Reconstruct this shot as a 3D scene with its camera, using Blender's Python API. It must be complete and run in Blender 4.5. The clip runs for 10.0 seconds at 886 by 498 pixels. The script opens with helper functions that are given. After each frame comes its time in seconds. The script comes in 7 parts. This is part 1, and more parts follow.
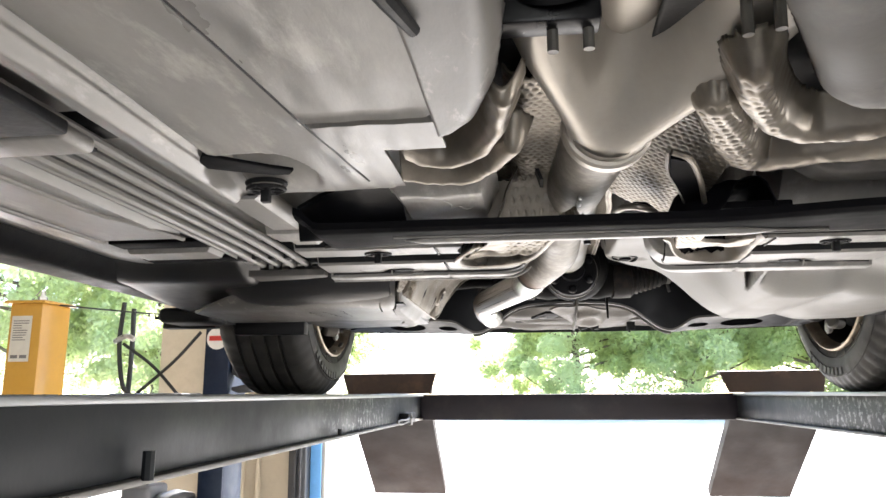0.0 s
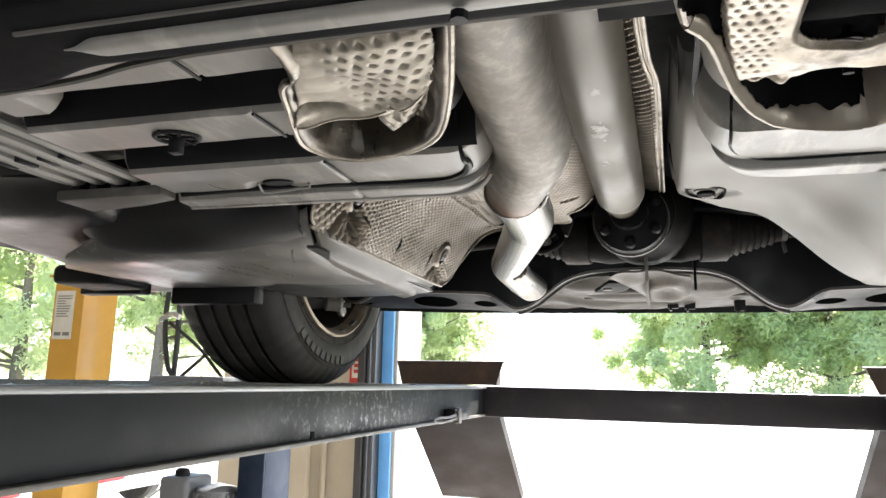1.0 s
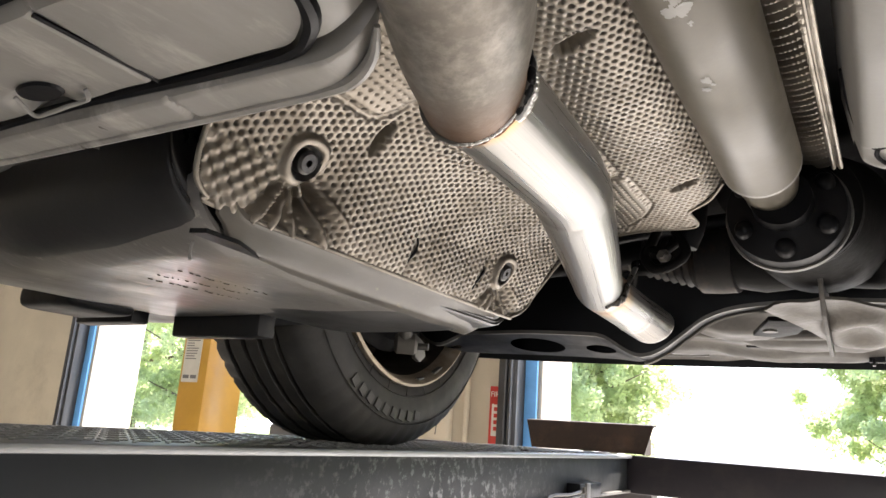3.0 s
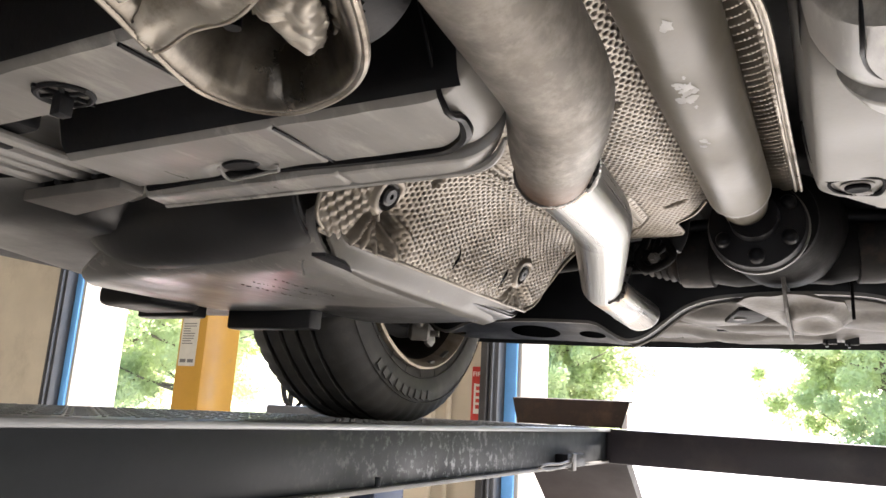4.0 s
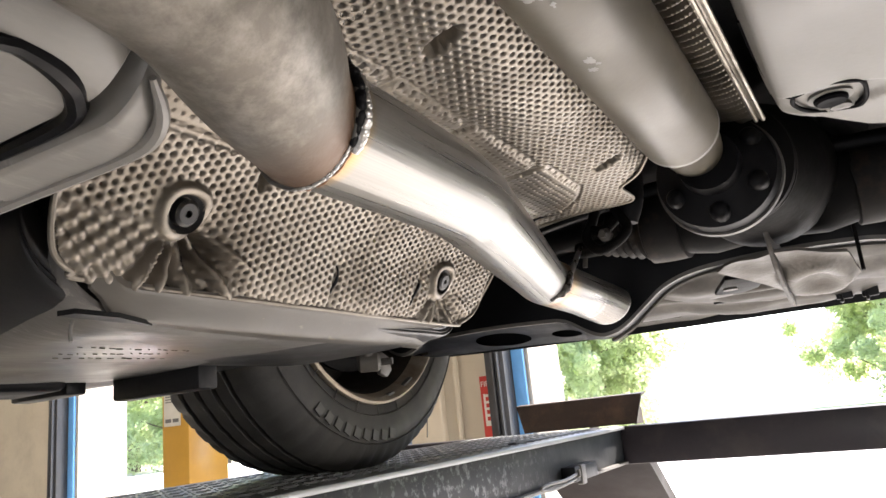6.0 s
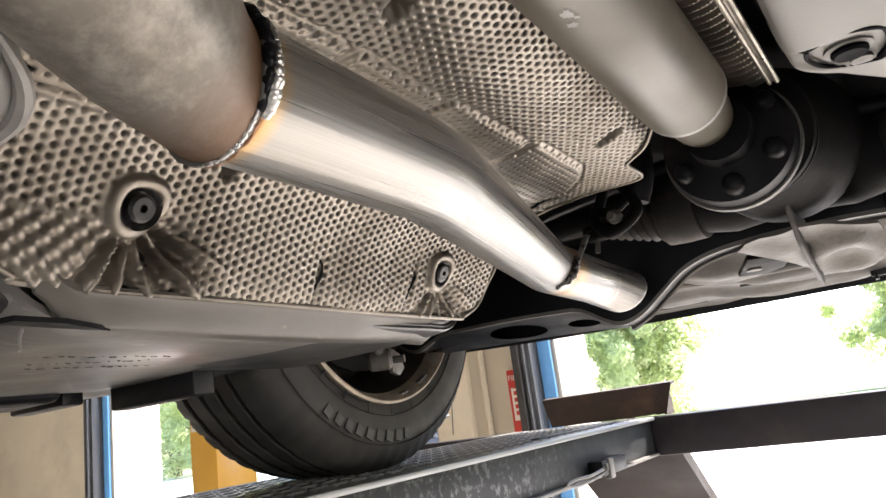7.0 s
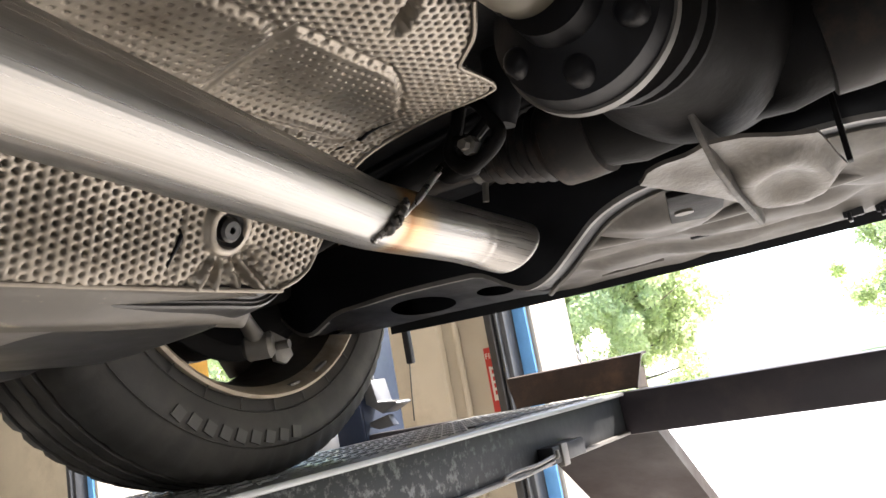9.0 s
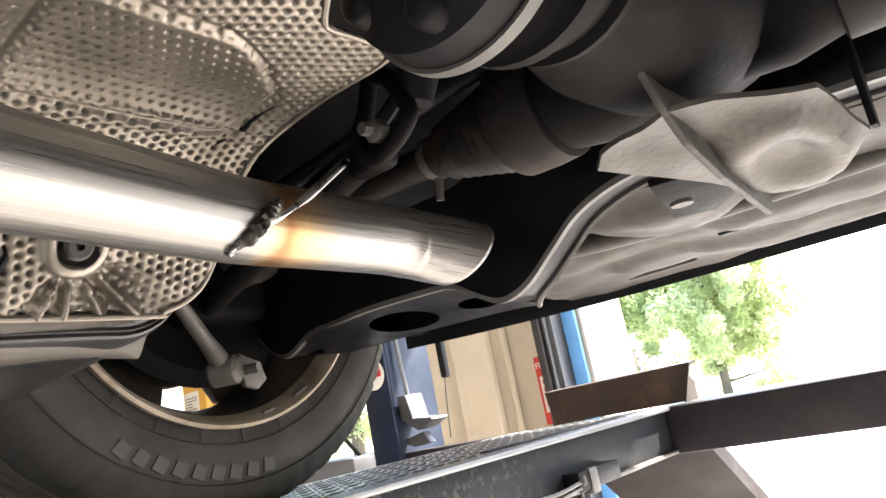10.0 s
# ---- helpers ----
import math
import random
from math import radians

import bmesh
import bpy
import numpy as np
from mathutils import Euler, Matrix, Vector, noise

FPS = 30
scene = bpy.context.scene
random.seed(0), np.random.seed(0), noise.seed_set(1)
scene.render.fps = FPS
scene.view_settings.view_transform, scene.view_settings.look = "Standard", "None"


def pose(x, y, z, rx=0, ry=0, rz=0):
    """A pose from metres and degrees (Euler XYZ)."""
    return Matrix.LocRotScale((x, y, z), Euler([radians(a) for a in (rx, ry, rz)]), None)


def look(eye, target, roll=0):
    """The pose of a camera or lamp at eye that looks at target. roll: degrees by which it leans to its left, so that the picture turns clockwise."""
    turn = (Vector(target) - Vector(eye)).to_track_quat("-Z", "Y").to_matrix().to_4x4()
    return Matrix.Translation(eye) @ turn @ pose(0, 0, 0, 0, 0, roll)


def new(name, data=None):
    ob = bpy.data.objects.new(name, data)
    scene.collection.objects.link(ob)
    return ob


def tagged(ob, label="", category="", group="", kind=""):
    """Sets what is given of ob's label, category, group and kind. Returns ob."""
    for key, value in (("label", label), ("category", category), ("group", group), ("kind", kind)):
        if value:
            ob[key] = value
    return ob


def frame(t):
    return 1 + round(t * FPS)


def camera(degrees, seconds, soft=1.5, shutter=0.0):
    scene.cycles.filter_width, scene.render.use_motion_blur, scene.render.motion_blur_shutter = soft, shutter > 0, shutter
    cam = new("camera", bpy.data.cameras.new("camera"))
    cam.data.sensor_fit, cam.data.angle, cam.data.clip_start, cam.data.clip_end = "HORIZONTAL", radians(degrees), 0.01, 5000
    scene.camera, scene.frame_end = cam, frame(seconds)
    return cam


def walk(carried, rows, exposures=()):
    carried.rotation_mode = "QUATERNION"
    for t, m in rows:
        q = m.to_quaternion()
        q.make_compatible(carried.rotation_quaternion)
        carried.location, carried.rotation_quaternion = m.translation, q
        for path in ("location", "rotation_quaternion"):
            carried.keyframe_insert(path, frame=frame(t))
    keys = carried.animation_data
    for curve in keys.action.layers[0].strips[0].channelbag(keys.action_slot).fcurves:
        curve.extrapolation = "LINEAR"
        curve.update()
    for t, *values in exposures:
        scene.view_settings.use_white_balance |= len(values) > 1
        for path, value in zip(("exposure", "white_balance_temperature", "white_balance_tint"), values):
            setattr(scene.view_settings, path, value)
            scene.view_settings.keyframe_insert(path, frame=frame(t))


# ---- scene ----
cam = camera(62.5, 10.0)
PATH = [
    (0, (0.034, -0.029, 1.602), (-0.2, 1.919, 1.993), -0.3),
    (0.5, (0.14, 0.256, 1.565), (-0.246, 2.186, 1.922), 0.2),
    (1, (0.179, 0.517, 1.616), (-0.385, 2.402, 1.973), 1.3),
    (1.5, (0.112, 0.705, 1.599), (-0.533, 2.57, 1.922), 3.1),
    (2, (0.149, 0.873, 1.613), (-0.635, 2.672, 1.996), 3.5),
    (2.5, (0.205, 0.969, 1.643), (-0.803, 2.624, 2.137), 4.1),
    (4, (0.214, 0.735, 1.63), (-0.71, 2.455, 2.062), 3.3),
    (4.5, (0.224, 0.706, 1.636), (-0.603, 2.471, 2.083), 1.2),
    (5, (0.211, 0.74, 1.64), (-0.556, 2.536, 2.071), -1.4),
    (6.5, (0.248, 1.043, 1.683), (-0.765, 2.704, 2.147), -7.4),
    (7, (0.243, 1.042, 1.674), (-0.775, 2.703, 2.126), -7.7),
    (7.5, (0.22, 0.975, 1.679), (-0.726, 2.685, 2.104), -7.7),
    (8, (0.191, 0.936, 1.677), (-0.676, 2.696, 2.07), -7.4),
    (8.5, (0.217, 1.086, 1.658), (-0.65, 2.852, 2.02), -8.0),
    (9, (0.279, 1.321, 1.664), (-0.77, 2.976, 2.066), -10.5),
    (9.5, (0.299, 1.422, 1.67), (-0.899, 2.952, 2.143), -11.3),
    (10, (0.308, 1.5, 1.669), (-0.89, 3.035, 2.123), -11.3),
]
EXPOSURES = [(t, 2.58 + stops, kelvin, tint) for t, stops, kelvin, tint in ((0.0, 0.13, 6450, 12), (0.5, 0.0, 6400, 10), (1.0, -0.13, 6400, 9), (1.5, -0.12, 6450, 11), (2.0, -0.22, 6600, 12), (2.5, -0.17, 6700, 12), (4.0, -0.05, 6600, 14), (5.0, -0.03, 6600, 14), (7.0, -0.04, 6650, 14), (9.0, -0.05, 6650, 13), (9.5, 0.29, 6750, 15), (10.0, 0.50, 6700, 14))]
walk(cam, [(t, look(eye, target, roll)) for t, eye, target, roll in PATH], EXPOSURES)

# ---- world, sun, large lights ----
world = bpy.data.worlds.new("sky")
scene.world = world
world.use_nodes = True
wn = world.node_tree.nodes
sky = wn.new("ShaderNodeTexSky")
sky.sky_type = "NISHITA"
sky.sun_disc = False
SUN_ELEVATION, SUN_AZIMUTH = 46.0, 24.0      # azimuth: from +y towards +x
sky.sun_elevation, sky.sun_rotation = radians(SUN_ELEVATION), radians(SUN_AZIMUTH)
wn["Background"].inputs["Strength"].default_value = 0.15
world.node_tree.links.new(sky.outputs[0], wn["Background"].inputs["Color"])

sun = new("sun", bpy.data.lights.new("sun", "SUN"))
sun.data.energy, sun.data.angle, sun.data.color = 4.7, radians(0.6), (1.0, 0.95, 0.88)
_a, _e = radians(SUN_AZIMUTH), radians(SUN_ELEVATION)
sun.matrix_world = look((6, 30, 30), Vector((6, 30, 30)) - Vector((math.sin(_a) * math.cos(_e), math.cos(_a) * math.cos(_e), math.sin(_e))))


def fill_lamp(name, eye, target, w, h, watts, color):
    """An area lamp added at an unseen door opening to brighten the car's underside."""
    lamp = new(name, bpy.data.lights.new(name, "AREA"))
    lamp.data.shape, lamp.data.size, lamp.data.size_y = "RECTANGLE", w, h
    lamp.data.energy, lamp.data.color = watts, color
    lamp.matrix_world = look(eye, target)
    return lamp


# Fill lamps added to light the underside; their doors are never in view.
fill_lamp("south_fill", (0.2, -5.9, 1.5), (0.2, 0, 1.35), 3.4, 2.9, 24, (1.0, 0.97, 0.92))
fill_lamp("east_fill", (6.9, 1.1, 1.45), (0, 1.1, 1.3), 3.4, 2.8, 68, (1.0, 0.96, 0.9))


# ---- materials ----
def material(name, base, rough=0.6, metal=0.0, vary=0.25, scale=8.0, grain=60.0, bump=0.15, dist=0.002, tint=None,
             patch=None, patch_scale=5.0, patch_low=0.5, patch_high=0.65, patch_rough=None, patch_metal=None, coat=0.0, stretch=None, rough_vary=0.15, spec=0.5, zone=None, uv_end=None):
    """A surface with broad and fine variation, an optional second colour in patches, and fine relief."""
    m = bpy.data.materials.new(name)
    m.use_nodes = True
    nt = m.node_tree
    N, L = nt.nodes, nt.links
    bs = N["Principled BSDF"]
    co = N.new("ShaderNodeTexCoord")
    src = co.outputs["Object"]
    if stretch:
        mp = N.new("ShaderNodeMapping")
        mp.inputs["Scale"].default_value = stretch
        L.new(src, mp.inputs["Vector"])
        src = mp.outputs[0]

    def tex(sc, detail=6.0, rg=0.6):
        t = N.new("ShaderNodeTexNoise")
        t.inputs["Scale"].default_value, t.inputs["Detail"].default_value, t.inputs["Roughness"].default_value = sc, detail, rg
        L.new(src, t.inputs["Vector"])
        return t.outputs["Fac"]

    def ramp(fac, lo, hi, a, b):
        r = N.new("ShaderNodeMapRange")
        r.inputs["From Min"].default_value, r.inputs["From Max"].default_value = lo, hi
        r.inputs["To Min"].default_value, r.inputs["To Max"].default_value = a, b
        L.new(fac, r.inputs["Value"])
        return r.outputs[0]

    def mix(fac, a, b):
        x = N.new("ShaderNodeMix")
        x.data_type = "RGBA"
        if isinstance(fac, float):
            x.inputs[0].default_value = fac
        else:
            L.new(fac, x.inputs[0])
        for k, v in ((6, a), (7, b)):
            if isinstance(v, tuple):
                x.inputs[k].default_value = (*v, 1)
            else:
                L.new(v, x.inputs[k])
        return x.outputs[2]

    broad, fine = tex(scale), tex(grain, 3.0)
    dark = tuple(c * (1 - vary) for c in base)
    light = tint or tuple(min(1, c * (1 + vary)) for c in base)
    col = mix(ramp(broad, 0.3, 0.7, 0, 1), dark, light)
    col = mix(ramp(fine, 0.35, 0.75, 0, 0.35), col, tuple(c * (1 - 0.8 * vary) for c in base))
    rg = ramp(broad, 0.3, 0.7, max(0.03, rough - rough_vary), min(1, rough + rough_vary))
    if patch:
        pf = ramp(tex(patch_scale, 9.0, 0.68), patch_low, patch_high, 0, 1)
        if zone:
            sp = N.new("ShaderNodeSeparateXYZ")
            L.new(co.outputs["Object"], sp.inputs[0])
            mul = N.new("ShaderNodeMath")
            mul.operation = "MULTIPLY"
            L.new(ramp(sp.outputs["Y"], zone[0], zone[0] + 0.5, 0, 1), mul.inputs[0])
            L.new(ramp(sp.outputs["Y"], zone[1] - 0.5, zone[1], 1, 0), mul.inputs[1])
            mul2 = N.new("ShaderNodeMath")
            mul2.operation = "MULTIPLY"
            L.new(mul.outputs[0], mul2.inputs[0])
            L.new(pf, mul2.inputs[1])
            pf = mul2.outputs[0]
        col = mix(pf, col, patch)
        if patch_rough is not None:
            x = N.new("ShaderNodeMix")
            L.new(pf, x.inputs[0])
            L.new(rg, x.inputs[2])
            x.inputs[3].default_value = patch_rough
            rg = x.outputs[0]
        if patch_metal is not None:
            L.new(ramp(pf, 0, 1, metal, patch_metal), bs.inputs["Metallic"])
    if uv_end:
        uvn = N.new("ShaderNodeUVMap")
        sp = N.new("ShaderNodeSeparateXYZ")
        L.new(uvn.outputs[0], sp.inputs[0])
        sm = N.new("ShaderNodeMath")
        sm.operation = "MULTIPLY_ADD"
        sm.inputs[1].default_value = 0.05
        L.new(broad, sm.inputs[0])
        L.new(sp.outputs["Y"], sm.inputs[2])
        col = mix(ramp(sm.outputs[0], uv_end[0], uv_end[1], 0, 1), col, uv_end[2])
    L.new(col, bs.inputs["Base Color"])
    L.new(rg, bs.inputs["Roughness"])
    if patch_metal is None:
        bs.inputs["Metallic"].default_value = metal
    bs.inputs["Coat Weight"].default_value = coat
    bs.inputs["Specular IOR Level"].default_value = spec
    if bump:
        b = N.new("ShaderNodeBump")
        b.inputs["Strength"].default_value, b.inputs["Distance"].default_value = bump, dist
        L.new(fine, b.inputs["Height"])
        L.new(b.outputs[0], bs.inputs["Normal"])
    return m


M = {}
M["tray"] = material("tray_plastic", (0.225, 0.214, 0.199), 0.40, vary=0.3, scale=9, grain=160, bump=0.12, patch=(0.35, 0.332, 0.303), patch_scale=26, patch_low=0.54, patch_high=0.68, stretch=(1, 0.3, 1))
# Near-black base holds the shade on the tank's front wall.
M["tank"] = material("tank_plastic", (0.020, 0.0193, 0.0195), 0.40, spec=0.5, vary=0.3, scale=7, grain=120, bump=0.08, patch=(0.04, 0.037, 0.034), patch_scale=9, patch_low=0.55, patch_high=0.85)
# Paler base holds the light on the tank's underside, plus dust specks.
M["guard"] = material("lit_dusty_guard_plastic", (0.120, 0.113, 0.105), 0.40, vary=0.3, scale=8, grain=90, bump=0.3, patch=(0.24, 0.225, 0.20), patch_scale=75, patch_low=0.58, patch_high=0.68, stretch=(1, 0.35, 1))
M["strip"] = material("dusty_tank_band", (0.078, 0.070, 0.059), 0.48, vary=0.25, scale=9, grain=90, bump=0.2, patch=(0.17, 0.15, 0.105), patch_scale=85, patch_low=0.62, patch_high=0.70, spec=0.4, stretch=(1, 0.5, 1))
M["tank_grey"] = material("tank_grey_plastic", (0.205, 0.197, 0.184), 0.55, vary=0.14, scale=6, grain=200, bump=0.06, patch=(0.16, 0.153, 0.144), patch_scale=18, patch_low=0.6, patch_high=0.8)
M["black"] = material("black_painted_steel", (0.005, 0.005, 0.006), 0.42, vary=0.4, scale=10, grain=90, bump=0.1, spec=0.15)
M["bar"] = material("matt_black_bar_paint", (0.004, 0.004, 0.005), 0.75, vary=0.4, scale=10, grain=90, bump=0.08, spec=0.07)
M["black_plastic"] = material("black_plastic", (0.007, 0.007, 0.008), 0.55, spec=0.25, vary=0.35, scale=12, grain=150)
M["flange"] = material("dusty_steel_edge", (0.10, 0.094, 0.086), 0.55, 0.3, vary=0.3, scale=20, grain=120)
M["foil"] = material("embossed_aluminium", (0.232, 0.207, 0.174), 0.42, 0.72, vary=0.25, scale=12, grain=140, bump=0.06, patch=(0.13, 0.108, 0.083), patch_scale=9, patch_low=0.48, patch_high=0.75, patch_rough=0.58)
M["foil_bright"] = material("crumpled_foil", (0.30, 0.270, 0.228), 0.38, 0.78, vary=0.25, scale=24, grain=90, bump=0.2, dist=0.001, patch=(0.105, 0.088, 0.068), patch_scale=17, patch_low=0.50, patch_high=0.64, patch_rough=0.5)
# Foil darkened to hold the dark reflections inside the cup.
M["foil_shaded"] = material("shaded_foil", (0.15, 0.135, 0.113), 0.30, 0.95, vary=0.35, scale=20, grain=120, bump=0.12, dist=0.001, patch=(0.05, 0.044, 0.038), patch_scale=13, patch_low=0.45, patch_high=0.65, patch_rough=0.4)
M["foil_dusty"] = material("dusty_foil", (0.37, 0.337, 0.285), 0.5, 0.35, vary=0.22, scale=26, grain=110, bump=0.2, dist=0.001, patch=(0.15, 0.127, 0.098), patch_scale=22, patch_low=0.52, patch_high=0.68, patch_rough=0.55)
M["pipe"] = material("aged_steel_pipe", (0.138, 0.123, 0.103), 0.50, 0.45, vary=0.38, scale=16, grain=110, bump=0.15, patch=(0.235, 0.216, 0.188), patch_scale=60, patch_low=0.45, patch_high=0.7, uv_end=(0.865, 0.985, (0.085, 0.044, 0.020)))
M["shaft"] = material("grey_painted_shaft", (0.108, 0.095, 0.071), 0.46, 0.1, vary=0.14, scale=7, grain=200, bump=0.05, patch=(0.135, 0.12, 0.092), patch_scale=12, patch_low=0.55, patch_high=0.8)
M["chip"] = material("bare_chip", (0.31, 0.305, 0.29), 0.5, 0.2, vary=0.15, scale=60)
M["cast"] = material("cast_aluminium", (0.092, 0.083, 0.072), 0.55, 0.2, vary=0.4, scale=22, grain=160, bump=0.35, patch=(0.062, 0.056, 0.050), patch_scale=14, patch_low=0.5, patch_high=0.72)
M["cast_dark"] = material("grimy_cast_web", (0.040, 0.036, 0.032), 0.6, 0.1, vary=0.35, scale=20, grain=150, bump=0.3, patch=(0.12, 0.11, 0.098), patch_scale=16, patch_low=0.5, patch_high=0.75)
M["cast_pipe"] = material("cast_steel_collector", (0.40, 0.373, 0.330), 0.40, 0.65, vary=0.12, scale=8, grain=170, bump=0.08, patch=(0.32, 0.29, 0.25), patch_scale=7, patch_low=0.45, patch_high=0.85)
M["plate_dust"] = material("dusty_black_plate", (0.085, 0.079, 0.072), 0.62, 0.0, spec=0.3, vary=0.35, scale=16, grain=120, patch=(0.15, 0.14, 0.125), patch_scale=11, patch_low=0.5, patch_high=0.8)
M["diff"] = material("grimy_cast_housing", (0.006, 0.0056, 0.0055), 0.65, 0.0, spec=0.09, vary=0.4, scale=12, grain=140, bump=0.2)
M["boot"] = material("rubber_boot", (0.014, 0.0125, 0.0118), 0.65, spec=0.2, vary=0.4, scale=20, patch=(0.06, 0.041, 0.027), patch_scale=14, patch_low=0.5, patch_high=0.75)
M["tyre"] = material("tyre_rubber", (0.032, 0.0312, 0.030), 0.62, spec=0.3, vary=0.25, scale=14, grain=220, bump=0.1, patch=(0.06, 0.056, 0.05), patch_scale=10, patch_low=0.45, patch_high=0.75)
M["letter"] = material("raised_sidewall_marks", (0.056, 0.055, 0.052), 0.65, vary=0.2, scale=40)
M["rim"] = material("dirty_wheel_rim", (0.42, 0.36, 0.28), 0.5, 0.55, vary=0.25, scale=16, grain=120, patch=(0.2, 0.15, 0.1), patch_scale=11, patch_low=0.5, patch_high=0.72)
M["barrel"] = material("dark_wheel_alloy", (0.030, 0.025, 0.021), 0.6, 0.2, vary=0.4, scale=14, grain=120, patch=(0.07, 0.052, 0.036), patch_scale=8, patch_low=0.55, patch_high=0.8, spec=0.3)
M["steel"] = material("bright_steel", (0.55, 0.54, 0.52), 0.35, 1.0, vary=0.2, scale=40, grain=150)
M["link"] = material("forged_arm", (0.105, 0.098, 0.087), 0.55, 0.3, vary=0.2, scale=20, grain=140)
M["weld"] = material("weld_bead", (0.06, 0.055, 0.05), 0.35, 0.85, vary=0.5, scale=60, grain=200, bump=0.6, patch=(0.5, 0.5, 0.5), patch_scale=55, patch_low=0.58, patch_high=0.68)
M["bead_rust"] = material("rusty_weld_bead", (0.20, 0.085, 0.03), 0.5, 0.4, vary=0.45, scale=70, grain=200, bump=0.4, patch=(0.10, 0.045, 0.02), patch_scale=60)
M["runway"] = material("worn_blue_grey_steel", (0.008, 0.0095, 0.011), 0.55, 0.0, spec=0.16, vary=0.35, scale=4, grain=60, bump=0.15, patch=(0.07, 0.073, 0.073), patch_scale=60, patch_low=0.52, patch_high=0.62, patch_rough=0.3, zone=(0.05, 1.2))
M["runway_top"] = material("tread_plate", (0.22, 0.225, 0.23), 0.45, 0.5, vary=0.2, scale=6, grain=40)
M["beam"] = material("dark_beam_paint", (0.016, 0.013, 0.016), 0.5, 0.0, spec=0.3, vary=0.3, scale=5, grain=80, patch=(0.028, 0.023, 0.024), patch_scale=7)
M["ramp"] = material("rusty_ramp", (0.011, 0.0085, 0.009), 0.6, 0.0, vary=0.3, scale=6, grain=60, patch=(0.026, 0.015, 0.012), patch_scale=3.2, patch_low=0.25, patch_high=0.5, spec=0.2, zone=(1.78, 3.5))
M["stop"] = material("rusty_brown_plate", (0.038, 0.024, 0.018), 0.65, 0.0, vary=0.35, scale=9, grain=70, patch=(0.10, 0.055, 0.035), patch_scale=7, patch_low=0.52, patch_high=0.75, spec=0.3)
M["blue"] = material("blue_post_paint", (0.004, 0.010, 0.028), 0.45, vary=0.25, scale=5, grain=60, patch=(0.010, 0.018, 0.036), patch_scale=8, spec=0.3)
M["blue_trim"] = material("blue_trim_paint", (0.13, 0.36, 0.72), 0.5, vary=0.15, scale=6)
M["yellow"] = material("yellow_post_paint", (0.56, 0.30, 0.045), 0.45, vary=0.14, scale=4, grain=50, patch=(0.42, 0.25, 0.08), patch_scale=6, patch_low=0.6, patch_high=0.75)
M["paper"] = material("paper_label", (0.62, 0.58, 0.5), 0.7, vary=0.08, scale=20)
M["mark"] = material("printed_mark", (0.16, 0.15, 0.14), 0.7, vary=0.1)
M["red"] = material("sign_red", (0.55, 0.04, 0.03), 0.5, vary=0.1)
M["white"] = material("sign_white", (0.75, 0.72, 0.66), 0.5, vary=0.08)
M["wall"] = material("beige_painted_block", (0.52, 0.46, 0.36), 0.7, vary=0.12, scale=2.5, grain=40, bump=0.25, patch=(0.40, 0.35, 0.27), patch_scale=2.2, patch_low=0.5, patch_high=0.75)
M["jamb"] = material("pale_painted_jamb", (0.44, 0.41, 0.36), 0.7, vary=0.1, scale=3, grain=50)
M["ceiling"] = material("ceiling_board", (0.6, 0.58, 0.54), 0.8, vary=0.08, scale=2)
M["floor"] = material("shop_concrete", (0.47, 0.45, 0.42), 0.55, vary=0.18, scale=1.3, grain=25, patch=(0.3, 0.285, 0.265), patch_scale=0.9, patch_low=0.55, patch_high=0.72)
M["ground"] = material("sunlit_concrete_yard", (0.66, 0.64, 0.60), 0.85, vary=0.12, scale=0.3, grain=12)
M["track"] = material("door_track_steel", (0.07, 0.072, 0.078), 0.45, 0.4, vary=0.25, scale=8)
M["grey_box"] = material("grey_motor_casing", (0.14, 0.145, 0.155), 0.45, 0.2, vary=0.2, scale=10)
M["cable"] = material("black_cable", (0.02, 0.02, 0.02), 0.5)
M["leaf"] = material("leaf", (0.24, 0.31, 0.15), 0.6, vary=0.3, scale=1.6, grain=9, bump=0, tint=(0.30, 0.36, 0.18), spec=0.3)
M["bark"] = material("bark", (0.15, 0.12, 0.09), 0.85, vary=0.3, scale=6)
M["grass"] = material("grass", (0.22, 0.27, 0.11), 0.9, vary=0.3, scale=2)
M["car_red"] = material("red_car_paint", (0.55, 0.012, 0.016), 0.4, vary=0.1, coat=0.1, spec=0.25)
M["car_white"] = material("white_car_paint", (0.78, 0.78, 0.77), 0.35, vary=0.05, scale=3, coat=0.3)
M["glass_dark"] = material("car_window", (0.02, 0.025, 0.03), 0.08, vary=0.1)


def leaf_glow(m):
    """Lets light through the leaves."""
    N, L = m.node_tree.nodes, m.node_tree.links
    bs, out = N["Principled BSDF"], N["Material Output"]
    tr = N.new("ShaderNodeBsdfTranslucent")
    tr.inputs["Color"].default_value = (0.80, 0.86, 0.56, 1)
    mx = N.new("ShaderNodeMixShader")
    mx.inputs[0].default_value = 0.66
    L.new(bs.outputs[0], mx.inputs[1])
    L.new(tr.outputs[0], mx.inputs[2])
    L.new(mx.outputs[0], out.inputs["Surface"])


leaf_glow(M["leaf"])


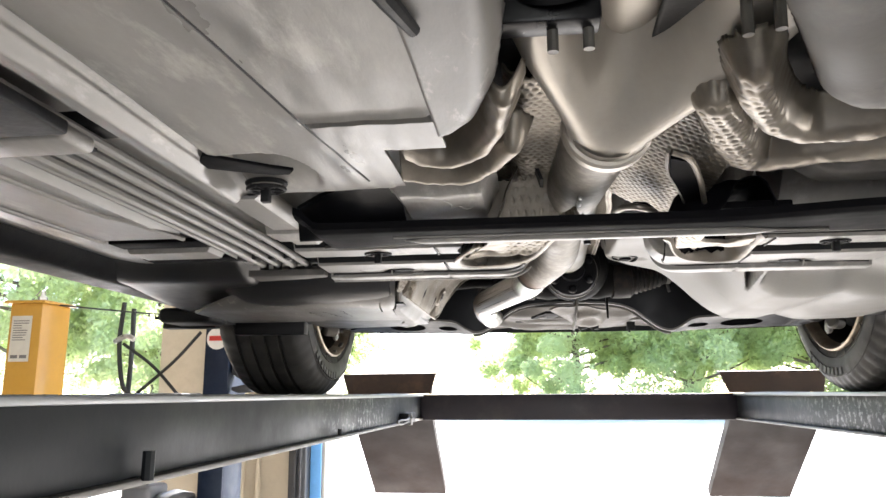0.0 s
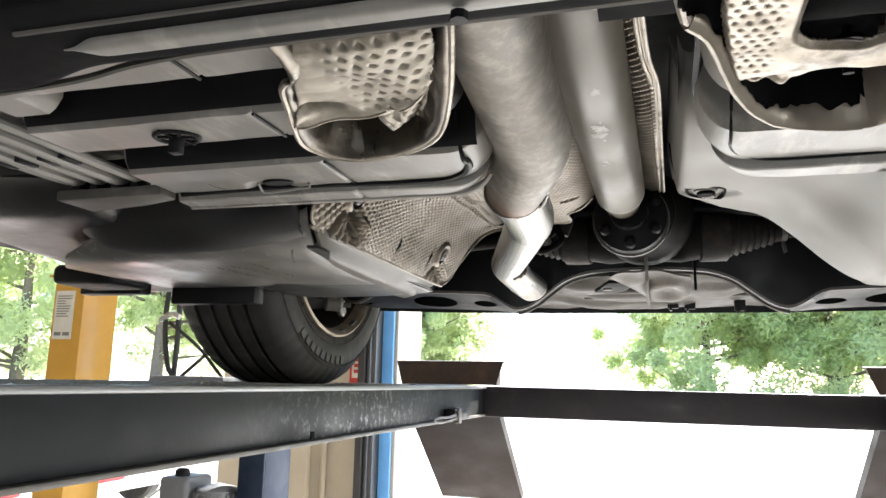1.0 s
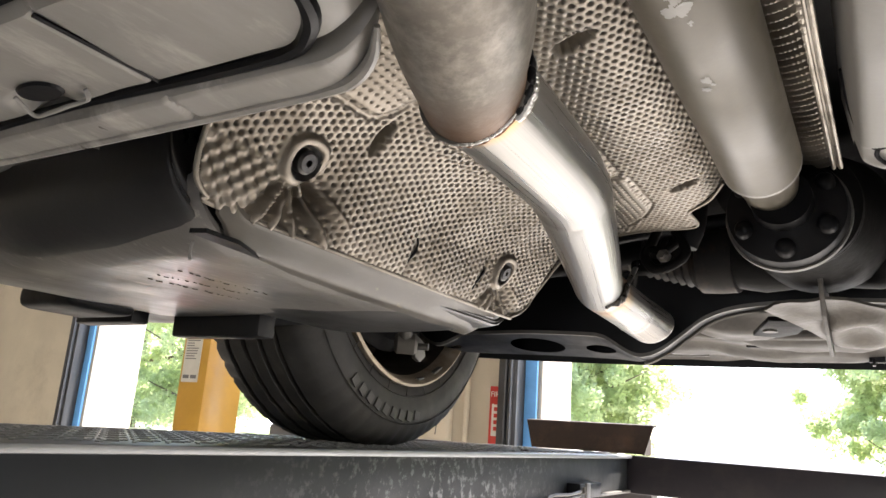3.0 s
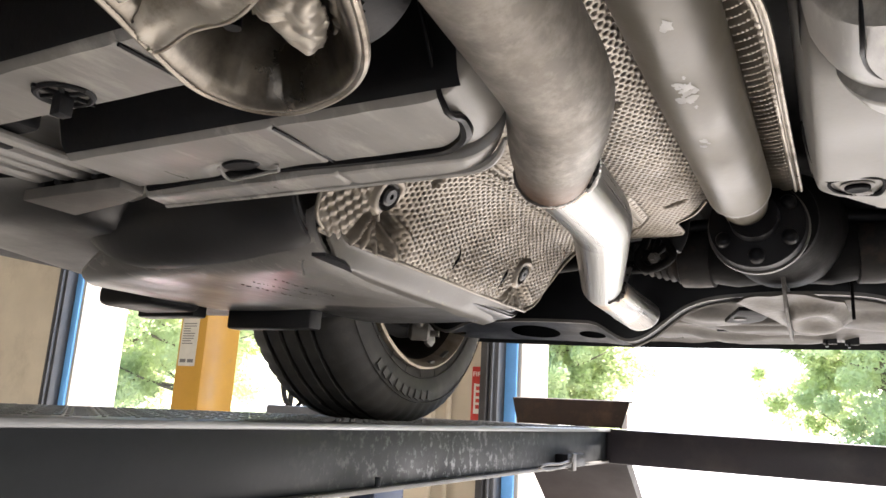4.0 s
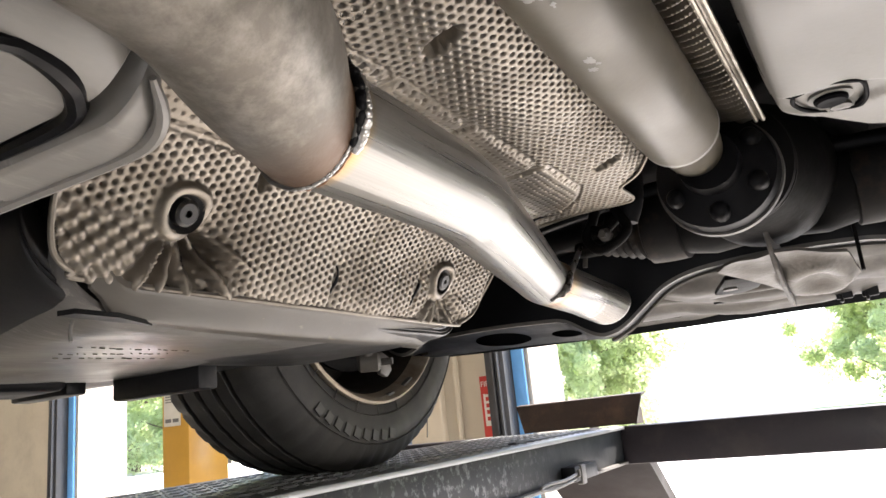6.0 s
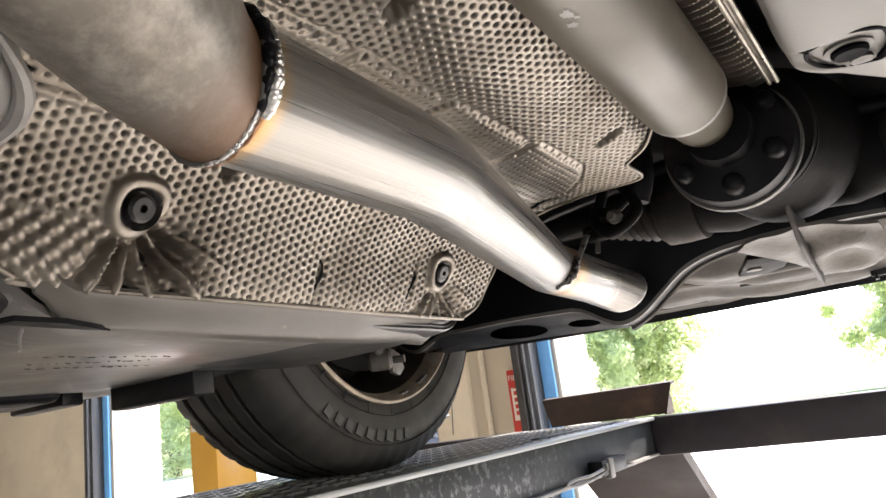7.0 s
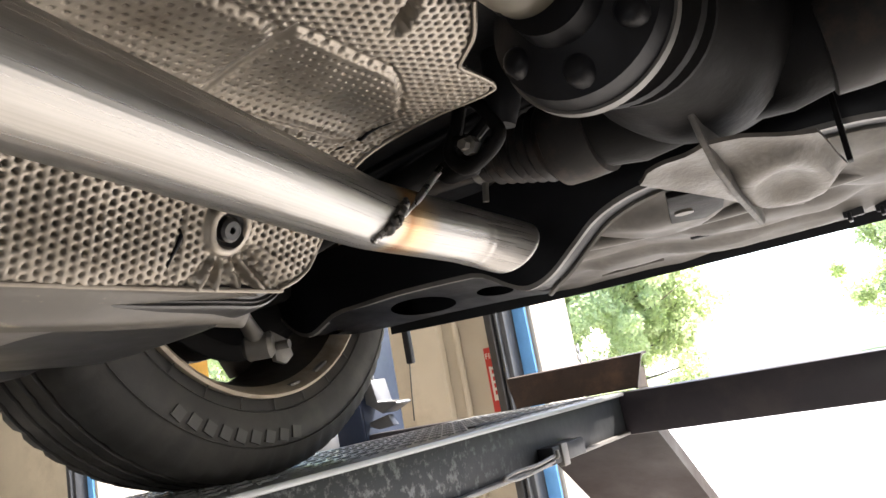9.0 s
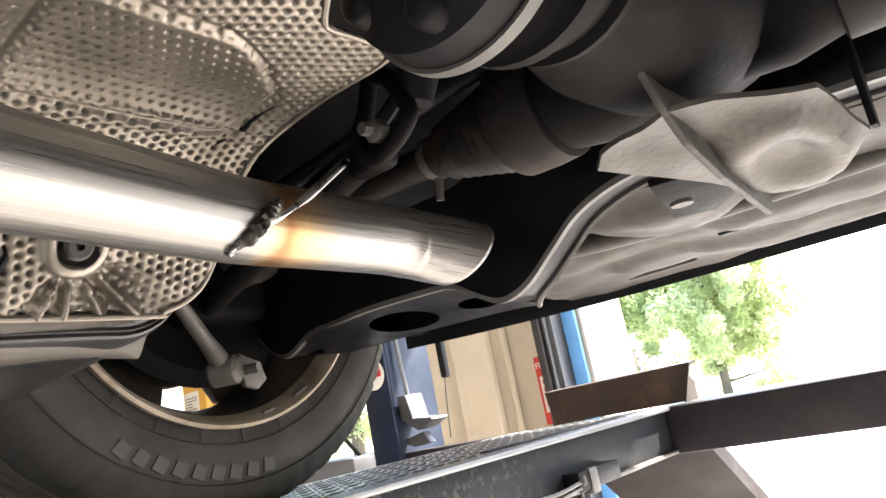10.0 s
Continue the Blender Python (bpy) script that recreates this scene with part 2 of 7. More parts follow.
def stainless():
    """Brushed stainless tube, with straw, brown and blue heat colours beside the two welds."""
    m = bpy.data.materials.new("brushed_stainless")
    m.use_nodes = True
    N, L = m.node_tree.nodes, m.node_tree.links
    bs = N["Principled BSDF"]
    bs.inputs["Metallic"].default_value = 0.8
    co = N.new("ShaderNodeTexCoord")
    sep = N.new("ShaderNodeSeparateXYZ")
    uv = N.new("ShaderNodeUVMap")
    L.new(uv.outputs[0], sep.inputs[0])
    wob = N.new("ShaderNodeTexNoise")
    wob.inputs["Scale"].default_value = 22
    L.new(co.outputs["Object"], wob.inputs["Vector"])
    add = N.new("ShaderNodeMath")
    add.operation = "MULTIPLY_ADD"
    add.inputs[1].default_value = 0.022
    L.new(wob.outputs["Fac"], add.inputs[0])
    L.new(sep.outputs["Y"], add.inputs[2])
    cr = N.new("ShaderNodeValToRGB")
    L.new(add.outputs[0], cr.inputs[0])
    e = cr.color_ramp.elements
    stops = [(0.0, (0.10, 0.05, 0.025)), (0.014, (0.24, 0.11, 0.04)), (0.021, (0.34, 0.23, 0.11)), (0.034, (0.222, 0.213, 0.198)), (0.635, (0.215, 0.206, 0.193)),
             (0.667, (0.32, 0.25, 0.16)), (0.685, (0.22, 0.10, 0.035)), (0.703, (0.34, 0.23, 0.12)), (0.74, (0.215, 0.206, 0.195)), (1.0, (0.21, 0.202, 0.192))]
    while len(e) < len(stops):
        e.new(0.5)
    for el, (p, c) in zip(e, stops):
        el.position, el.color = p, (*c, 1)
    mp = N.new("ShaderNodeMapping")
    mp.inputs["Scale"].default_value = (150, 3, 1)
    L.new(uv.outputs[0], mp.inputs["Vector"])
    br = N.new("ShaderNodeTexNoise")
    br.inputs["Scale"].default_value, br.inputs["Detail"].default_value = 1.0, 4
    L.new(mp.outputs[0], br.inputs["Vector"])
    st = N.new("ShaderNodeMapRange")
    st.inputs["From Min"].default_value, st.inputs["From Max"].default_value = 0.3, 0.7
    st.inputs["To Min"].default_value, st.inputs["To Max"].default_value = 0.87, 1.12
    L.new(br.outputs["Fac"], st.inputs["Value"])
    sc = N.new("ShaderNodeVectorMath")
    sc.operation = "SCALE"
    L.new(cr.outputs[0], sc.inputs[0])
    L.new(st.outputs[0], sc.inputs["Scale"])
    L.new(sc.outputs[0], bs.inputs["Base Color"])
    mr = N.new("ShaderNodeMapRange")
    mr.inputs["From Min"].default_value, mr.inputs["From Max"].default_value = 0.3, 0.7
    mr.inputs["To Min"].default_value, mr.inputs["To Max"].default_value = 0.25, 0.38
    L.new(br.outputs["Fac"], mr.inputs["Value"])
    L.new(mr.outputs[0], bs.inputs["Roughness"])
    bp = N.new("ShaderNodeBump")
    bp.inputs["Strength"].default_value, bp.inputs["Distance"].default_value = 0.02, 0.0004
    L.new(br.outputs["Fac"], bp.inputs["Height"])
    wide = N.new("ShaderNodeMapping")
    wide.inputs["Scale"].default_value = (26, 1.6, 1)
    L.new(uv.outputs[0], wide.inputs["Vector"])
    dr = N.new("ShaderNodeTexNoise")                  # long drawing ridges left by the bender
    dr.inputs["Scale"].default_value, dr.inputs["Detail"].default_value = 1.0, 2
    L.new(wide.outputs[0], dr.inputs["Vector"])
    b2 = N.new("ShaderNodeBump")
    b2.inputs["Strength"].default_value, b2.inputs["Distance"].default_value = 0.35, 0.0016
    L.new(dr.outputs["Fac"], b2.inputs["Height"])
    L.new(bp.outputs[0], b2.inputs["Normal"])
    L.new(b2.outputs[0], bs.inputs["Normal"])
    return m


M["stainless"] = stainless()


# ---- building helpers ----
def thing(name, base, label, category, group="", kind=""):
    ob = new(name)
    ob.empty_display_size = 0.1
    ob.location = base
    return tagged(ob, label, category, group, kind)


def root_of(ob):
    while ob.parent:
        ob = ob.parent
    return ob


def part(name, bm, mat, parent=None, label="", smooth=True, flat_angle=35):
    """Links a bmesh, built in world coordinates, as one mesh under a thing or a part."""
    bmesh.ops.recalc_face_normals(bm, faces=bm.faces[:])
    if parent is not None:
        bmesh.ops.translate(bm, verts=bm.verts[:], vec=-Vector(root_of(parent).location))
    if smooth:
        lim = radians(flat_angle)
        for f in bm.faces:
            f.smooth = True
        for ed in bm.edges:
            if len(ed.link_faces) == 2 and ed.calc_face_angle(0) > lim:
                ed.smooth = False
    me = bpy.data.meshes.new(name)
    bm.to_mesh(me)
    bm.free()
    me.materials.append(M[mat])
    ob = new(name, me)
    if parent is not None:
        ob.parent = parent
    if label:
        ob["label"] = label
    return ob


def rbox(lo, hi, r=0.0, seg=2, bm=None, turn=None):
    """A box between two corners with rounded edges; turn: a pose put on it."""
    own = bmesh.new()
    bmesh.ops.create_cube(own, size=1)
    for v in own.verts:
        v.co = Vector([lo[k] + (v.co[k] + 0.5) * (hi[k] - lo[k]) for k in range(3)])
    if r > 0:
        bmesh.ops.bevel(own, geom=own.edges[:], offset=r, segments=seg, profile=0.5, affect="EDGES")
    if turn is not None:
        own.transform(turn)
    return join(bm, own)


def join(bm, own):
    if bm is None:
        return own
    me = bpy.data.meshes.new("joined")
    own.to_mesh(me)
    own.free()
    bm.from_mesh(me)
    bpy.data.meshes.remove(me)
    return bm


def spline(pts, n):
    """Points along a smooth line through pts."""
    P = [Vector(p) for p in pts]
    P = [P[0] * 2 - P[1]] + P + [P[-1] * 2 - P[-2]]
    out = []
    for i in range(1, len(P) - 2):
        for k in range(n):
            t = k / n
            a, b, c, d = P[i - 1:i + 3]
            out.append(0.5 * (2 * b + (c - a) * t + (2 * a - 5 * b + 4 * c - d) * t * t + (3 * b - a - 3 * c + d) * t ** 3))
    out.append(P[-2])
    return out


def tube(pts, r, seg=20, n=6, cap=True, bm=None, smooth=True, wobble=None, uv=False):
    """A tube along pts; r: one radius or one for each given point."""
    own = bmesh.new()
    if smooth and len(pts) > 2:
        line = spline(pts, n)
        rad = [r] * len(line) if not isinstance(r, (list, tuple)) else [v[0] for v in spline([(q, 0, 0) for q in r], n)]
    else:
        line = [Vector(p) for p in pts]
        rad = [r] * len(line) if not isinstance(r, (list, tuple)) else list(r)
    side = None
    rings = []
    for i, p in enumerate(line):
        d = (line[min(i + 1, len(line) - 1)] - line[max(i - 1, 0)]).normalized()
        if side is None:
            side = d.orthogonal().normalized()
        side = (side - d * side.dot(d)).normalized()
        up = d.cross(side)
        ring = []
        for k in range(seg):
            a = 2 * math.pi * k / seg
            q = rad[i] * (1 + (wobble(i / max(1, len(line) - 1), a) if wobble else 0))
            ring.append(own.verts.new(p + (side * math.cos(a) + up * math.sin(a)) * q))
        rings.append(ring)
    lay = own.loops.layers.uv.new("UVMap") if uv else None
    m = len(rings) - 1
    for i, (a, b) in enumerate(zip(rings, rings[1:])):
        for k in range(seg):
            f = own.faces.new((a[k], a[(k + 1) % seg], b[(k + 1) % seg], b[k]))
            if lay:
                for lp, (uu, vv) in zip(f.loops, ((k / seg, i / m), ((k + 1) / seg, i / m), ((k + 1) / seg, (i + 1) / m), (k / seg, (i + 1) / m))):
                    lp[lay].uv = (uu, vv)
    if cap:
        own.faces.new(rings[0][::-1])
        own.faces.new(rings[-1])
    return join(bm, own)


def slab(f, nu, nv, th, bm=None, keep=None, up=(0, 0, 1)):
    """A sheet of thickness th over f(u, v), u and v from 0 to 1, closed round its edge."""
    own = bmesh.new()
    up = Vector(up) * th
    low = [[own.verts.new(Vector(f(i / nu, j / nv))) for j in range(nv + 1)] for i in range(nu + 1)]
    top = [[own.verts.new(v.co + up) for v in row] for row in low]
    for i in range(nu):
        for j in range(nv):
            own.faces.new((low[i][j], low[i + 1][j], low[i + 1][j + 1], low[i][j + 1]))
            own.faces.new((top[i][j], top[i][j + 1], top[i + 1][j + 1], top[i + 1][j]))
    for i in range(nu):
        own.faces.new((low[i][0], top[i][0], top[i + 1][0], low[i + 1][0]))
        own.faces.new((low[i][nv], low[i + 1][nv], top[i + 1][nv], top[i][nv]))
    for j in range(nv):
        own.faces.new((low[0][j], low[0][j + 1], top[0][j + 1], top[0][j]))
        own.faces.new((low[nu][j], top[nu][j], top[nu][j + 1], low[nu][j + 1]))
    return join(bm, own)


def prism(outline, lo, hi, axis="z", bevel=0.0, bm=None, turn=None):
    """A flat outline drawn out from lo to hi along an axis (outline in the other two, in xyz order)."""
    own = bmesh.new()
    k = "xyz".index(axis)

    def at(p, h):
        q = list(p)
        q.insert(k, h)
        return q

    a = [own.verts.new(at(p, lo)) for p in outline]
    b = [own.verts.new(at(p, hi)) for p in outline]
    own.faces.new(a)
    own.faces.new(b[::-1])
    for i in range(len(a)):
        j = (i + 1) % len(a)
        own.faces.new((a[i], b[i], b[j], a[j]))
    if bevel:
        bmesh.ops.recalc_face_normals(own, faces=own.faces[:])
        bmesh.ops.bevel(own, geom=own.edges[:], offset=bevel, segments=2, profile=0.5, affect="EDGES")
    if turn is not None:
        own.transform(turn)
    return join(bm, own)


def lathe(profile, seg, m, bm=None, closed=False, mod=None):
    """Turns (h, r) pairs about the local x axis, h along it; m: the pose put on it."""
    own = bmesh.new()
    rings = []
    for i, (h, r) in enumerate(profile):
        ring = []
        for k in range(seg):
            q = r + (mod(i, k) if mod else 0)
            a = 2 * math.pi * k / seg
            ring.append(own.verts.new((h, q * math.cos(a), q * math.sin(a))))
        rings.append(ring)
    pairs = list(zip(rings, rings[1:])) + ([(rings[-1], rings[0])] if closed else [])
    for a, b in pairs:
        for k in range(seg):
            own.faces.new((a[k], a[(k + 1) % seg], b[(k + 1) % seg], b[k]))
    if not closed:
        if profile[0][1] > 1e-4:
            own.faces.new(rings[0][::-1])
        if profile[-1][1] > 1e-4:
            own.faces.new(rings[-1])
    own.transform(m)
    return join(bm, own)


def towards(a, b):
    """A pose at a whose x axis points to b."""
    d = (Vector(b) - Vector(a)).normalized()
    return Matrix.Translation(a) @ d.to_track_quat("X", "Z").to_matrix().to_4x4()


def lerp(table, x):
    if x <= table[0][0]:
        return table[0][1]
    for (a, p), (b, q) in zip(table, table[1:]):
        if x <= b:
            t = (x - a) / (b - a)
            return p + (q - p) * t
    return table[-1][1]


def ease(x):
    x = min(1, max(0, x))
    return x * x * (3 - 2 * x)


def from_line(x, y, line):
    """Distance of (x, y) from a run of straight pieces, and the side of the nearest piece (+1 to its left)."""
    best, side = 9.0, 1
    for (a, b), (c, d) in zip(line, line[1:]):
        dx, dy = c - a, d - b
        t = min(1, max(0, ((x - a) * dx + (y - b) * dy) / (dx * dx + dy * dy)))
        r = math.hypot(x - a - t * dx, y - b - t * dy)
        if r < best - 1e-7:
            best, side = r, (1 if dx * (y - b) - dy * (x - a) > 0 else -1)
    return best, side


def pits(a, b, p, size=0.34):
    """Round pits in staggered rows, 0 to 1."""
    j = math.floor(b / p)
    u = (a / p + 0.5 * (j % 2)) % 1 - 0.5
    v = (b / p) % 1 - 0.5
    return max(0.0, 1 - (u * u + v * v) / (size * size))


def sheet(name, x0, x1, y0, y1, step, height, mat, parent, label="", inside=None, th=0.002):
    """A thin pressed sheet given by its height over the plan, within an outline."""
    nx, ny = int((x1 - x0) / step), int((y1 - y0) / step)
    base = Vector(root_of(parent).location)
    vs, idx, fs = [], {}, []
    for i in range(nx + 1):
        for j in range(ny + 1):
            x, y = x0 + step * i, y0 + step * j
            if inside is None or inside(x, y):
                idx[i, j] = len(vs)
                vs.append((x - base.x, y - base.y, height(x, y) - base.z))
    for (i, j) in idx:
        if (i + 1, j) in idx and (i, j + 1) in idx and (i + 1, j + 1) in idx:
            fs.append((idx[i, j], idx[i, j + 1], idx[i + 1, j + 1], idx[i + 1, j]))
    me = bpy.data.meshes.new(name)
    me.from_pydata(vs, [], fs)
    me.polygons.foreach_set("use_smooth", [True] * len(me.polygons))
    me.materials.append(M[mat])
    ob = new(name, me)
    ob.parent = parent
    sol = ob.modifiers.new("thickness", "SOLIDIFY")
    sol.thickness, sol.offset = th, 0.0
    if label:
        ob["label"] = label
    return ob




# ---- the garage and the yard ----
def structure(name, bm, mat, label, category="", smooth=False):
    return tagged(part(name, bm, mat, None, "", smooth), label, category or name.split("_")[0], kind="structure")


GX0, GX1, GY0, GY1, GH, WALL = -9.0, 7.0, -6.0, 4.2, 4.3, 0.36
structure("floor", rbox((GX0 - WALL, GY0 - WALL, -0.2), (GX1 + WALL, GY1 + WALL, 0.0)), "floor", "stained grey concrete workshop floor", "floor")
structure("ground", rbox((-400, -400, -0.5), (400, 800, -0.015)), "ground", "sun-bleached pale concrete yard", "ground")
structure("ceiling", rbox((GX0 - WALL, GY0 - WALL, GH), (GX1 + WALL, GY1 + WALL, GH + 0.25)), "ceiling", "plain pale workshop ceiling", "ceiling")


def wall_with_doors(name, axis, at, thick, lo, hi, doors, height, label):
    """A wall with door openings (from, to, head) through it, as piers and lintels in one mesh."""
    bm = bmesh.new()

    def piece(a, b, z0, z1):
        if axis == "y":
            rbox((a, at, z0), (b, at + thick, z1), bm=bm)
        else:
            rbox((at, a, z0), (at + thick, b, z1), bm=bm)

    x = lo
    for a, b, head in doors:
        piece(x, a, 0, height)
        piece(a, b, head, height)
        x = b
    piece(x, hi, 0, height)
    return structure(name, bm, "wall", label, "wall")


DOOR_A, DOOR_B = (-1.18, 2.55), (-4.62, -2.2)
wall_with_doors("wall_north", "y", GY1, WALL, GX0, GX1, [(*DOOR_B, 3.3), (*DOOR_A, 3.3)], GH, "beige painted block wall with two bay door openings")
# South and east openings are added, unseen, to let fill light in.
wall_with_doors("wall_south", "y", GY0 - WALL, WALL, GX0, GX1, [(-1.6, 2.0, 3.0)], GH, "beige painted block wall with an added, unseen bay door opening")
wall_with_doors("wall_east", "x", GX1, WALL, GY0 - WALL, GY1 + WALL, [(-0.7, 2.9, 3.0)], GH, "beige painted block wall with an added, unseen side door opening")
wall_with_doors("wall_west", "x", GX0 - WALL, WALL, GY0 - WALL, GY1 + WALL, [], GH, "beige painted block wall")


def door_frame(name, x):
    """The left post of a bay door: dark track, blue strip and white reveal lining."""
    t = thing(name, (x, GY1, 0), "bay door frame with a dark steel track and blue painted strip", "door frame", kind="structure")
    part("track", rbox((x - 0.165, GY1 - 0.10, 0), (x - 0.064, GY1 - 0.002, 3.25), 0.006), "track", t)
    bm = rbox((x - 0.125, GY1 - 0.125, 0), (x - 0.112, GY1 - 0.1, 3.25), 0.003)
    rbox((x - 0.098, GY1 - 0.125, 0), (x - 0.085, GY1 - 0.1, 3.25), 0.003, bm=bm)
    part("track_lip", bm, "track", t)
    part("blue_strip", rbox((x - 0.062, GY1 - 0.020, 0), (x + 0.001, GY1 - 0.002, 3.28), 0.004), "blue_trim", t, "sky-blue painted strip")
    part("reveal", rbox((x + 0.002, GY1 + 0.002, 0), (x + 0.02, GY1 + WALL + 0.03, 3.28), 0.004), "jamb", t, "pale painted reveal")
    return t


door_frame("door_frame", DOOR_A[0])
door_frame("door_frame", DOOR_B[0])
for xa in (-1.55,):
    structure("conduit", tube([(xa, GY1 - 0.02, 0.0), (xa, GY1 - 0.02, GH)], 0.016, 10, cap=True), "wall", "beige painted conduit on the block wall", "conduit", True)
structure("trim", rbox((-1.84, GY1 - 0.05, 0), (-1.63, GY1 - 0.002, GH), 0.01), "wall", "beige painted pilaster strip on the wall", "trim")


def fire_sign():
    x0, x1, z0, z1, y = -1.430, -1.352, 1.575, 1.862, GY1 - 0.002
    t = thing("fire_sign", (-1.39, y, 1.6), "narrow red and white fire extinguisher sign on the wall", "sign")
    part("plate", rbox((x0, y - 0.004, z0), (x1, y, z1), 0.0015), "red", t)
    part("panel", rbox((x0 + 0.014, y - 0.0062, z0 + 0.05), (x1 - 0.014, y - 0.0042, z1 - 0.085)), "white", t, "white centre panel")
    txt = bpy.data.curves.new("word", "FONT")
    txt.body, txt.size, txt.align_x, txt.extrude = "FIRE", 0.036, "CENTER", 0.0006
    tmp = new("word", txt)
    me = bpy.data.meshes.new_from_object(tmp.evaluated_get(bpy.context.evaluated_depsgraph_get()))
    bpy.data.objects.remove(tmp)
    bm = bmesh.new()
    bm.from_mesh(me)
    bm.transform(pose(-1.392, y - 0.0066, z1 - 0.05, 90, 0, 0))
    part("word", bm, "white", t, "white lettering", smooth=False)
    bm = bmesh.new()
    for i in range(5):
        rbox((x0 + 0.026, y - 0.0075, z0 + 0.075 + i * 0.031), (x1 - 0.026, y - 0.0063, z0 + 0.075 + i * 0.031 + 0.019), bm=bm)
    part("lettering", bm, "red", t, "red lettering bars")


fire_sign()


# ---- the four-post lift ----
lift = thing("vehicle_lift", (0.2, 1.5, 0), "four-post drive-on vehicle lift with worn grey runways and blue posts", "vehicle lift")
RZ, RB = 1.603, 1.497


def runway(inner, outer, label):
    """One runway: tread plate, webs with flanges, end edge; inner and outer are its edges across."""
    s = 1 if outer > inner else -1
    web = part("runway", rbox((min(inner + s * 0.018, inner + s * 0.026), -2.3, RB + 0.005), (max(inner + s * 0.018, inner + s * 0.026), 3.235, RZ - 0.010), 0.002), "runway", lift, label)
    a, b = sorted((inner + s * 0.004, inner + s * 0.06))
    part("lower_flange", rbox((a, -2.3, RB - 0.003), (b, 3.235, RB + 0.005), 0.002), "flange", web)
    a, b = sorted((inner, outer))
    part("tread_plate", rbox((a, -2.3, RZ - 0.010), (b, 3.24, RZ), 0.003), "runway_top", web, "bright worn tread plate")
    a, b = sorted((outer - s * 0.026, outer - s * 0.018))
    part("outer_web", rbox((a, -2.3, RB), (b, 3.235, RZ - 0.010), 0.002), "runway", web)
    bm = bmesh.new()
    rng = random.Random(5)
    rows = int((abs(outer - inner) - 0.06) / 0.03)
    for j in range(150):
        for i in range(rows):
            cx = min(inner, outer) + 0.045 + i * 0.03 + (0.015 if j % 2 else 0)
            cy = -0.1 + j * 0.022
            ang = 45 if (i + j) % 2 else -45
            rbox((-0.011, -0.0022, 0), (0.011, 0.0022, 0.0016), bm=bm, turn=pose(cx, cy, RZ - 0.0003, 0, 0, ang))
    tagged(part("tread_relief", bm, "runway_top", web, smooth=False), kind="stuff")
    return web


left_runway = runway(-0.442, -0.935, "worn blue-grey steel runway with rubbed bare patches")
runway(0.862, 1.355, "worn blue-grey steel runway")
part("crossbeam", rbox((-0.458, 3.20, 1.492), (0.878, 3.30, 1.602), 0.006), "beam", lift, "dark painted crossbeam")
# turn-plate slot strips on the runway end
for nm, x0, x1 in (("slot_strip", -0.52, -0.50), ("slot_strip", 0.92, 0.94)):
    part(nm, rbox((x0, 2.55, RZ + 0.0005), (x1, 3.15, RZ + 0.004), 0.001), "beam", lift)


def ramp(x0, x1):
    own = prism([(3.255, RZ + 0.001), (3.262, RZ + 0.001), (3.285, 1.686), (3.32, 1.69), (3.32, 1.697), (3.278, 1.693)], x0, x1, "x")
    for v in own.verts:
        v.co.x += (v.co.z - RZ) * (-0.35 if v.co.x < (x0 + x1) / 2 else 0.25)
        v.co.z += 0.012 * (v.co.x - x0) * 0.5
    st = part("wheel_stop", own, "stop", lift, "rusty brown folded wheel stop plate")
    part("stop_side", prism([(3.262, RZ + 0.001), (3.34, RZ + 0.001), (3.34, 1.65), (3.285, 1.685)], x1 - 0.008, x1 - 0.001, "x"), "stop", st)
    rp = part("ramp", prism([(3.31, 1.50), (3.325, 1.512), (3.835, 1.122), (3.82, 1.108)], x0 + 0.01, x1, "x"), "ramp", lift, "hanging approach ramp, rust at its lower end")
    for xx in (x0 + 0.01, x1 - 0.008):
        part("ramp_edge", prism([(3.325, 1.512), (3.34, 1.535), (3.85, 1.142), (3.835, 1.122)], xx, xx + 0.008, "x"), "ramp", rp)


ramp(-0.795, -0.42)
ramp(0.862, 1.245)

# latch and cable hook on the inner side of the runway
latch = part("latch", rbox((-0.462, 2.70, 1.499), (-0.424, 2.86, 1.534), 0.003), "black", lift, "black latch block with a wire hook")
part("hook_clamp", rbox((-0.436, 2.735, 1.490), (-0.420, 2.765, 1.536), 0.003), "flange", latch, "bright steel clamp")
part("latch_pin", tube([(-0.43, 2.70, 1.515), (-0.415, 2.70, 1.515), (-0.415, 2.70, 1.528)], 0.004, 8), "flange", latch)
part("wire_hook", tube([(-0.425, 2.70, 1.507), (-0.422, 2.62, 1.503), (-0.425, 2.54, 1.501), (-0.43, 2.50, 1.508), (-0.425, 2.54, 1.514), (-0.42, 2.62, 1.513), (-0.42, 2.70, 1.518)], 0.0036, 8), "flange", latch)
part("stud", tube([(-0.442, 0.86, 1.50), (-0.442, 0.86, 1.535)], 0.008, 8), "runway", left_runway)
part("stud", tube([(-0.442, 1.78, 1.505), (-0.442, 1.78, 1.52)], 0.005, 8), "runway", left_runway)


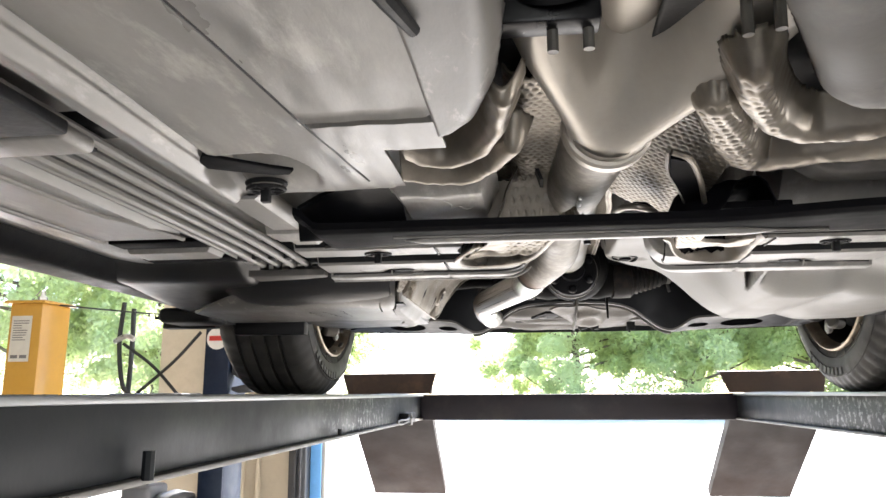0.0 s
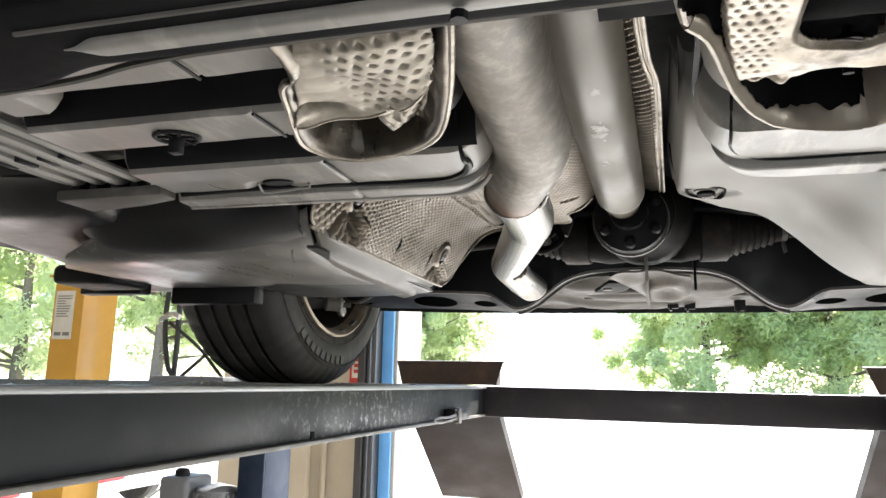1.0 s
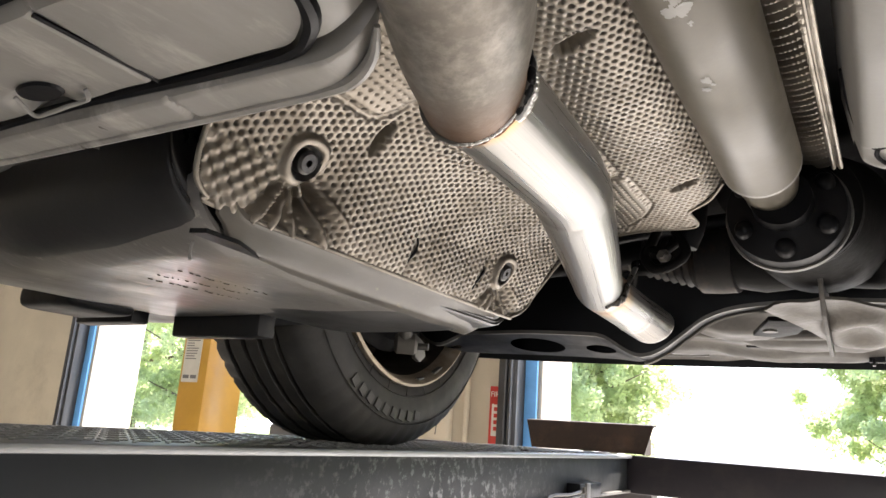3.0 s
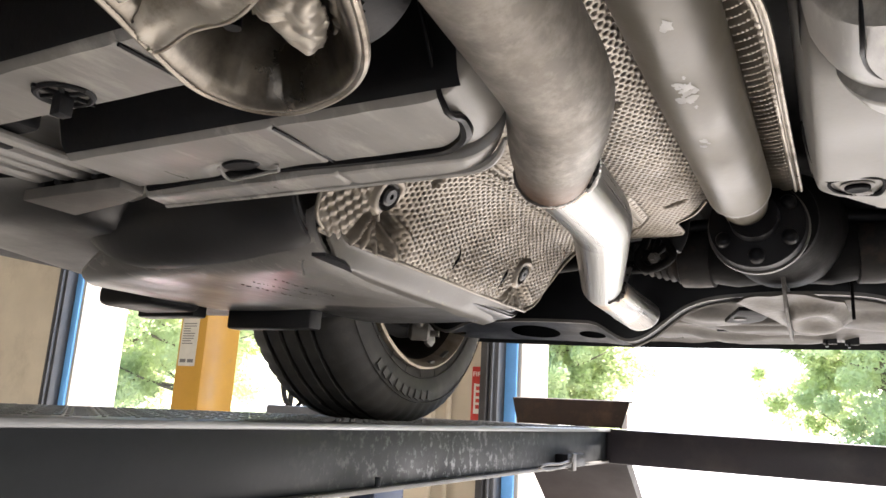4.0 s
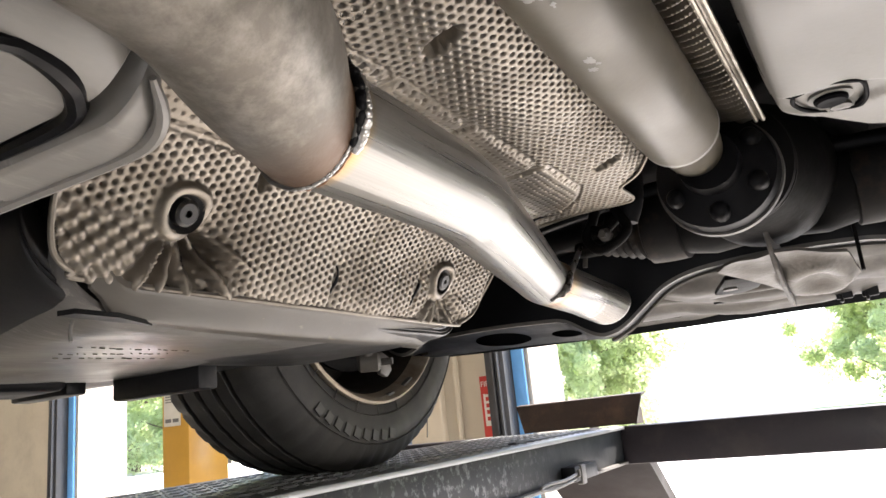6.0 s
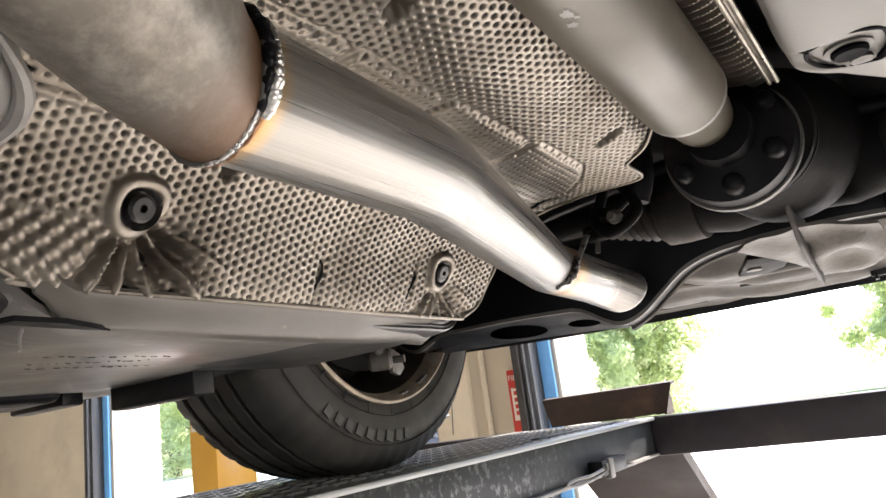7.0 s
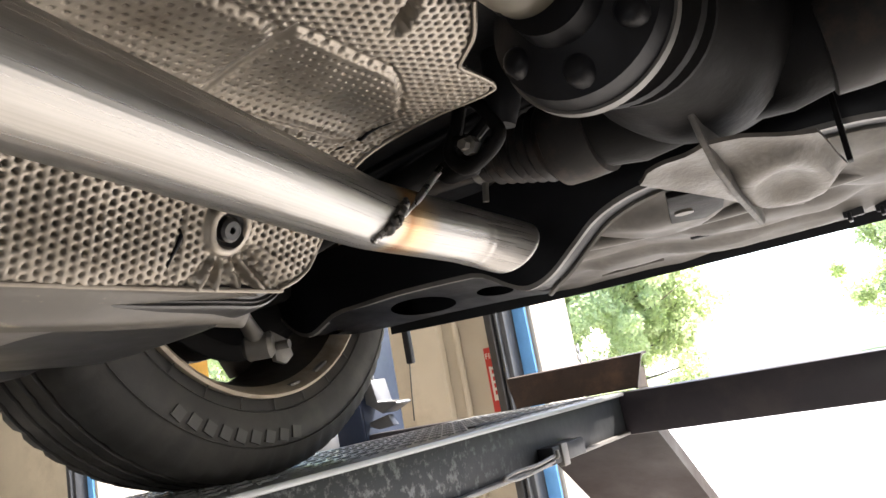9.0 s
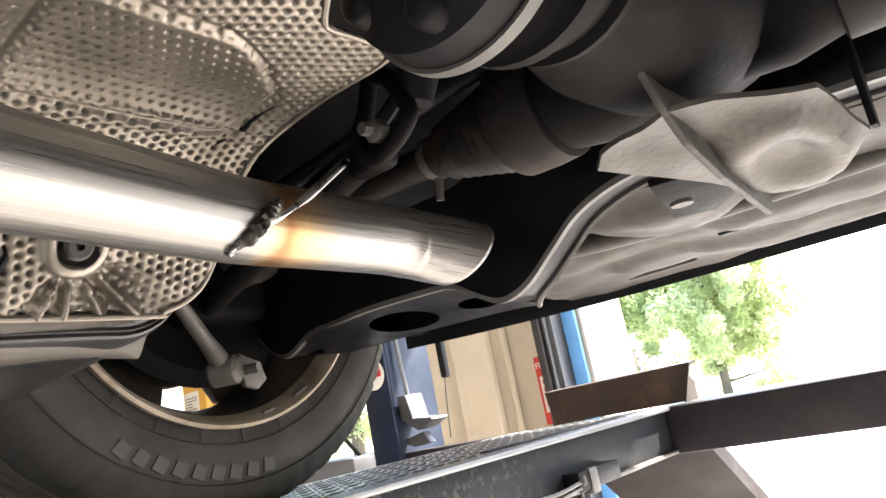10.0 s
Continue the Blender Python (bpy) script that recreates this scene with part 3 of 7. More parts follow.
def post(x0, x1, y0, y1, height, open_side):
    p = part("post", rbox((x0, y0, 0), (x1, y0 + 0.012, height), 0.004), "blue", lift, "dark blue painted lift post")
    part("post_side", rbox((x0, y0 + 0.012, 0), (x0 + 0.012, y1, height), 0.003), "blue", p)
    part("post_side", rbox((x1 - 0.012, y0 + 0.012, 0), (x1, y1, height), 0.003), "blue", p)
    part("ladder", rbox(((x0 + x1) / 2 - 0.02, y0 + 0.05, 0), ((x0 + x1) / 2 + 0.02, y0 + 0.06, height), 0.002), "track", p)
    part("base_plate", rbox((x0 - 0.08, y0 - 0.08, 0), (x1 + 0.08, y1 + 0.08, 0.012), 0.003), "blue", p)
    return p


lp = post(-1.46, -1.345, 3.20, 3.42, 2.05, 1)
post(1.62, 1.87, 3.18, 3.42, 2.05, -1)
post(-1.53, -1.28, -2.2, -1.96, 2.05, 1)
post(1.62, 1.87, -2.2, -1.96, 2.05, 1)
part("outer_crossbeam", rbox((-1.36, 3.225, 1.49), (-0.937, 3.30, 1.60), 0.006), "beam", lift)
part("outer_crossbeam", rbox((1.357, 3.22, 1.49), (1.64, 3.30, 1.60), 0.006), "beam", lift)
# round sticker on the post
stk = part("sticker", lathe([(0.0, 0.05), (0.0015, 0.05)], 32, pose(-1.402, 3.1985, 1.86, 0, 0, -90)), "white", lp, "round white sticker with a red band")
part("band", rbox((-1.439, 3.1945, 1.85), (-1.365, 3.1965, 1.872)), "red", stk, "red band")
# safety lock arm and box beside the post
lock = part("lock_box", prism([(-1.335, 1.775), (-1.30, 1.775), (-1.285, 1.70), (-1.21, 1.692), (-1.205, 1.684), (-1.27, 1.66), (-1.335, 1.70)], 3.22, 3.30, "y", 0.003), "track", lp, "grey folded lock bracket with a rod")
part("lock_rod", tube([(-1.315, 3.25, 1.77), (-1.322, 3.25, 1.86), (-1.33, 3.25, 2.02)], 0.007, 8), "grey_box", lock)
part("lock_pawl", prism([(-1.335, 1.64), (-1.255, 1.655), (-1.235, 1.618), (-1.30, 1.612), (-1.335, 1.625)], 3.225, 3.255, "y", 0.003), "track", lock)
pull = thing("pull_cord", (-1.147, 3.25, 1.80), "thin cord with a black handle hanging beside the post", "cord")
part("cord", tube([(-1.14, 3.25, 2.3), (-1.142, 3.25, 2.0), (-1.145, 3.25, 1.93)], 0.003, 6), "cable", pull)
part("handle", rbox((-1.158, 3.24, 1.80), (-1.132, 3.262, 1.93), 0.006), "black_plastic", pull, "black plastic handle")
part("cord_end", tube([(-1.15, 3.25, 1.80), (-1.16, 3.25, 1.72), (-1.17, 3.25, 1.62)], 0.002, 6), "cable", pull)
# power unit
unit = thing("power_unit", (-1.64, 3.25, 0.6), "grey hydraulic power unit fixed beside the lift post", "power unit")
bm = lathe([(0, 0.0), (0, 0.075), (0.01, 0.085), (0.30, 0.085), (0.31, 0.075), (0.33, 0.0)], 24, pose(-1.58, 3.25, 0.86, 0, -90, 0))
motor = part("motor", bm, "grey_box", unit)
for k in range(18):
    part("cooling_fin", rbox((-0.004, 0.084, 0.0), (0.004, 0.096, 0.28), turn=pose(-1.58, 3.25, 0.87, 0, 0, k * 20)), "grey_box", motor)
part("tank", rbox((-1.80, 3.16, 0.55), (-1.66, 3.34, 1.21), 0.02, 3), "grey_box", unit)
part("cap", lathe([(0, 0.03), (0.02, 0.03), (0.03, 0.02), (0.03, 0.0)], 16, pose(-1.73, 3.22, 1.21, 0, -90, 0)), "black", unit)
part("lever", tube([(-1.80, 3.18, 1.16), (-1.86, 3.15, 1.10), (-1.88, 3.14, 1.05)], 0.005, 8), "steel", unit)
part("knob", lathe([(-0.016, 0.0), (-0.01, 0.013), (0.01, 0.013), (0.016, 0.0)], 12, pose(-1.883, 3.14, 1.045, 0, 90, 0)), "black", unit)
part("bracket", rbox((-1.66, 3.2, 0.80), (-1.53, 3.3, 0.86), 0.004), "blue", unit)

# hoses that hang beside the post
for i, pts in enumerate(([(-1.93, 3.3, 2.05), (-1.94, 3.3, 1.85), (-1.91, 3.3, 1.66), (-1.86, 3.3, 1.60)], [(-1.92, 3.3, 1.85), (-1.76, 3.3, 1.74), (-1.62, 3.3, 1.60)],
                         [(-1.53, 3.3, 1.90), (-1.66, 3.3, 1.76), (-1.85, 3.3, 1.60)], [(-1.89, 3.32, 2.02), (-1.885, 3.32, 1.80), (-1.89, 3.32, 1.60)])):
    tagged(part("air_hose", tube(pts, (0.011, 0.008, 0.008, 0.012)[i], 8), "cable"), "thin dark air hose hanging beside the lift", "hose", "hoses by the post")
tagged(part("hose_fitting", tube([(-1.96, 3.29, 1.86), (-1.90, 3.29, 1.885), (-1.86, 3.29, 1.87)], 0.013, 10), "steel"), "small bright metal hose fitting", "fitting")
tagged(part("oil_pan_box", rbox((-1.92, 3.2, 1.49), (-1.56, 3.42, 1.615), 0.01), "grey_box"), "grey steel box ledge beside the lift post", "box")


# ---- the yellow post of the next lift ----
def yellow_post():
    t = thing("yellow_post", (-2.28, 3.2, 0), "yellow painted steel lift post with a paper label", "lift post")
    part("column", rbox((-2.375, 3.10, 0), (-2.215, 3.31, 2.03), 0.006), "yellow", t)
    part("top_plate", rbox((-2.40, 3.085, 2.03), (-2.195, 3.325, 2.042), 0.003), "yellow", t)
    part("nut", lathe([(0, 0.022), (0.03, 0.022), (0.03, 0.012), (0.055, 0.012)], 6, pose(-2.29, 3.2, 2.042, 0, -90, 0)), "steel", t)
    part("base_plate", rbox((-2.46, 3.0, 0), (-2.13, 3.42, 0.015), 0.003), "yellow", t)
    lab = part("label", rbox((-2.36, 3.0975, 1.76), (-2.26, 3.0992, 1.97)), "paper", t, "weathered paper label")
    rng = random.Random(2)
    for i in range(9):
        part("print_line", rbox((-2.35, 3.0962, 1.945 - i * 0.011), (-2.35 + rng.uniform(0.04, 0.08), 3.0972, 1.949 - i * 0.011)), "mark", lab, smooth=False)
    for x in (-2.35, -2.305):
        part("print_block", rbox((x, 3.0962, 1.775), (x + 0.035, 3.0972, 1.79)), "mark", lab, smooth=False)
    return t


yellow_post()
tagged(part("span_cable", tube([(-2.20, 3.2, 2.03), (-2.0, 3.24, 2.01), (-1.75, 3.3, 1.99), (-1.53, 3.32, 1.99)], 0.004, 6), "cable"), "thin dark cable from the yellow post", "cable")


# ---- yard: trees, hedge, a red car ----
def tree(base, height, spread, seed, leaves, low=0.15, label="leafy green tree in full sun"):
    rng = random.Random(seed)
    bx, by, bz = base
    t = thing("tree", base, label, "tree", "trees by the yard")
    bm = tube([(bx, by, bz), (bx + 0.1, by, bz + height * 0.3), (bx - 0.05, by + 0.1, bz + height * 0.62), (bx, by, bz + height * 0.9)], [0.03 * height, 0.022 * height, 0.013 * height, 0.004 * height], 8, 4)
    ends = []
    for i in range(22):
        a, h = rng.uniform(0, 6.28), height * rng.uniform(max(0.05, low), 0.85)
        reach = spread * rng.uniform(0.55, 1.0) * (1 - 0.45 * max(0, h / height - 0.4))
        e = (bx + math.cos(a) * reach, by + math.sin(a) * reach, bz + h + reach * rng.uniform(0.1, 0.45))
        tube([(bx, by, bz + h), ((bx + e[0]) / 2, (by + e[1]) / 2, bz + h + (e[2] - bz - h) * 0.4), e], [0.009 * height, 0.006 * height, 0.002 * height], 5, 3, bm=bm)
        ends.append((Vector(e), reach))
    part("trunk", bm, "bark", t)
    clumps = []
    for e, reach in ends:
        for k in range(9):
            c = Vector((bx, by, e.z)).lerp(e, rng.uniform(0.45, 1.12)) + Vector((rng.gauss(0, 0.2), rng.gauss(0, 0.2), rng.gauss(0, 0.16))) * spread
            clumps.append((c, spread * rng.uniform(0.10, 0.24)))
    vs, fs = [], []
    size = 0.15
    for i in range(int(leaves * 3.2)):
        c, r = clumps[rng.randrange(len(clumps))]
        d = Vector((rng.gauss(0, 1), rng.gauss(0, 1), rng.gauss(0, 0.8))).normalized() * r * (rng.random() ** 0.4)
        p = c + d - Vector(base)
        if p.z < 0.05:
            continue
        n = Vector((rng.gauss(0, 1), rng.gauss(0, 1), rng.gauss(0.6, 0.8))).normalized()
        u = n.orthogonal().normalized()
        u = Matrix.Rotation(rng.uniform(0, 6.28), 3, n) @ u
        w = n.cross(u)
        s = size * rng.uniform(0.7, 1.5)
        k = len(vs)
        vs += [p - u * s, p + w * s * 0.5 + n * s * 0.15, p + u * s, p - w * s * 0.5 + n * s * 0.15]
        fs += [(k, k + 1, k + 2), (k, k + 2, k + 3)]
    me = bpy.data.meshes.new("crown")
    me.from_pydata(vs, [], fs)
    me.materials.append(M["leaf"])
    ob = new("crown", me)
    ob.parent = t
    return t


for i, (x, y, h, sp, n) in enumerate(((-8.2, 25.0, 6.2, 3.0, 19000), (1.6, 27.0, 6.8, 3.2, 22000), (5.6, 28.0, 7.6, 3.5, 24000), (10.0, 28.0, 8.2, 3.7, 22000), (15.0, 29.0, 9.0, 4.2, 20000), (21.0, 30.0, 9.0, 4.2, 15000),
                                      (-12.2, 23.5, 7.6, 2.7, 14000), (-16.6, 22.5, 8.8, 3.1, 16000), (-21.6, 21.5, 9.4, 3.6, 17000), (-27.5, 22.0, 10.0, 4.1, 15000), (-34.0, 24.0, 10.5, 4.4, 13000))):
    tree((2 * x - 0.15, 2 * y - 1, 0), 2 * h - 1.6, 2 * sp, 11 + i, n, 0.05)
structure("grass_verge", slab(lambda u, v: (-90 + 180 * u, 53 + 40 * v, 0.02 + 0.05 * math.sin(u * 90) * v), 60, 6, 0.04), "grass", "sunlit grass verge behind the yard", "grass", True)


def white_car(m):
    t = thing("parked_car", (0, 0, 0), "white parked saloon car with large red tail lamps", "car")
    side = [(-2.15, 0.35), (-2.2, 0.62), (-2.05, 0.86), (-1.15, 0.95), (-0.6, 1.36), (0.55, 1.40), (1.25, 1.0), (2.05, 0.88), (2.2, 0.6), (2.15, 0.32)]
    part("body", prism(side, -0.86, 0.86, "x", 0.06), "car_white", t)
    for s in (-1, 1):
        part("side_window", prism([(-1.0, 0.98), (-0.58, 1.29), (0.5, 1.32), (1.08, 1.0)], s * 0.853, s * 0.868, "x"), "glass_dark", t)
        part("headlight", rbox((s * 0.62 - 0.16, -2.215, 0.62), (s * 0.62 + 0.16, -2.12, 0.76), 0.03), "white", t, "clear headlight")
        part("tail_light", rbox((s * 0.62 - 0.25, 2.02, 0.60), (s * 0.62 + 0.25, 2.215, 0.88), 0.03), "car_red", t, "large red tail lamp")
        for yy in (-1.32, 1.32):
            w = part("wheel", lathe([(-0.1, 0.18), (-0.1, 0.29), (-0.07, 0.32), (0.07, 0.32), (0.1, 0.29), (0.1, 0.18)], 28, pose(s * 0.80, yy, 0.32)), "tyre", t)
            part("rim", lathe([(-0.09, 0.19), (0.095, 0.19)], 20, pose(s * 0.80, yy, 0.32)), "steel", w)
    part("bumper", rbox((-0.82, -2.24, 0.34), (0.82, -2.1, 0.52), 0.04), "white", t, "pale front bumper")
    t.matrix_basis = m
    return t


white_car(pose(-7.1, 5.92, 0, 0, 0, -90))
white_car(pose(-7.8, 8.18, 0, 0, 0, -90))["label"] = "white parked saloon car farther out in the yard"



def crate():
    t = thing("crate", (-1.37, 4.94, 0), "grey slatted crate on a stand outside the door", "crate")
    for z in (1.70, 1.745, 1.79):
        part("slat", rbox((-1.45, 4.90, z), (-1.29, 4.92, z + 0.03), 0.004), "grey_box", t)
    for x in (-1.45, -1.37, -1.302):
        part("upright", rbox((x, 4.921, 0), (x + 0.012, 4.94, 1.83), 0.003), "grey_box", t)


crate()


# ---- the car on the lift ----
CX = 0.1525                       # the car's middle line
car = thing("car", (CX, 1.0, RZ), "raised car with a dusty underside and cut-off exhaust", "car")


# floor pan, sills and rear end
def floor_pan(u, v):
    x, y = -0.74 + 1.785 * u, -2.0 + 4.85 * v
    d = abs(x - CX)
    z = 2.03 + 0.07 * ease((0.16 - d) / 0.08) + 0.012 * math.sin(y * 22) * ease((d - 0.2) / 0.1)
    return (x, y, z)


part("floor_pan", slab(floor_pan, 60, 120, 0.02), "black_plastic", car, "dark coated floor pan")
for s in (-1, 1):
    def sill(u, v, s=s):
        d = 0.80 + 0.17 * u
        y = -2.0 + 3.55 * v
        z = lerp([(0, 1.845), (0.25, 1.80), (0.55, 1.795), (0.8, 1.81), (1.0, 1.87)], u)
        return (CX + s * d, y, z)
    part("sill", slab(sill, 14, 30, 0.16), "black_plastic", car, "dark sill underside")


def bumper(u, v):
    x = -0.78 + 1.87 * u
    dx = (x - CX) / 0.93
    return (x, 2.86 - 0.16 * abs(dx) ** 3 + 0.05 * v, 1.838 + 0.035 * v * v)


part("rear_bumper", slab(bumper, 40, 6, 0.26), "black_plastic", car, "black plastic rear bumper edge")


PRESSED = ((-0.02, 2.36, 0.10, 0.06, 0.020), (0.12, 2.50, 0.13, 0.05, 0.016), (0.34, 2.42, 0.12, 0.07, 0.020), (-0.18, 2.46, 0.07, 0.08, -0.022), (0.10, 2.64, 0.16, 0.04, 0.014), (0.46, 2.60, 0.09, 0.06, -0.016), (-0.14, 2.66, 0.10, 0.05, 0.014))


def rear_panel(u, v):
    x, y = -0.42 + 1.145 * u, 2.28 + 0.56 * v
    d = abs(x - CX)
    z = 1.885 - 0.018 * ease((0.26 - d) / 0.1) * ease((0.5 - abs(v - 0.45)) / 0.15) + 0.006 * noise.noise(Vector((x * 13, y * 17, 1)))
    for bx, by, rx, ry, deep in PRESSED:
        z -= deep * ease((1.2 - math.hypot((x - bx) / rx, (y - by) / ry)) / 0.5)
    return (x, y, z - 0.03 * v)


part("rear_panel", slab(rear_panel, 90, 50, 0.01), "plate_dust", car, "grey rear underbody panel")
rng = random.Random(21)
for i in range(12):
    x, y = rng.uniform(-0.30, 0.58), rng.uniform(2.36, 2.76)
    l, w = rng.uniform(0.05, 0.16), rng.uniform(0.006, 0.016)
    z = 1.885 - 0.03 * (y - 2.28) / 0.56 - (0.018 if abs(x - CX) < 0.2 else 0.0)
    part("panel_rib", rbox((x, y, z - rng.uniform(0.003, 0.007)), (x + l, y + w, z + 0.006), 0.003), rng.choice(("plate_dust", "plate_dust", "black_plastic")), car)
for x, y in ((0.20, 2.62), (0.245, 2.64), (0.38, 2.70)):
    bm = rbox((x, y, 1.828), (x + 0.03, y + 0.012, 1.86), 0.003)
    rbox((x + 0.006, y - 0.006, 1.822), (x + 0.012, y + 0.018, 1.836), 0.001, bm=bm)
    part("harness_clip", bm, "black_plastic", car, "small black harness clip")
part("muffler_strap", tube([(-0.30, 2.36, 1.875), (-0.1, 2.40, 1.862), (0.1, 2.41, 1.858), (0.35, 2.39, 1.862), (0.58, 2.36, 1.875)], 0.014, 12), "plate_dust", car, "grey cross tube behind the axle")
# wheel-arch liners
for s in (-1, 1):
    def liner(u, v, s=s):
        a = math.pi * (0.02 + 0.96 * u)
        x = CX + s * (0.66 + 0.32 * v)
        return (x, 2.095 - 0.43 * math.cos(a), 1.93 + 0.42 * math.sin(a))
    part("arch_liner", slab(liner, 30, 4, 0.01), "black_plastic", car)
    part("body_side", rbox((CX + s * 0.90 - 0.02, 2.45, 1.86), (CX + s * 0.90 + 0.02, 2.8, 2.4), 0.02), "black_plastic", car)


# ---- front undertray (before the brace bar) ----
def front_tray(u, v):
    x, y = -0.285 + 0.250 * u, -1.2 + 1.772 * v
    return (x, y, tray_height(x, y))


def tray_height(x, y):
    z = 1.812
    z -= 0.010 * ease((-0.262 - x) / 0.012)                                   # folded outer edge
    z += 0.004 * ease(1 - abs(x + 0.252) / 0.006)
    row = ease((x + 0.142) / 0.006) * ease((-0.036 - x) / 0.006)
    z += 0.010 * math.exp(-((y - 0.500) / 0.0055) ** 4) * row - 0.004 * math.exp(-((y - 0.487) / 0.004) ** 2) * row
    q = math.hypot((x + 0.219) / 0.050, (y - 0.632) / 0.078) + 0.25 * ease((-0.235 - x) / 0.02) * ease((0.60 - y) / 0.04)
    step = ease((y - 0.566 - 0.35 * max(0, x + 0.200)) / 0.010)
    z += 0.034 * ease((1.05 - q) / 0.10) * step * ease((0.685 - y) / 0.12)              # oval pocket, deepest under its front edge
    z += 0.0012 * noise.noise(Vector((x * 9, y * 5, 2)))
    return z + 0.0015 * noise.noise(Vector((x * 14, y * 9, 3))) + 0.0011 * noise.noise(Vector((x * 50, y * 18, 8))) * ease((x + 0.19) / 0.06)


def front_tray_end(u, v):
    x, y = -0.285 + 0.195 * u, 0.572 + 0.118 * v
    return (x, y, tray_height(x, y))


bm = slab(front_tray, 130, 420, 0.004)
slab(front_tray_end, 90, 40, 0.004, bm=bm)
slab(lambda u, v: (-0.285 + 0.042 * u, 0.69 + 0.24 * v, 1.806 + 0.012 * ease((u - 0.8) / 0.2)), 8, 20, 0.004, bm=bm)
tray_f = part("front_undertray", bm, "tray", car, "dusty grey plastic front undertray with a seam")
part("strap", tube([(-0.048, 0.270, 1.806), (-0.036, 0.306, 1.802), (-0.026, 0.340, 1.800)], [0.006, 0.006, 0.004], 10), "black_plastic", tray_f, "short black strap")
# Flush black plate stands in for the shadow in the oval pocket.
part("pocket_shade", prism([(-0.250, 0.556), (-0.261, 0.575), (-0.262, 0.594), (-0.240, 0.606), (-0.208, 0.622), (-0.192, 0.622), (-0.184, 0.610), (-0.203, 0.597), (-0.231, 0.573)], 1.8095, 1.8130, "z", 0.001), "bar", tray_f, "black plate for the shadow above the press clip")
part("seam", tube([(-0.149 + 0.10 * (y - 0.41), y, tray_height(-0.149 + 0.10 * (y - 0.41), y) + 0.0005) for y in [-0.2 + 0.048 * k for k in range(19)]], 0.0014, 6, 1, smooth=False), "black", tray_f, "dark panel seam")


def recess(u, v):
    x = -0.238 + 0.136 * u
    front = lerp([(0, 0.785), (0.3, 0.735), (0.68, 0.690), (1, 0.695)], u)
    y = front + (0.80 - front) * v
    return (x, y, 1.818 - 0.036 * math.sin(1.5 * v) ** 2)


# Coloured black for the shade in the deep cavity ahead of the bar.
part("bar_recess", slab(recess, 24, 16, 0.004), "black", car, "cup at the brace bar's end, cavity shade in its black colour")


def clip(x, y, z, r=0.02):
    """A black press clip: ring, cross bars and a stem."""
    bm = tube([(x + r * math.cos(a), y + 0.8 * r * math.sin(a), z - 0.007) for a in [2 * math.pi * k / 24 for k in range(25)]], 0.0021, 8, 1, smooth=False)
    tube([(x + 1.02 * r * math.cos(a), y + 0.82 * r * math.sin(a), z - 0.001) for a in [2 * math.pi * k / 24 for k in range(25)]], 0.0026, 8, 1, smooth=False, bm=bm)
    for a in (15, 75, 135):
        rbox((-r, -0.0012, -0.0085), (r, 0.0012, -0.0060), bm=bm, turn=pose(x, y, z, 0, 0, a))
    rbox((-0.0045, -0.0045, -0.021), (0.0045, 0.0045, -0.004), 0.001, bm=bm, turn=pose(x, y, z))
    return part("clip", bm, "black_plastic", car, "black plastic press clip")


clip(-0.230, 0.662, 1.815, 0.019)
clip(-0.182, 0.985, 1.808, 0.018)


# grey covers beside the tunnel, and the folded shield sheets that run round their corners
COVER_EDGE = {1: [(0.125, 0.20), (0.150, 0.30), (0.184, 0.381), (0.210, 0.429), (0.234, 0.477), (0.252, 0.513), (0.272, 0.532), (0.30, 0.537), (0.64, 0.537)],
              -1: [(0.024, -0.3), (0.024, 0.353), (0.021, 0.404), (0.015, 0.458), (0.0, 0.515), (-0.018, 0.540), (-0.035, 0.546), (-0.10, 0.546)]}
def beyond(s, x, y):
    """Distance outside the edge of the cover on side s; below 0 inside it."""
    r, sd = from_line(x, y, COVER_EDGE[s])
    return r if sd * s > 0 else -r


def corner_panel(s):
    def height(x, y):
        q = -beyond(s, x, y)
        e = 1 - min(1, max(0, q) / (0.035 if s > 0 else 0.022))
        z = (1.806 if s > 0 else 1.8075) + 0.04 * (1 - math.sqrt(max(0, 1 - e * e)))
        return z + 0.0025 * noise.noise(Vector((x * 25, y * 12, s)))
    if s > 0:
        sheet("corner_panel", 0.12, 0.352, -0.5, 0.545, 0.0045, height, "plate_dust", car, "dull mottled tunnel side cover", lambda x, y: beyond(s, x, y) <= 0.0, 0.004)
    else:
        sheet("corner_panel", -0.036, 0.03, -0.5, 0.555, 0.0025, height, "guard", car, "bulging grey tunnel side cover", lambda x, y: beyond(s, x, y) <= 0.0, 0.004)


RIDGES = {1: (([(0.196, 0.474), (0.211, 0.520), (0.238, 0.570), (0.268, 0.598), (0.30, 0.600), (0.36, 0.588), (0.46, 0.586)], 0.011, 1.813),
              ([(0.186, 0.543), (0.196, 0.564), (0.216, 0.620), (0.240, 0.672), (0.262, 0.696), (0.285, 0.690), (0.32, 0.676), (0.38, 0.671), (0.46, 0.666)], 0.015, 1.818)),
          -1: (([(-0.100, 0.556), (-0.078, 0.575), (-0.060, 0.604), (-0.036, 0.611), (-0.008, 0.588), (0.010, 0.540), (0.017, 0.48)], 0.007, 1.808),
               ([(-0.100, 0.640), (-0.075, 0.656), (-0.041, 0.669), (-0.012, 0.655), (0.010, 0.615), (0.022, 0.585)], 0.007, 1.808))}


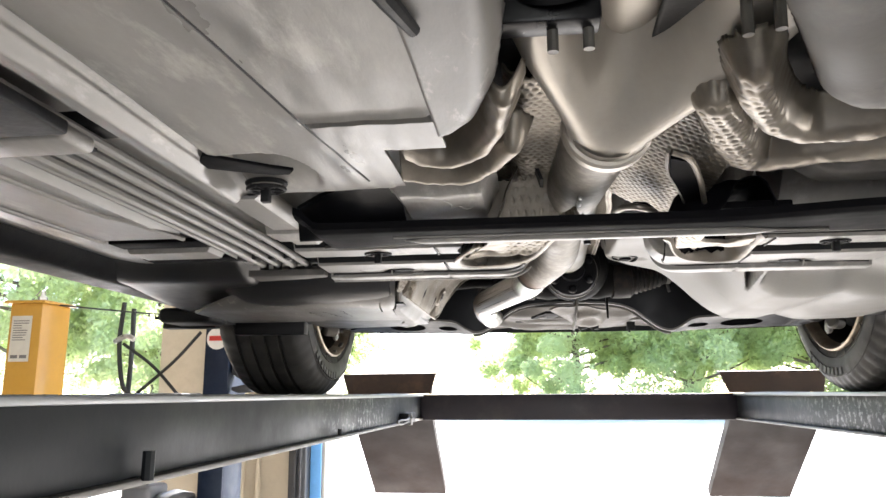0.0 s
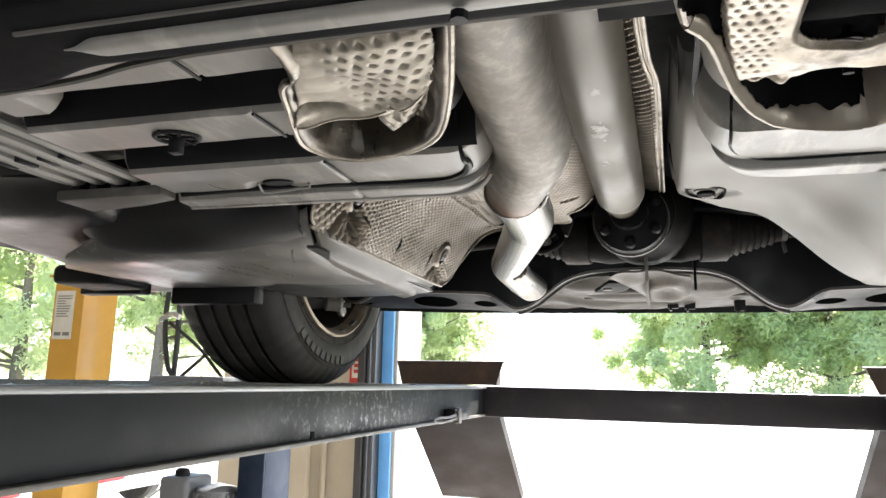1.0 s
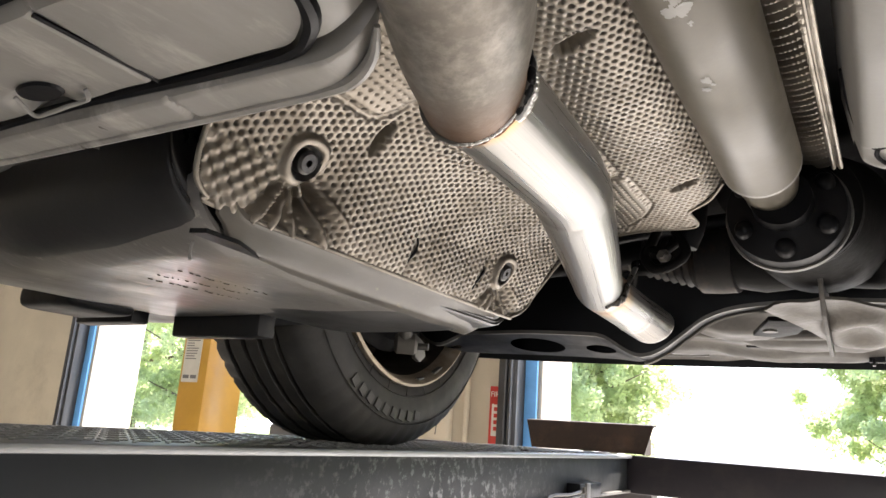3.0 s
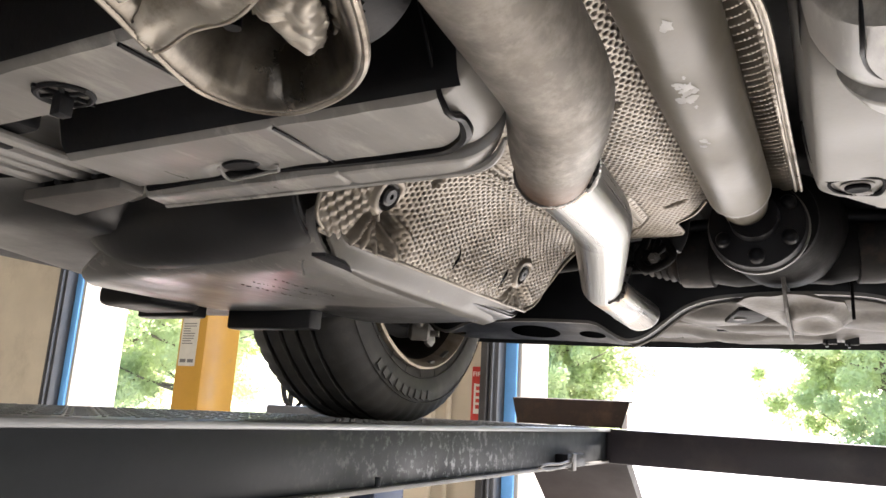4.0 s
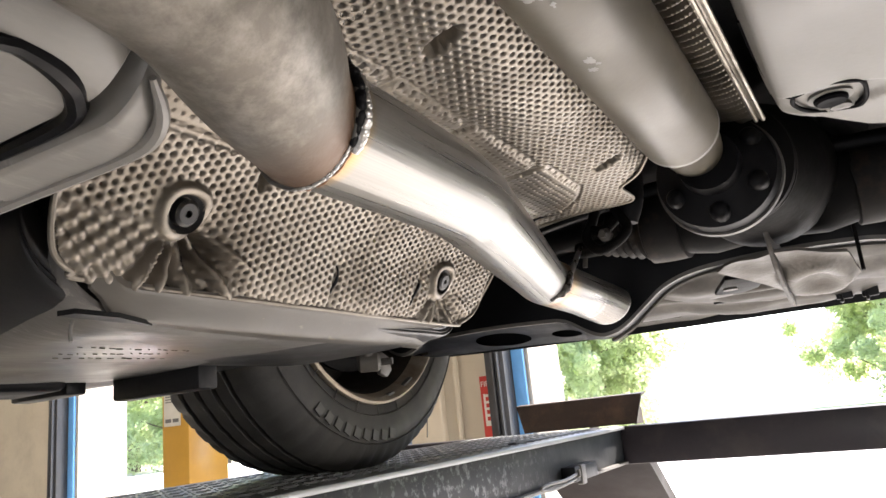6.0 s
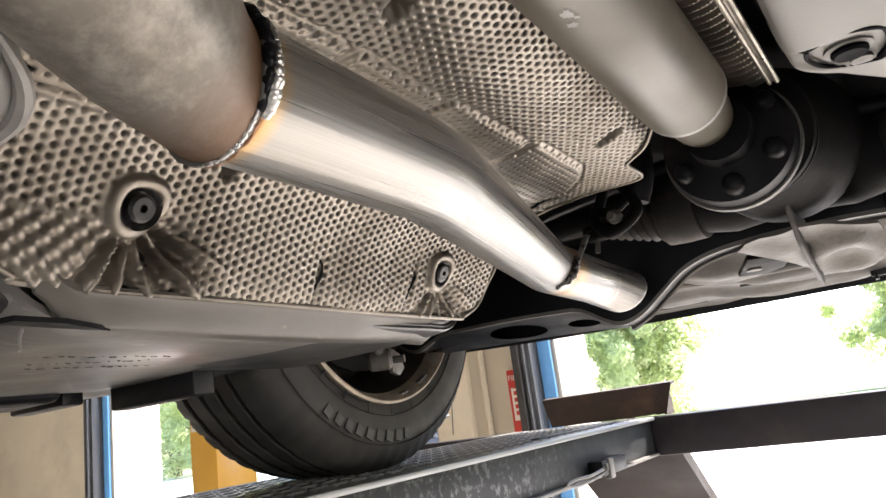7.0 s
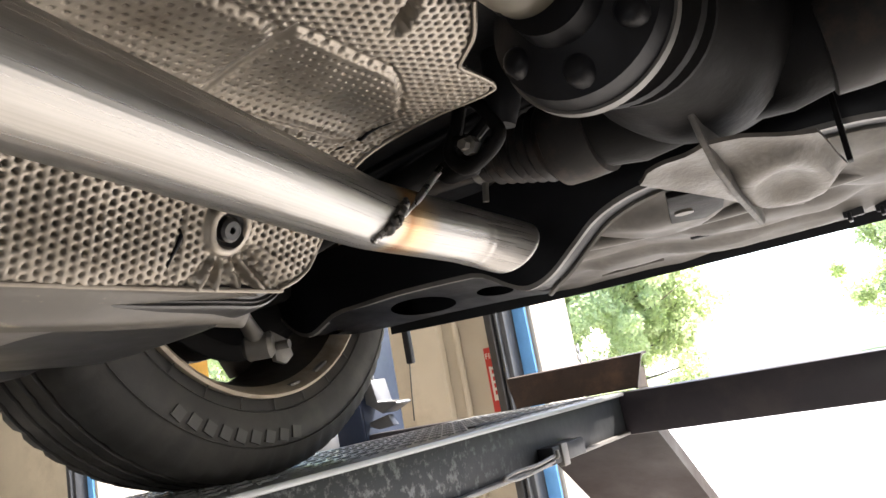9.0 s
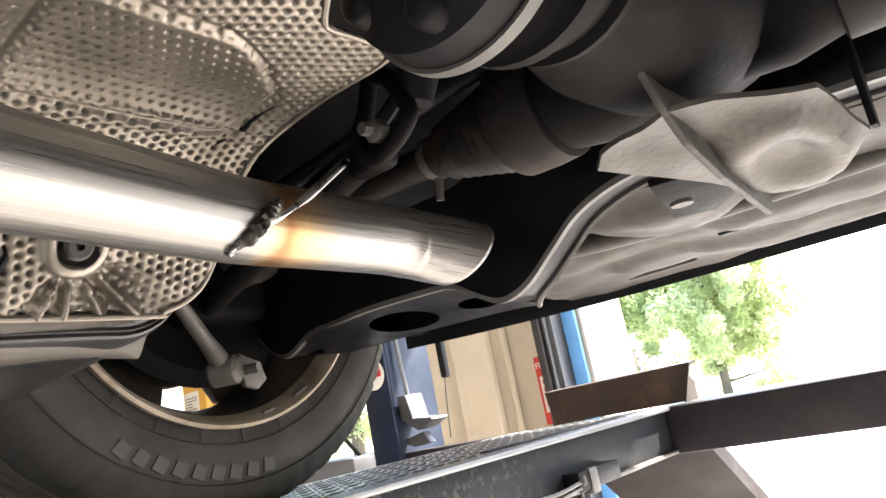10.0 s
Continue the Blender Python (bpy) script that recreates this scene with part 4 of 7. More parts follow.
def folded_sheet(s):
    """Tunnel side, black for the shadow between pressed shield folds that sweep round the cover's corner; dimpled
    towards the tunnel.
    """
    for line, half, crest in RIDGES[s]:
        line[:] = [(p.x, p.y) for p in spline([(x, y, 0) for x, y in line], 6)]
    x0, x1, y0, y1 = (0.135, 0.46, 0.42, 0.735) if s > 0 else (-0.105, 0.075, 0.47, 0.700)

    def height(x, y):
        z = 1.888
        for line, half, crest in RIDGES[s]:
            r = from_line(x, y, line)[0] + 0.002 * noise.noise(Vector((x * 30, y * 30, s)))
            z = min(z, crest + 0.006 * (r / half) ** 2 if r < half else crest + 0.006 + (r - half) * 2.6)
        if s > 0:
            z += 0.05 * ease((0.166 - x) / 0.03) * ease((y - 0.53) / 0.04)
        return z + 0.0022 * noise.noise(Vector((x * 45, y * 40, 3 + s))) + 0.001 * noise.noise(Vector((x * 110, y * 90, 7)))

    # Black sheet stands in for the shadowed valleys between the foil folds.
    base = sheet("tunnel_side", x0, x1, y0, y1, 0.004, lambda x, y: 1.880 + 0.004 * noise.noise(Vector((x * 20, y * 16, s))), "black_plastic", car, "tunnel side, shadow between the folds in its black colour")
    for k, (line, half, crest) in enumerate(RIDGES[s]):
        def fold(x, y, k=k):
            z = height(x, y)
            if s > 0:
                few = ease((0.262 - x) / 0.03) if k else ease((0.262 - x) / 0.03) * 0.6
                z += 0.0030 * pits(x, y, 0.0100, 0.33) * few
            return z
        sheet("shield_fold", x0, x1, y0, y1, 0.0015, fold, "foil", base, "pressed aluminium shield fold", lambda x, y, line=line, half=half, k=k: from_line(x, y, line)[0] < half + 0.012 and (s > 0 or x > (-0.074, -0.088)[k]))


def tunnel_side(x, y):
    return lerp([(0.13, 1.885), (0.16, 1.868), (0.20, 1.848), (0.245, 1.828), (0.26, 1.82)], x + 0.01 * math.sin(y * 9)) + 0.0028 * pits(x, y, 0.0085, 0.32) + 0.004 * noise.noise(Vector((x * 20, y * 14, 1)))


for s in (-1, 1):
    corner_panel(s)
    folded_sheet(s)
ts = sheet("tunnel_side_shield", 0.138, 0.240, 0.60, 0.95, 0.0017, tunnel_side, "foil", car, "dimpled aluminium side of the tunnel")
part("vent_rim", tube([(0.168, 0.640, 1.822), (0.186, 0.650, 1.818), (0.205, 0.700, 1.816), (0.222, 0.760, 1.814), (0.245, 0.85, 1.814)], 0.0032, 8), "foil", ts, "bright rolled edge of the opening")
part("vent_rim", tube([(0.166, 0.642, 1.824), (0.176, 0.700, 1.824), (0.197, 0.76, 1.820), (0.225, 0.85, 1.818)], 0.0026, 8), "foil", ts)
# Black plates here stand in for the shade inside vent and arch.
part("vent", prism([(0.168, 0.644), (0.185, 0.655), (0.204, 0.702), (0.221, 0.762), (0.243, 0.85), (0.226, 0.85), (0.198, 0.76), (0.177, 0.70)], 1.8165, 1.823, "z"), "bar", ts, "black plate for the shade in the shield opening")
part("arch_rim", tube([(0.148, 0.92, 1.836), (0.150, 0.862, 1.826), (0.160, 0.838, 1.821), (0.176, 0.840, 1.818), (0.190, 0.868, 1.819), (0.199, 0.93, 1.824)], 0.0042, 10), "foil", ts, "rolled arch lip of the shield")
part("arch_shade", prism([(0.150, 0.92), (0.151, 0.865), (0.161, 0.842), (0.175, 0.844), (0.188, 0.870), (0.197, 0.92)], 1.824, 1.828, "z"), "bar", ts, "black plate for the shade under the arch")


def left_side(x, y):
    return 1.856 + 0.020 * ease((0.035 - x) / 0.03) + 0.0026 * pits(x, y, 0.0085, 0.32) + 0.006 * noise.noise(Vector((x * 30, y * 20, 4)))


sheet("tunnel_side_shield", 0.016, 0.076, 0.54, 0.97, 0.0018, left_side, "foil", car, "dimpled aluminium side of the tunnel")


def scuffed(u, v):
    return (-0.110 + 0.112 * u, 0.680 + 0.11 * v, 1.803 + 0.012 * ease((0.15 - v) / 0.15) + 0.03 * ease((u - 0.85) / 0.15) + 0.012 * ease((0.1 - u) / 0.1) + 0.002 * noise.noise(Vector((u * 3, v * 3, 0))))


part("scuffed_plate", slab(scuffed, 30, 24, 0.004), "tray", car, "scratched grey plate beside the tunnel")
part("scuff", tube([(-0.058, 0.70, 1.8025), (-0.048, 0.725, 1.8020), (-0.050, 0.742, 1.8018), (-0.040, 0.735, 1.8018), (-0.032, 0.748, 1.8018), (-0.024, 0.735, 1.802)], 0.0008, 6, 4), "chip", car, "pale scratch mark")


def mid_plate(s):
    """Grey plate behind the folds, running under the brace bar."""
    def f(u, v):
        d, y = 0.14 + (0.105 if s < 0 else 0.26) * u, 0.675 + 0.085 * v
        e = 1 - min(1, max(0, d - 0.14) / 0.05)
        return (CX + s * d, y, 1.812 + 0.05 * (1 - math.sqrt(max(0, 1 - e * e))) + 0.02 * ease((v - 0.6) / 0.4) + 0.02 * ease((0.25 - v) / 0.25))
    part("mid_plate", slab(f, 40, 20, 0.004), "plate_dust", car, "scratched dark plate beside the tunnel")


mid_plate(1)
part("front_undertray", slab(lambda u, v: (CX + 0.20 + 0.26 * u, -1.2 + 1.78 * v, 1.815 + 0.004 * math.sin(v * 40) * ease((u - 0.3) * 3)), 30, 90, 0.004), "tray", car, "dusty grey plastic front undertray")


# ---- brace bar ----
def bar(u, v):
    x = -0.232 + 0.95 * u
    prof = [(0.0, 0.0, 0.012), (0.12, 0.005, 0.008), (0.25, 0.014, 0.007), (0.42, 0.028, 0.007), (0.58, 0.036, 0.007), (0.75, 0.050, 0.007), (0.90, 0.061, 0.008), (1.0, 0.066, 0.014)]
    yy = lerp([(p[0], p[1]) for p in prof], v)
    zz = lerp([(p[0], p[2]) for p in prof], v)
    end = ease((x + 0.232) / 0.03) * ease((0.72 - x) / 0.03)
    widen = 0.02 * ease((-0.10 - x) / 0.08)
    ahead = 0.035 * ease((x - 0.22) / 0.2) * (1 - v)
    return (x, 0.750 + yy * 1.13 + widen * v - ahead, 1.772 + zz + 0.02 * (1 - end) + 0.010 * ease((x - 0.45) / 0.2))


brace = part("brace_bar", slab(bar, 120, 28, 0.008), "bar", car, "black painted brace bar across the tunnel")


def bar_rib(u, v):
    x = -0.110 + 0.43 * u
    e = ease(u / 0.06) * ease((1 - u) / 0.12)
    y = 0.797 + 0.017 * (v - 0.5) * (0.1 + 0.9 * e)
    return (x, y, 1.7745 + 0.005 * (2 * abs(v - 0.5)) ** 4 + 0.004 * (1 - e))


# Pale colour carries the floor's reflection on the bar's lowest band.
part("bar_rib", slab(bar_rib, 90, 12, 0.005), "tray", brace, "rib along the brace bar, floor reflection in its pale colour")
# Pale tubes stand in for the thin highlights along the bar.
part("bar_highlight", tube([(-0.12, 0.776, 1.7785), (0.05, 0.777, 1.7785), (0.18, 0.776, 1.7785), (0.26, 0.781, 1.7785), (0.31, 0.792, 1.778), (0.36, 0.794, 1.778)], 0.0015, 6), "flange", brace, "thin pale tube for the highlight along the brace bar")
part("bar_highlight", tube([(-0.22, 0.846, 1.784), (-0.14, 0.838, 1.783), (-0.05, 0.8235, 1.783), (0.2, 0.8235, 1.783), (0.45, 0.8235, 1.784), (0.60, 0.8235, 1.793)], 0.0022, 6), "flange", brace, "thin pale tube for the highlight along the brace bar")
part("brace_bolt", lathe([(0, 0.004), (0.004, 0.004), (0.004, 0.002)], 8, pose(0.10, 0.797, 1.7725, 0, 90, 0)), "black", brace)


# ---- rear undertrays either side of the tunnel ----
TX = 0.13                         # middle between the rear trays


CUP = [(0.10, 0.78), (0.078, 0.86), (0.056, 0.935), (0.034, 0.985), (0.004, 1.014), (-0.036, 1.027), (-0.060, 1.016), (-0.070, 0.985), (-0.058, 0.945), (-0.046, 0.915), (-0.034, 0.885), (-0.018, 0.86), (-0.012, 0.78)]
CUP = [(p.x, p.y) for p in spline([(x, y, 0) for x, y in CUP], 4)]


SCOOP = [(0.245, 0.78), (0.205, 0.80), (0.186, 0.845), (0.203, 0.880), (0.213, 0.920), (0.224, 0.960), (0.238, 0.993), (0.258, 1.020), (0.290, 1.033), (0.316, 1.031), (0.329, 1.010), (0.327, 0.965), (0.323, 0.93), (0.320, 0.87), (0.320, 0.78)]
SCOOP = [(p.x, p.y) for p in spline([(x, y, 0) for x, y in SCOOP], 4)]
FRAME = [(0.208, 0.80), (0.211, 0.86), (0.217, 0.905), (0.223, 0.940), (0.232, 0.957), (0.247, 0.960), (0.258, 0.945), (0.270, 0.938), (0.300, 0.937), (0.319, 0.934), (0.325, 0.915), (0.320, 0.893), (0.304, 0.895), (0.284, 0.905), (0.264, 0.905), (0.253, 0.896), (0.249, 0.880), (0.249, 0.80)]
FRAME = [(p.x, p.y) for p in spline([(x, y, 0) for x, y in FRAME], 3)]


FLAP = [(-0.012, 0.80), (-0.020, 0.865), (-0.030, 0.893), (-0.036, 0.908), (-0.049, 0.930), (-0.054, 0.942), (-0.040, 0.9405), (-0.027, 0.938), (-0.005, 0.937), (0.014, 0.931), (0.033, 0.923), (0.040, 0.918), (0.055, 0.901), (0.068, 0.86), (0.075, 0.80)]
FLAP = [(p.x, p.y) for p in spline([(x, y, 0) for x, y in FLAP], 3)]
KNOB = [(-0.003, 0.946), (0.012, 0.939), (0.024, 0.933), (0.031, 0.952), (0.020, 0.975), (0.003, 0.994), (-0.008, 0.992), (-0.006, 0.955)]
INNER = [(0.039, 0.919), (0.055, 0.901), (0.072, 0.86), (0.090, 0.86), (0.078, 0.905), (0.050, 0.958), (0.022, 0.986), (0.005, 0.997), (0.020, 0.975), (0.031, 0.952), (0.024, 0.935)]


def within(x, y, outline):
    """Whether a plan point lies in a closed outline."""
    hit_count = 0
    for (a, b), (c, d) in zip(outline, outline[1:] + outline[:1]):
        if (b > y) != (d > y) and x < a + (c - a) * (y - b) / (d - b):
            hit_count += 1
    return hit_count % 2 == 1


def nearest(x, y, outline):
    return from_line(x, y, outline)[0]


def scoop(p):
    """Foil-lined scoop at the tray's inner corner: rolled rim, channel with a stud, black for its dark reflection,
    dimpled frame round an opening filled black for its shade.
    """
    def rim_height(x, y):
        q = nearest(x, y, SCOOP)
        z = lerp([(0, 1.790), (0.002, 1.7865), (0.004, 1.7865), (0.007, 1.791), (0.013, 1.806), (0.022, 1.828), (0.03, 1.834), (0.2, 1.84)], q)
        return z + 0.003 * noise.noise(Vector((x * 60, y * 45, 2))) * ease(q / 0.01)
    # Lining coloured matt black for the dark reflection in the foil channel.
    sheet("scoop_shade", 0.18, 0.335, 0.79, 1.036, 0.002, lambda x, y: rim_height(x, y) + 0.004, "bar", p, "smooth scoop lining, dark reflection in its black colour", lambda x, y: within(x, y, SCOOP) and nearest(x, y, SCOOP) > 0.004)
    edge = [(x, y) for i, (x, y) in enumerate(SCOOP) if y > 0.862]

    def rim(u, v):
        k = u * (len(edge) - 1)
        i = min(int(k), len(edge) - 2)
        (x, y), (a, b) = edge[i], edge[i + 1]
        def heading(n):
            j, l = edge[max(0, n - 2)], edge[min(len(edge) - 1, n + 2)]
            return Vector((l[0] - j[0], l[1] - j[1])).normalized()
        d = heading(i).lerp(heading(i + 1), k - i).normalized()
        q = v * (0.0075 + 0.003 * ease((x - 0.23) / 0.04) + 0.010 * ease((x - 0.30) / 0.03) + 0.002 * noise.noise(Vector((u * 30, 0, 0))))
        x, y = x + (a - x) * (k - i) + d.y * q, y + (b - y) * (k - i) - d.x * q
        return (x, y, rim_height(x, y) - 0.002)
    part("scoop_rim", slab(rim, 160, 12, 0.001), "foil", p, "bright rolled foil rim")

    def frame_height(x, y):
        q = nearest(x, y, FRAME)
        z = 1.7885 + 0.004 * (1 - ease(q / 0.004)) + 0.004 * ease((x - 0.30) / 0.03)
        flat = ease((0.935 - y) / 0.012) * ease((0.243 - x) / 0.006)
        z += 0.0013 * pits(x, y, 0.0066, 0.32) * flat
        g = math.exp(-((x - 0.236) / 0.016) ** 4 - ((y - 0.952) / 0.012) ** 4)
        z += g * (0.007 + 0.008 * noise.noise(Vector((x * 130, y * 130, 1))))
        return z + 0.0018 * noise.noise(Vector((x * 55, y * 55, 9)))
    sheet("scoop_frame", 0.204, 0.330, 0.80, 0.965, 0.0009, frame_height, "foil_bright", p, "pale dimpled foil frame round a black plate for the shade in the opening", lambda x, y: within(x, y, FRAME), 0.0015)
    # Black block stands in for the shade inside the hole.
    part("opening", rbox((0.247, 0.80, 1.806), (0.328, 0.912, 1.814), 0.002), "bar", p, "black plate for the shade in the opening")
    part("patch_stud", tube([(0.290, 0.968, 1.828), (0.290, 0.972, 1.800)], 0.0032, 10), "black", p)
    part("stud_washer", lathe([(0, 0.0), (0, 0.009), (0.003, 0.009), (0.004, 0.0)], 16, pose(0.290, 0.968, 1.820, 0, 90, 0)), "black", p)


def rear_tray(s):
    """One stepped tray; s: -1 on the side of the brake lines, 1 opposite."""
    def f(u, v):
        y = 0.70 + 0.468 * v
        inner = 0.080
        if y > 1.106:
            inner = 0.080 + 0.062 - math.sqrt(max(0, 0.062 ** 2 - (min(y, 1.168) - 1.106) ** 2))
        d = inner + (0.425 - inner) * u
        z = lerp([(0.70, 1.86), (0.80, 1.85), (0.84, 1.802), (0.892, 1.803), (0.895, 1.88), (0.930, 1.872), (0.938, 1.835), (0.944, 1.812), (0.952, 1.801), (1.004, 1.802), (1.007, 1.88), (1.046, 1.872), (1.054, 1.835), (1.060, 1.812), (1.070, 1.801), (1.136, 1.800), (1.1395, 1.807), (1.144, 1.793), (1.168, 1.792)], y)
        e = 1 - min(1, max(0, d - inner) / 0.034)
        z += 0.040 * (1 - math.sqrt(max(0, 1 - e * e))) * ease((1.172 - y) / 0.04)
        z += 0.002 * math.exp(-((d - 0.2262) / 0.002) ** 2)
        z += 0.004 * math.exp(-(((d - 0.312) / 0.022) ** 2 + ((y - 1.128) / 0.011) ** 2) ** 2) * 2
        if d < 0.205 and y < 1.03:
            if s < 0:
                q, sd = from_line(TX - d, y, CUP)
            else:
                q = 0.005 + nearest(TX + d, y, SCOOP) * (1 if within(TX + d, y, SCOOP) else -1)
                sd = q
            if sd > 0:
                z = max(z, 1.80 + 0.12 * ease((q - 0.003) / 0.006))
        return (TX + s * d, y, z + 0.0008 * noise.noise(Vector((d * 30, y * 30, s))))
    if s < 0:
        v1, u1 = 0.653, 0.145
        own = slab(lambda u, v: f(u, v1 + (1 - v1) * v), 140, 80, 0.004)
        slab(lambda u, v: f(u1 + (1 - u1) * u, v1 * v), 120, 150, 0.004, bm=own)
    else:
        own = slab(f, 140, 230, 0.004)
    p = part("rear_undertray", own, "tray", car, "stepped grey plastic undertray with press clips")
    if s < 0:
        # Same tray surface, coloured black for the shade beside the foil cup.
        part("inner_corner", slab(lambda u, v: f(u1 * u, v1 * v), 24, 150, 0.004), "black_plastic", p, "inner corner of the tray, shade in its black colour")
    def on_tray(d, y):
        inner = 0.080 + (0.062 - math.sqrt(max(0, 0.062 ** 2 - (min(y, 1.168) - 1.106) ** 2)) if y > 1.106 else 0)
        return f((d - inner) / (0.425 - inner), (y - 0.70) / 0.468)[2]
    edge_line = [(TX + s * 0.425, 1.167), (TX + s * 0.30, 1.168), (TX + s * 0.20, 1.168), (TX + s * 0.142, 1.1675), (TX + s * 0.120, 1.164), (TX + s * 0.105, 1.156), (TX + s * 0.094, 1.143)]
    if s < 0:
        part("tray_lip", tube([(x, y, 1.7935 + 0.010 * ease((1.168 - y) / 0.025)) for x, y in edge_line], [0.0036] * 5 + [0.003, 0.0015], 8, 3), "tray", p)
    gr = [(0.420, 1.1412), (0.30, 1.1412), (0.19, 1.1412), (0.140, 1.1400), (0.121, 1.131), (0.110, 1.118), (0.105, 1.10), (0.1035, 1.07), (0.1035, 1.02)]
    # Black tube covers the step wall and carries the groove's shade.
    part("flange_groove", tube([(TX + s * d, y, min(on_tray(d + 0.003, y), on_tray(d + 0.003, y - 0.006)) + 0.0012 * ease((0.135 - d) / 0.01)) for d, y in gr], [0.0032, 0.0032, 0.0034, 0.0040, 0.0046, 0.0046, 0.0034, 0.0018, 0.0014] if s < 0 else [0.0012] * 9, 8, 4), "black", p, "black tube for the shade in the flange groove")
    part("tray_wall", slab(lambda u, v: (TX + s * (0.081 + 0.05 * v + 0.05 * max(0, u - 0.8) ** 1.5), 0.78 + 0.34 * u, 1.842 + 0.12 * v), 12, 8, 0.004, up=(-s, 0, 0)), "black_plastic", p)
    # Black strips carry the shade in the grooves between the tray steps.
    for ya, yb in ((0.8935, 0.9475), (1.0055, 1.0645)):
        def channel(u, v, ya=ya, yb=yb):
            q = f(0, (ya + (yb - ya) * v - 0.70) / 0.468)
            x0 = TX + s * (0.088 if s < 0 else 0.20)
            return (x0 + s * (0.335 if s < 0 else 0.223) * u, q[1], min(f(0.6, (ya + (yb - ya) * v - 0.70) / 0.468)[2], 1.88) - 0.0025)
        part("channel", slab(channel, 10, 24, 0.001), "black_plastic", p, "black strip for the shade between tray steps")
    for ya, yb in ((0.845, 0.891), (0.954, 1.003), (1.072, 1.142)):
        part("seam", tube([(TX + s * 0.2262, ya, 1.8012), (TX + s * 0.2262, yb, 1.8012)], 0.0013, 6), "black", p)
    # Black disc stands in for the shade inside the clip's hole.
    part("clip_hole_shade", lathe([(0, 0.0), (0, 0.012), (0.0015, 0.0135), (0.003, 0.012)], 24, pose(TX + s * 0.297, 1.119, 1.7985, 0, -90, 0) @ Matrix.Diagonal((1, 0.7, 1.25, 1))), "black", p)
    part("wire_clip", tube([(TX + s * 0.317, 1.117, 1.799), (TX + s * 0.318, 1.130, 1.794), (TX + s * 0.305, 1.131, 1.794), (TX + s * 0.290, 1.131, 1.795), (TX + s * 0.280, 1.133, 1.797), (TX + s * 0.270, 1.130, 1.796), (TX + s * 0.268, 1.126, 1.799)], 0.0013, 8), "tank_grey", p, "thin pale wire clip")

    if s > 0:
        scoop(p)
        return p

    def local(x):
        return x if s < 0 else 2 * TX - x

    def inside(x, y):
        r, sd = from_line(local(x), y, CUP)
        return sd > 0

    def rise(x):
        return 0.015 * ease((x - 0.03) / 0.05)

    def basin(x, y):
        x = local(x)
        q = from_line(x, y, CUP)[0]
        z = lerp([(0, 1.788), (0.002, 1.7855), (0.004, 1.786), (0.007, 1.790), (0.013, 1.806), (0.022, 1.836), (0.040, 1.872), (0.2, 1.885)], q + 0.0012 * noise.noise(Vector((x * 60, y * 60, 4))))
        return z + rise(x) + (0.0035 * noise.noise(Vector((x * 42, y * 38, 9))) - 0.004 * abs(noise.noise(Vector((x * 75, y * 70, 6))))) * ease((q - 0.004) / 0.015)
    lo, hi = sorted((TX + s * (TX + 0.075), TX + s * 0.028))
    sheet("foil_patch", lo, hi, 0.79, 1.03, 0.0011, basin, "foil_shaded", p, "crumpled foil cup with a rolled rim, dark reflection in its colour", inside)

    def flap_height(x, y):
        q = nearest(x, y, FLAP)
        z = 1.7885 + rise(x) * 0.8 - 0.0035 * math.exp(-(q / 0.0045) ** 2) * ease((y - 0.885) / 0.03) + 0.06 * ease((0.855 - y) / 0.055)
        fold = from_line(x, y, [(-0.052, 0.914), (-0.040, 0.917), (-0.018, 0.923)])[0]
        z += 0.011 * math.exp(-(fold / 0.0055) ** 2)
        z += 0.0032 * noise.noise(Vector((x * 34, y * 30, 5))) - 0.0024 * abs(noise.noise(Vector((x * 60, y * 48, 15))))
        return z + 0.0065 * pits(x + 0.003, y, 0.0096, 0.25) * ease((x + 0.004) / 0.03)
    sheet("foil_flap", -0.060, 0.078, 0.80, 0.946, 0.0012, flap_height, "foil_dusty", p, "pale dimpled foil flap folded over the cup", lambda x, y: within(x, y, FLAP), 0.0012)
    part("flap_edge", tube([(x, y, flap_height(x, y) - 0.0004) for x, y in FLAP[14:-6]], 0.0011, 6, 2), "foil_bright", p)

    def knob_height(x, y):
        q = nearest(x, y, KNOB)
        return 1.800 - 0.0055 * ease(q / 0.008) + 0.0035 * noise.noise(Vector((x * 90, y * 80, 1))) - 0.0035 * abs(noise.noise(Vector((x * 120, y * 110, 4))))
    sheet("foil_knob", -0.010, 0.034, 0.930, 0.998, 0.0011, knob_height, "foil_dusty", p, "crumpled square of foil", lambda x, y: within(x, y, KNOB), 0.0012)

    def inner_height(x, y):
        q = nearest(x, y, INNER)
        return min(1.802 + 0.7 * rise(x), basin(x, y) - 0.0015) + 0.002 * (1 - ease(q / 0.004)) + 0.0045 * pits(x, y, 0.0098, 0.30) + 0.003 * noise.noise(Vector((x * 40, y * 40, 21)))
    sheet("dimpled_wall", 0.003, 0.092, 0.855, 1.0, 0.0011, inner_height, "foil", p, "brown dimpled wall of the cup", lambda x, y: within(x, y, INNER) and inside(x, y) and nearest(x, y, CUP) > 0.008, 0.0012)
    rim = [(TX + s * (TX - x), y, 1.7862 + rise(x)) for x, y in CUP[3:-6]]
    part("foil_rim", tube(rim, 0.0024, 8, 2), "foil_bright", p)
    st = part("patch_stud", tube([(-0.030, 0.962, 1.850), (-0.030, 0.965, 1.802)], 0.0042, 12), "black", p, "black fixing stud")
    part("stud_washer", lathe([(0, 0.0), (0, 0.011), (0.002, 0.012), (0.004, 0.010), (0.004, 0.0)], 20, pose(-0.030, 0.963, 1.822, 0, 90, 0)), "black", st)
    return p


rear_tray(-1)
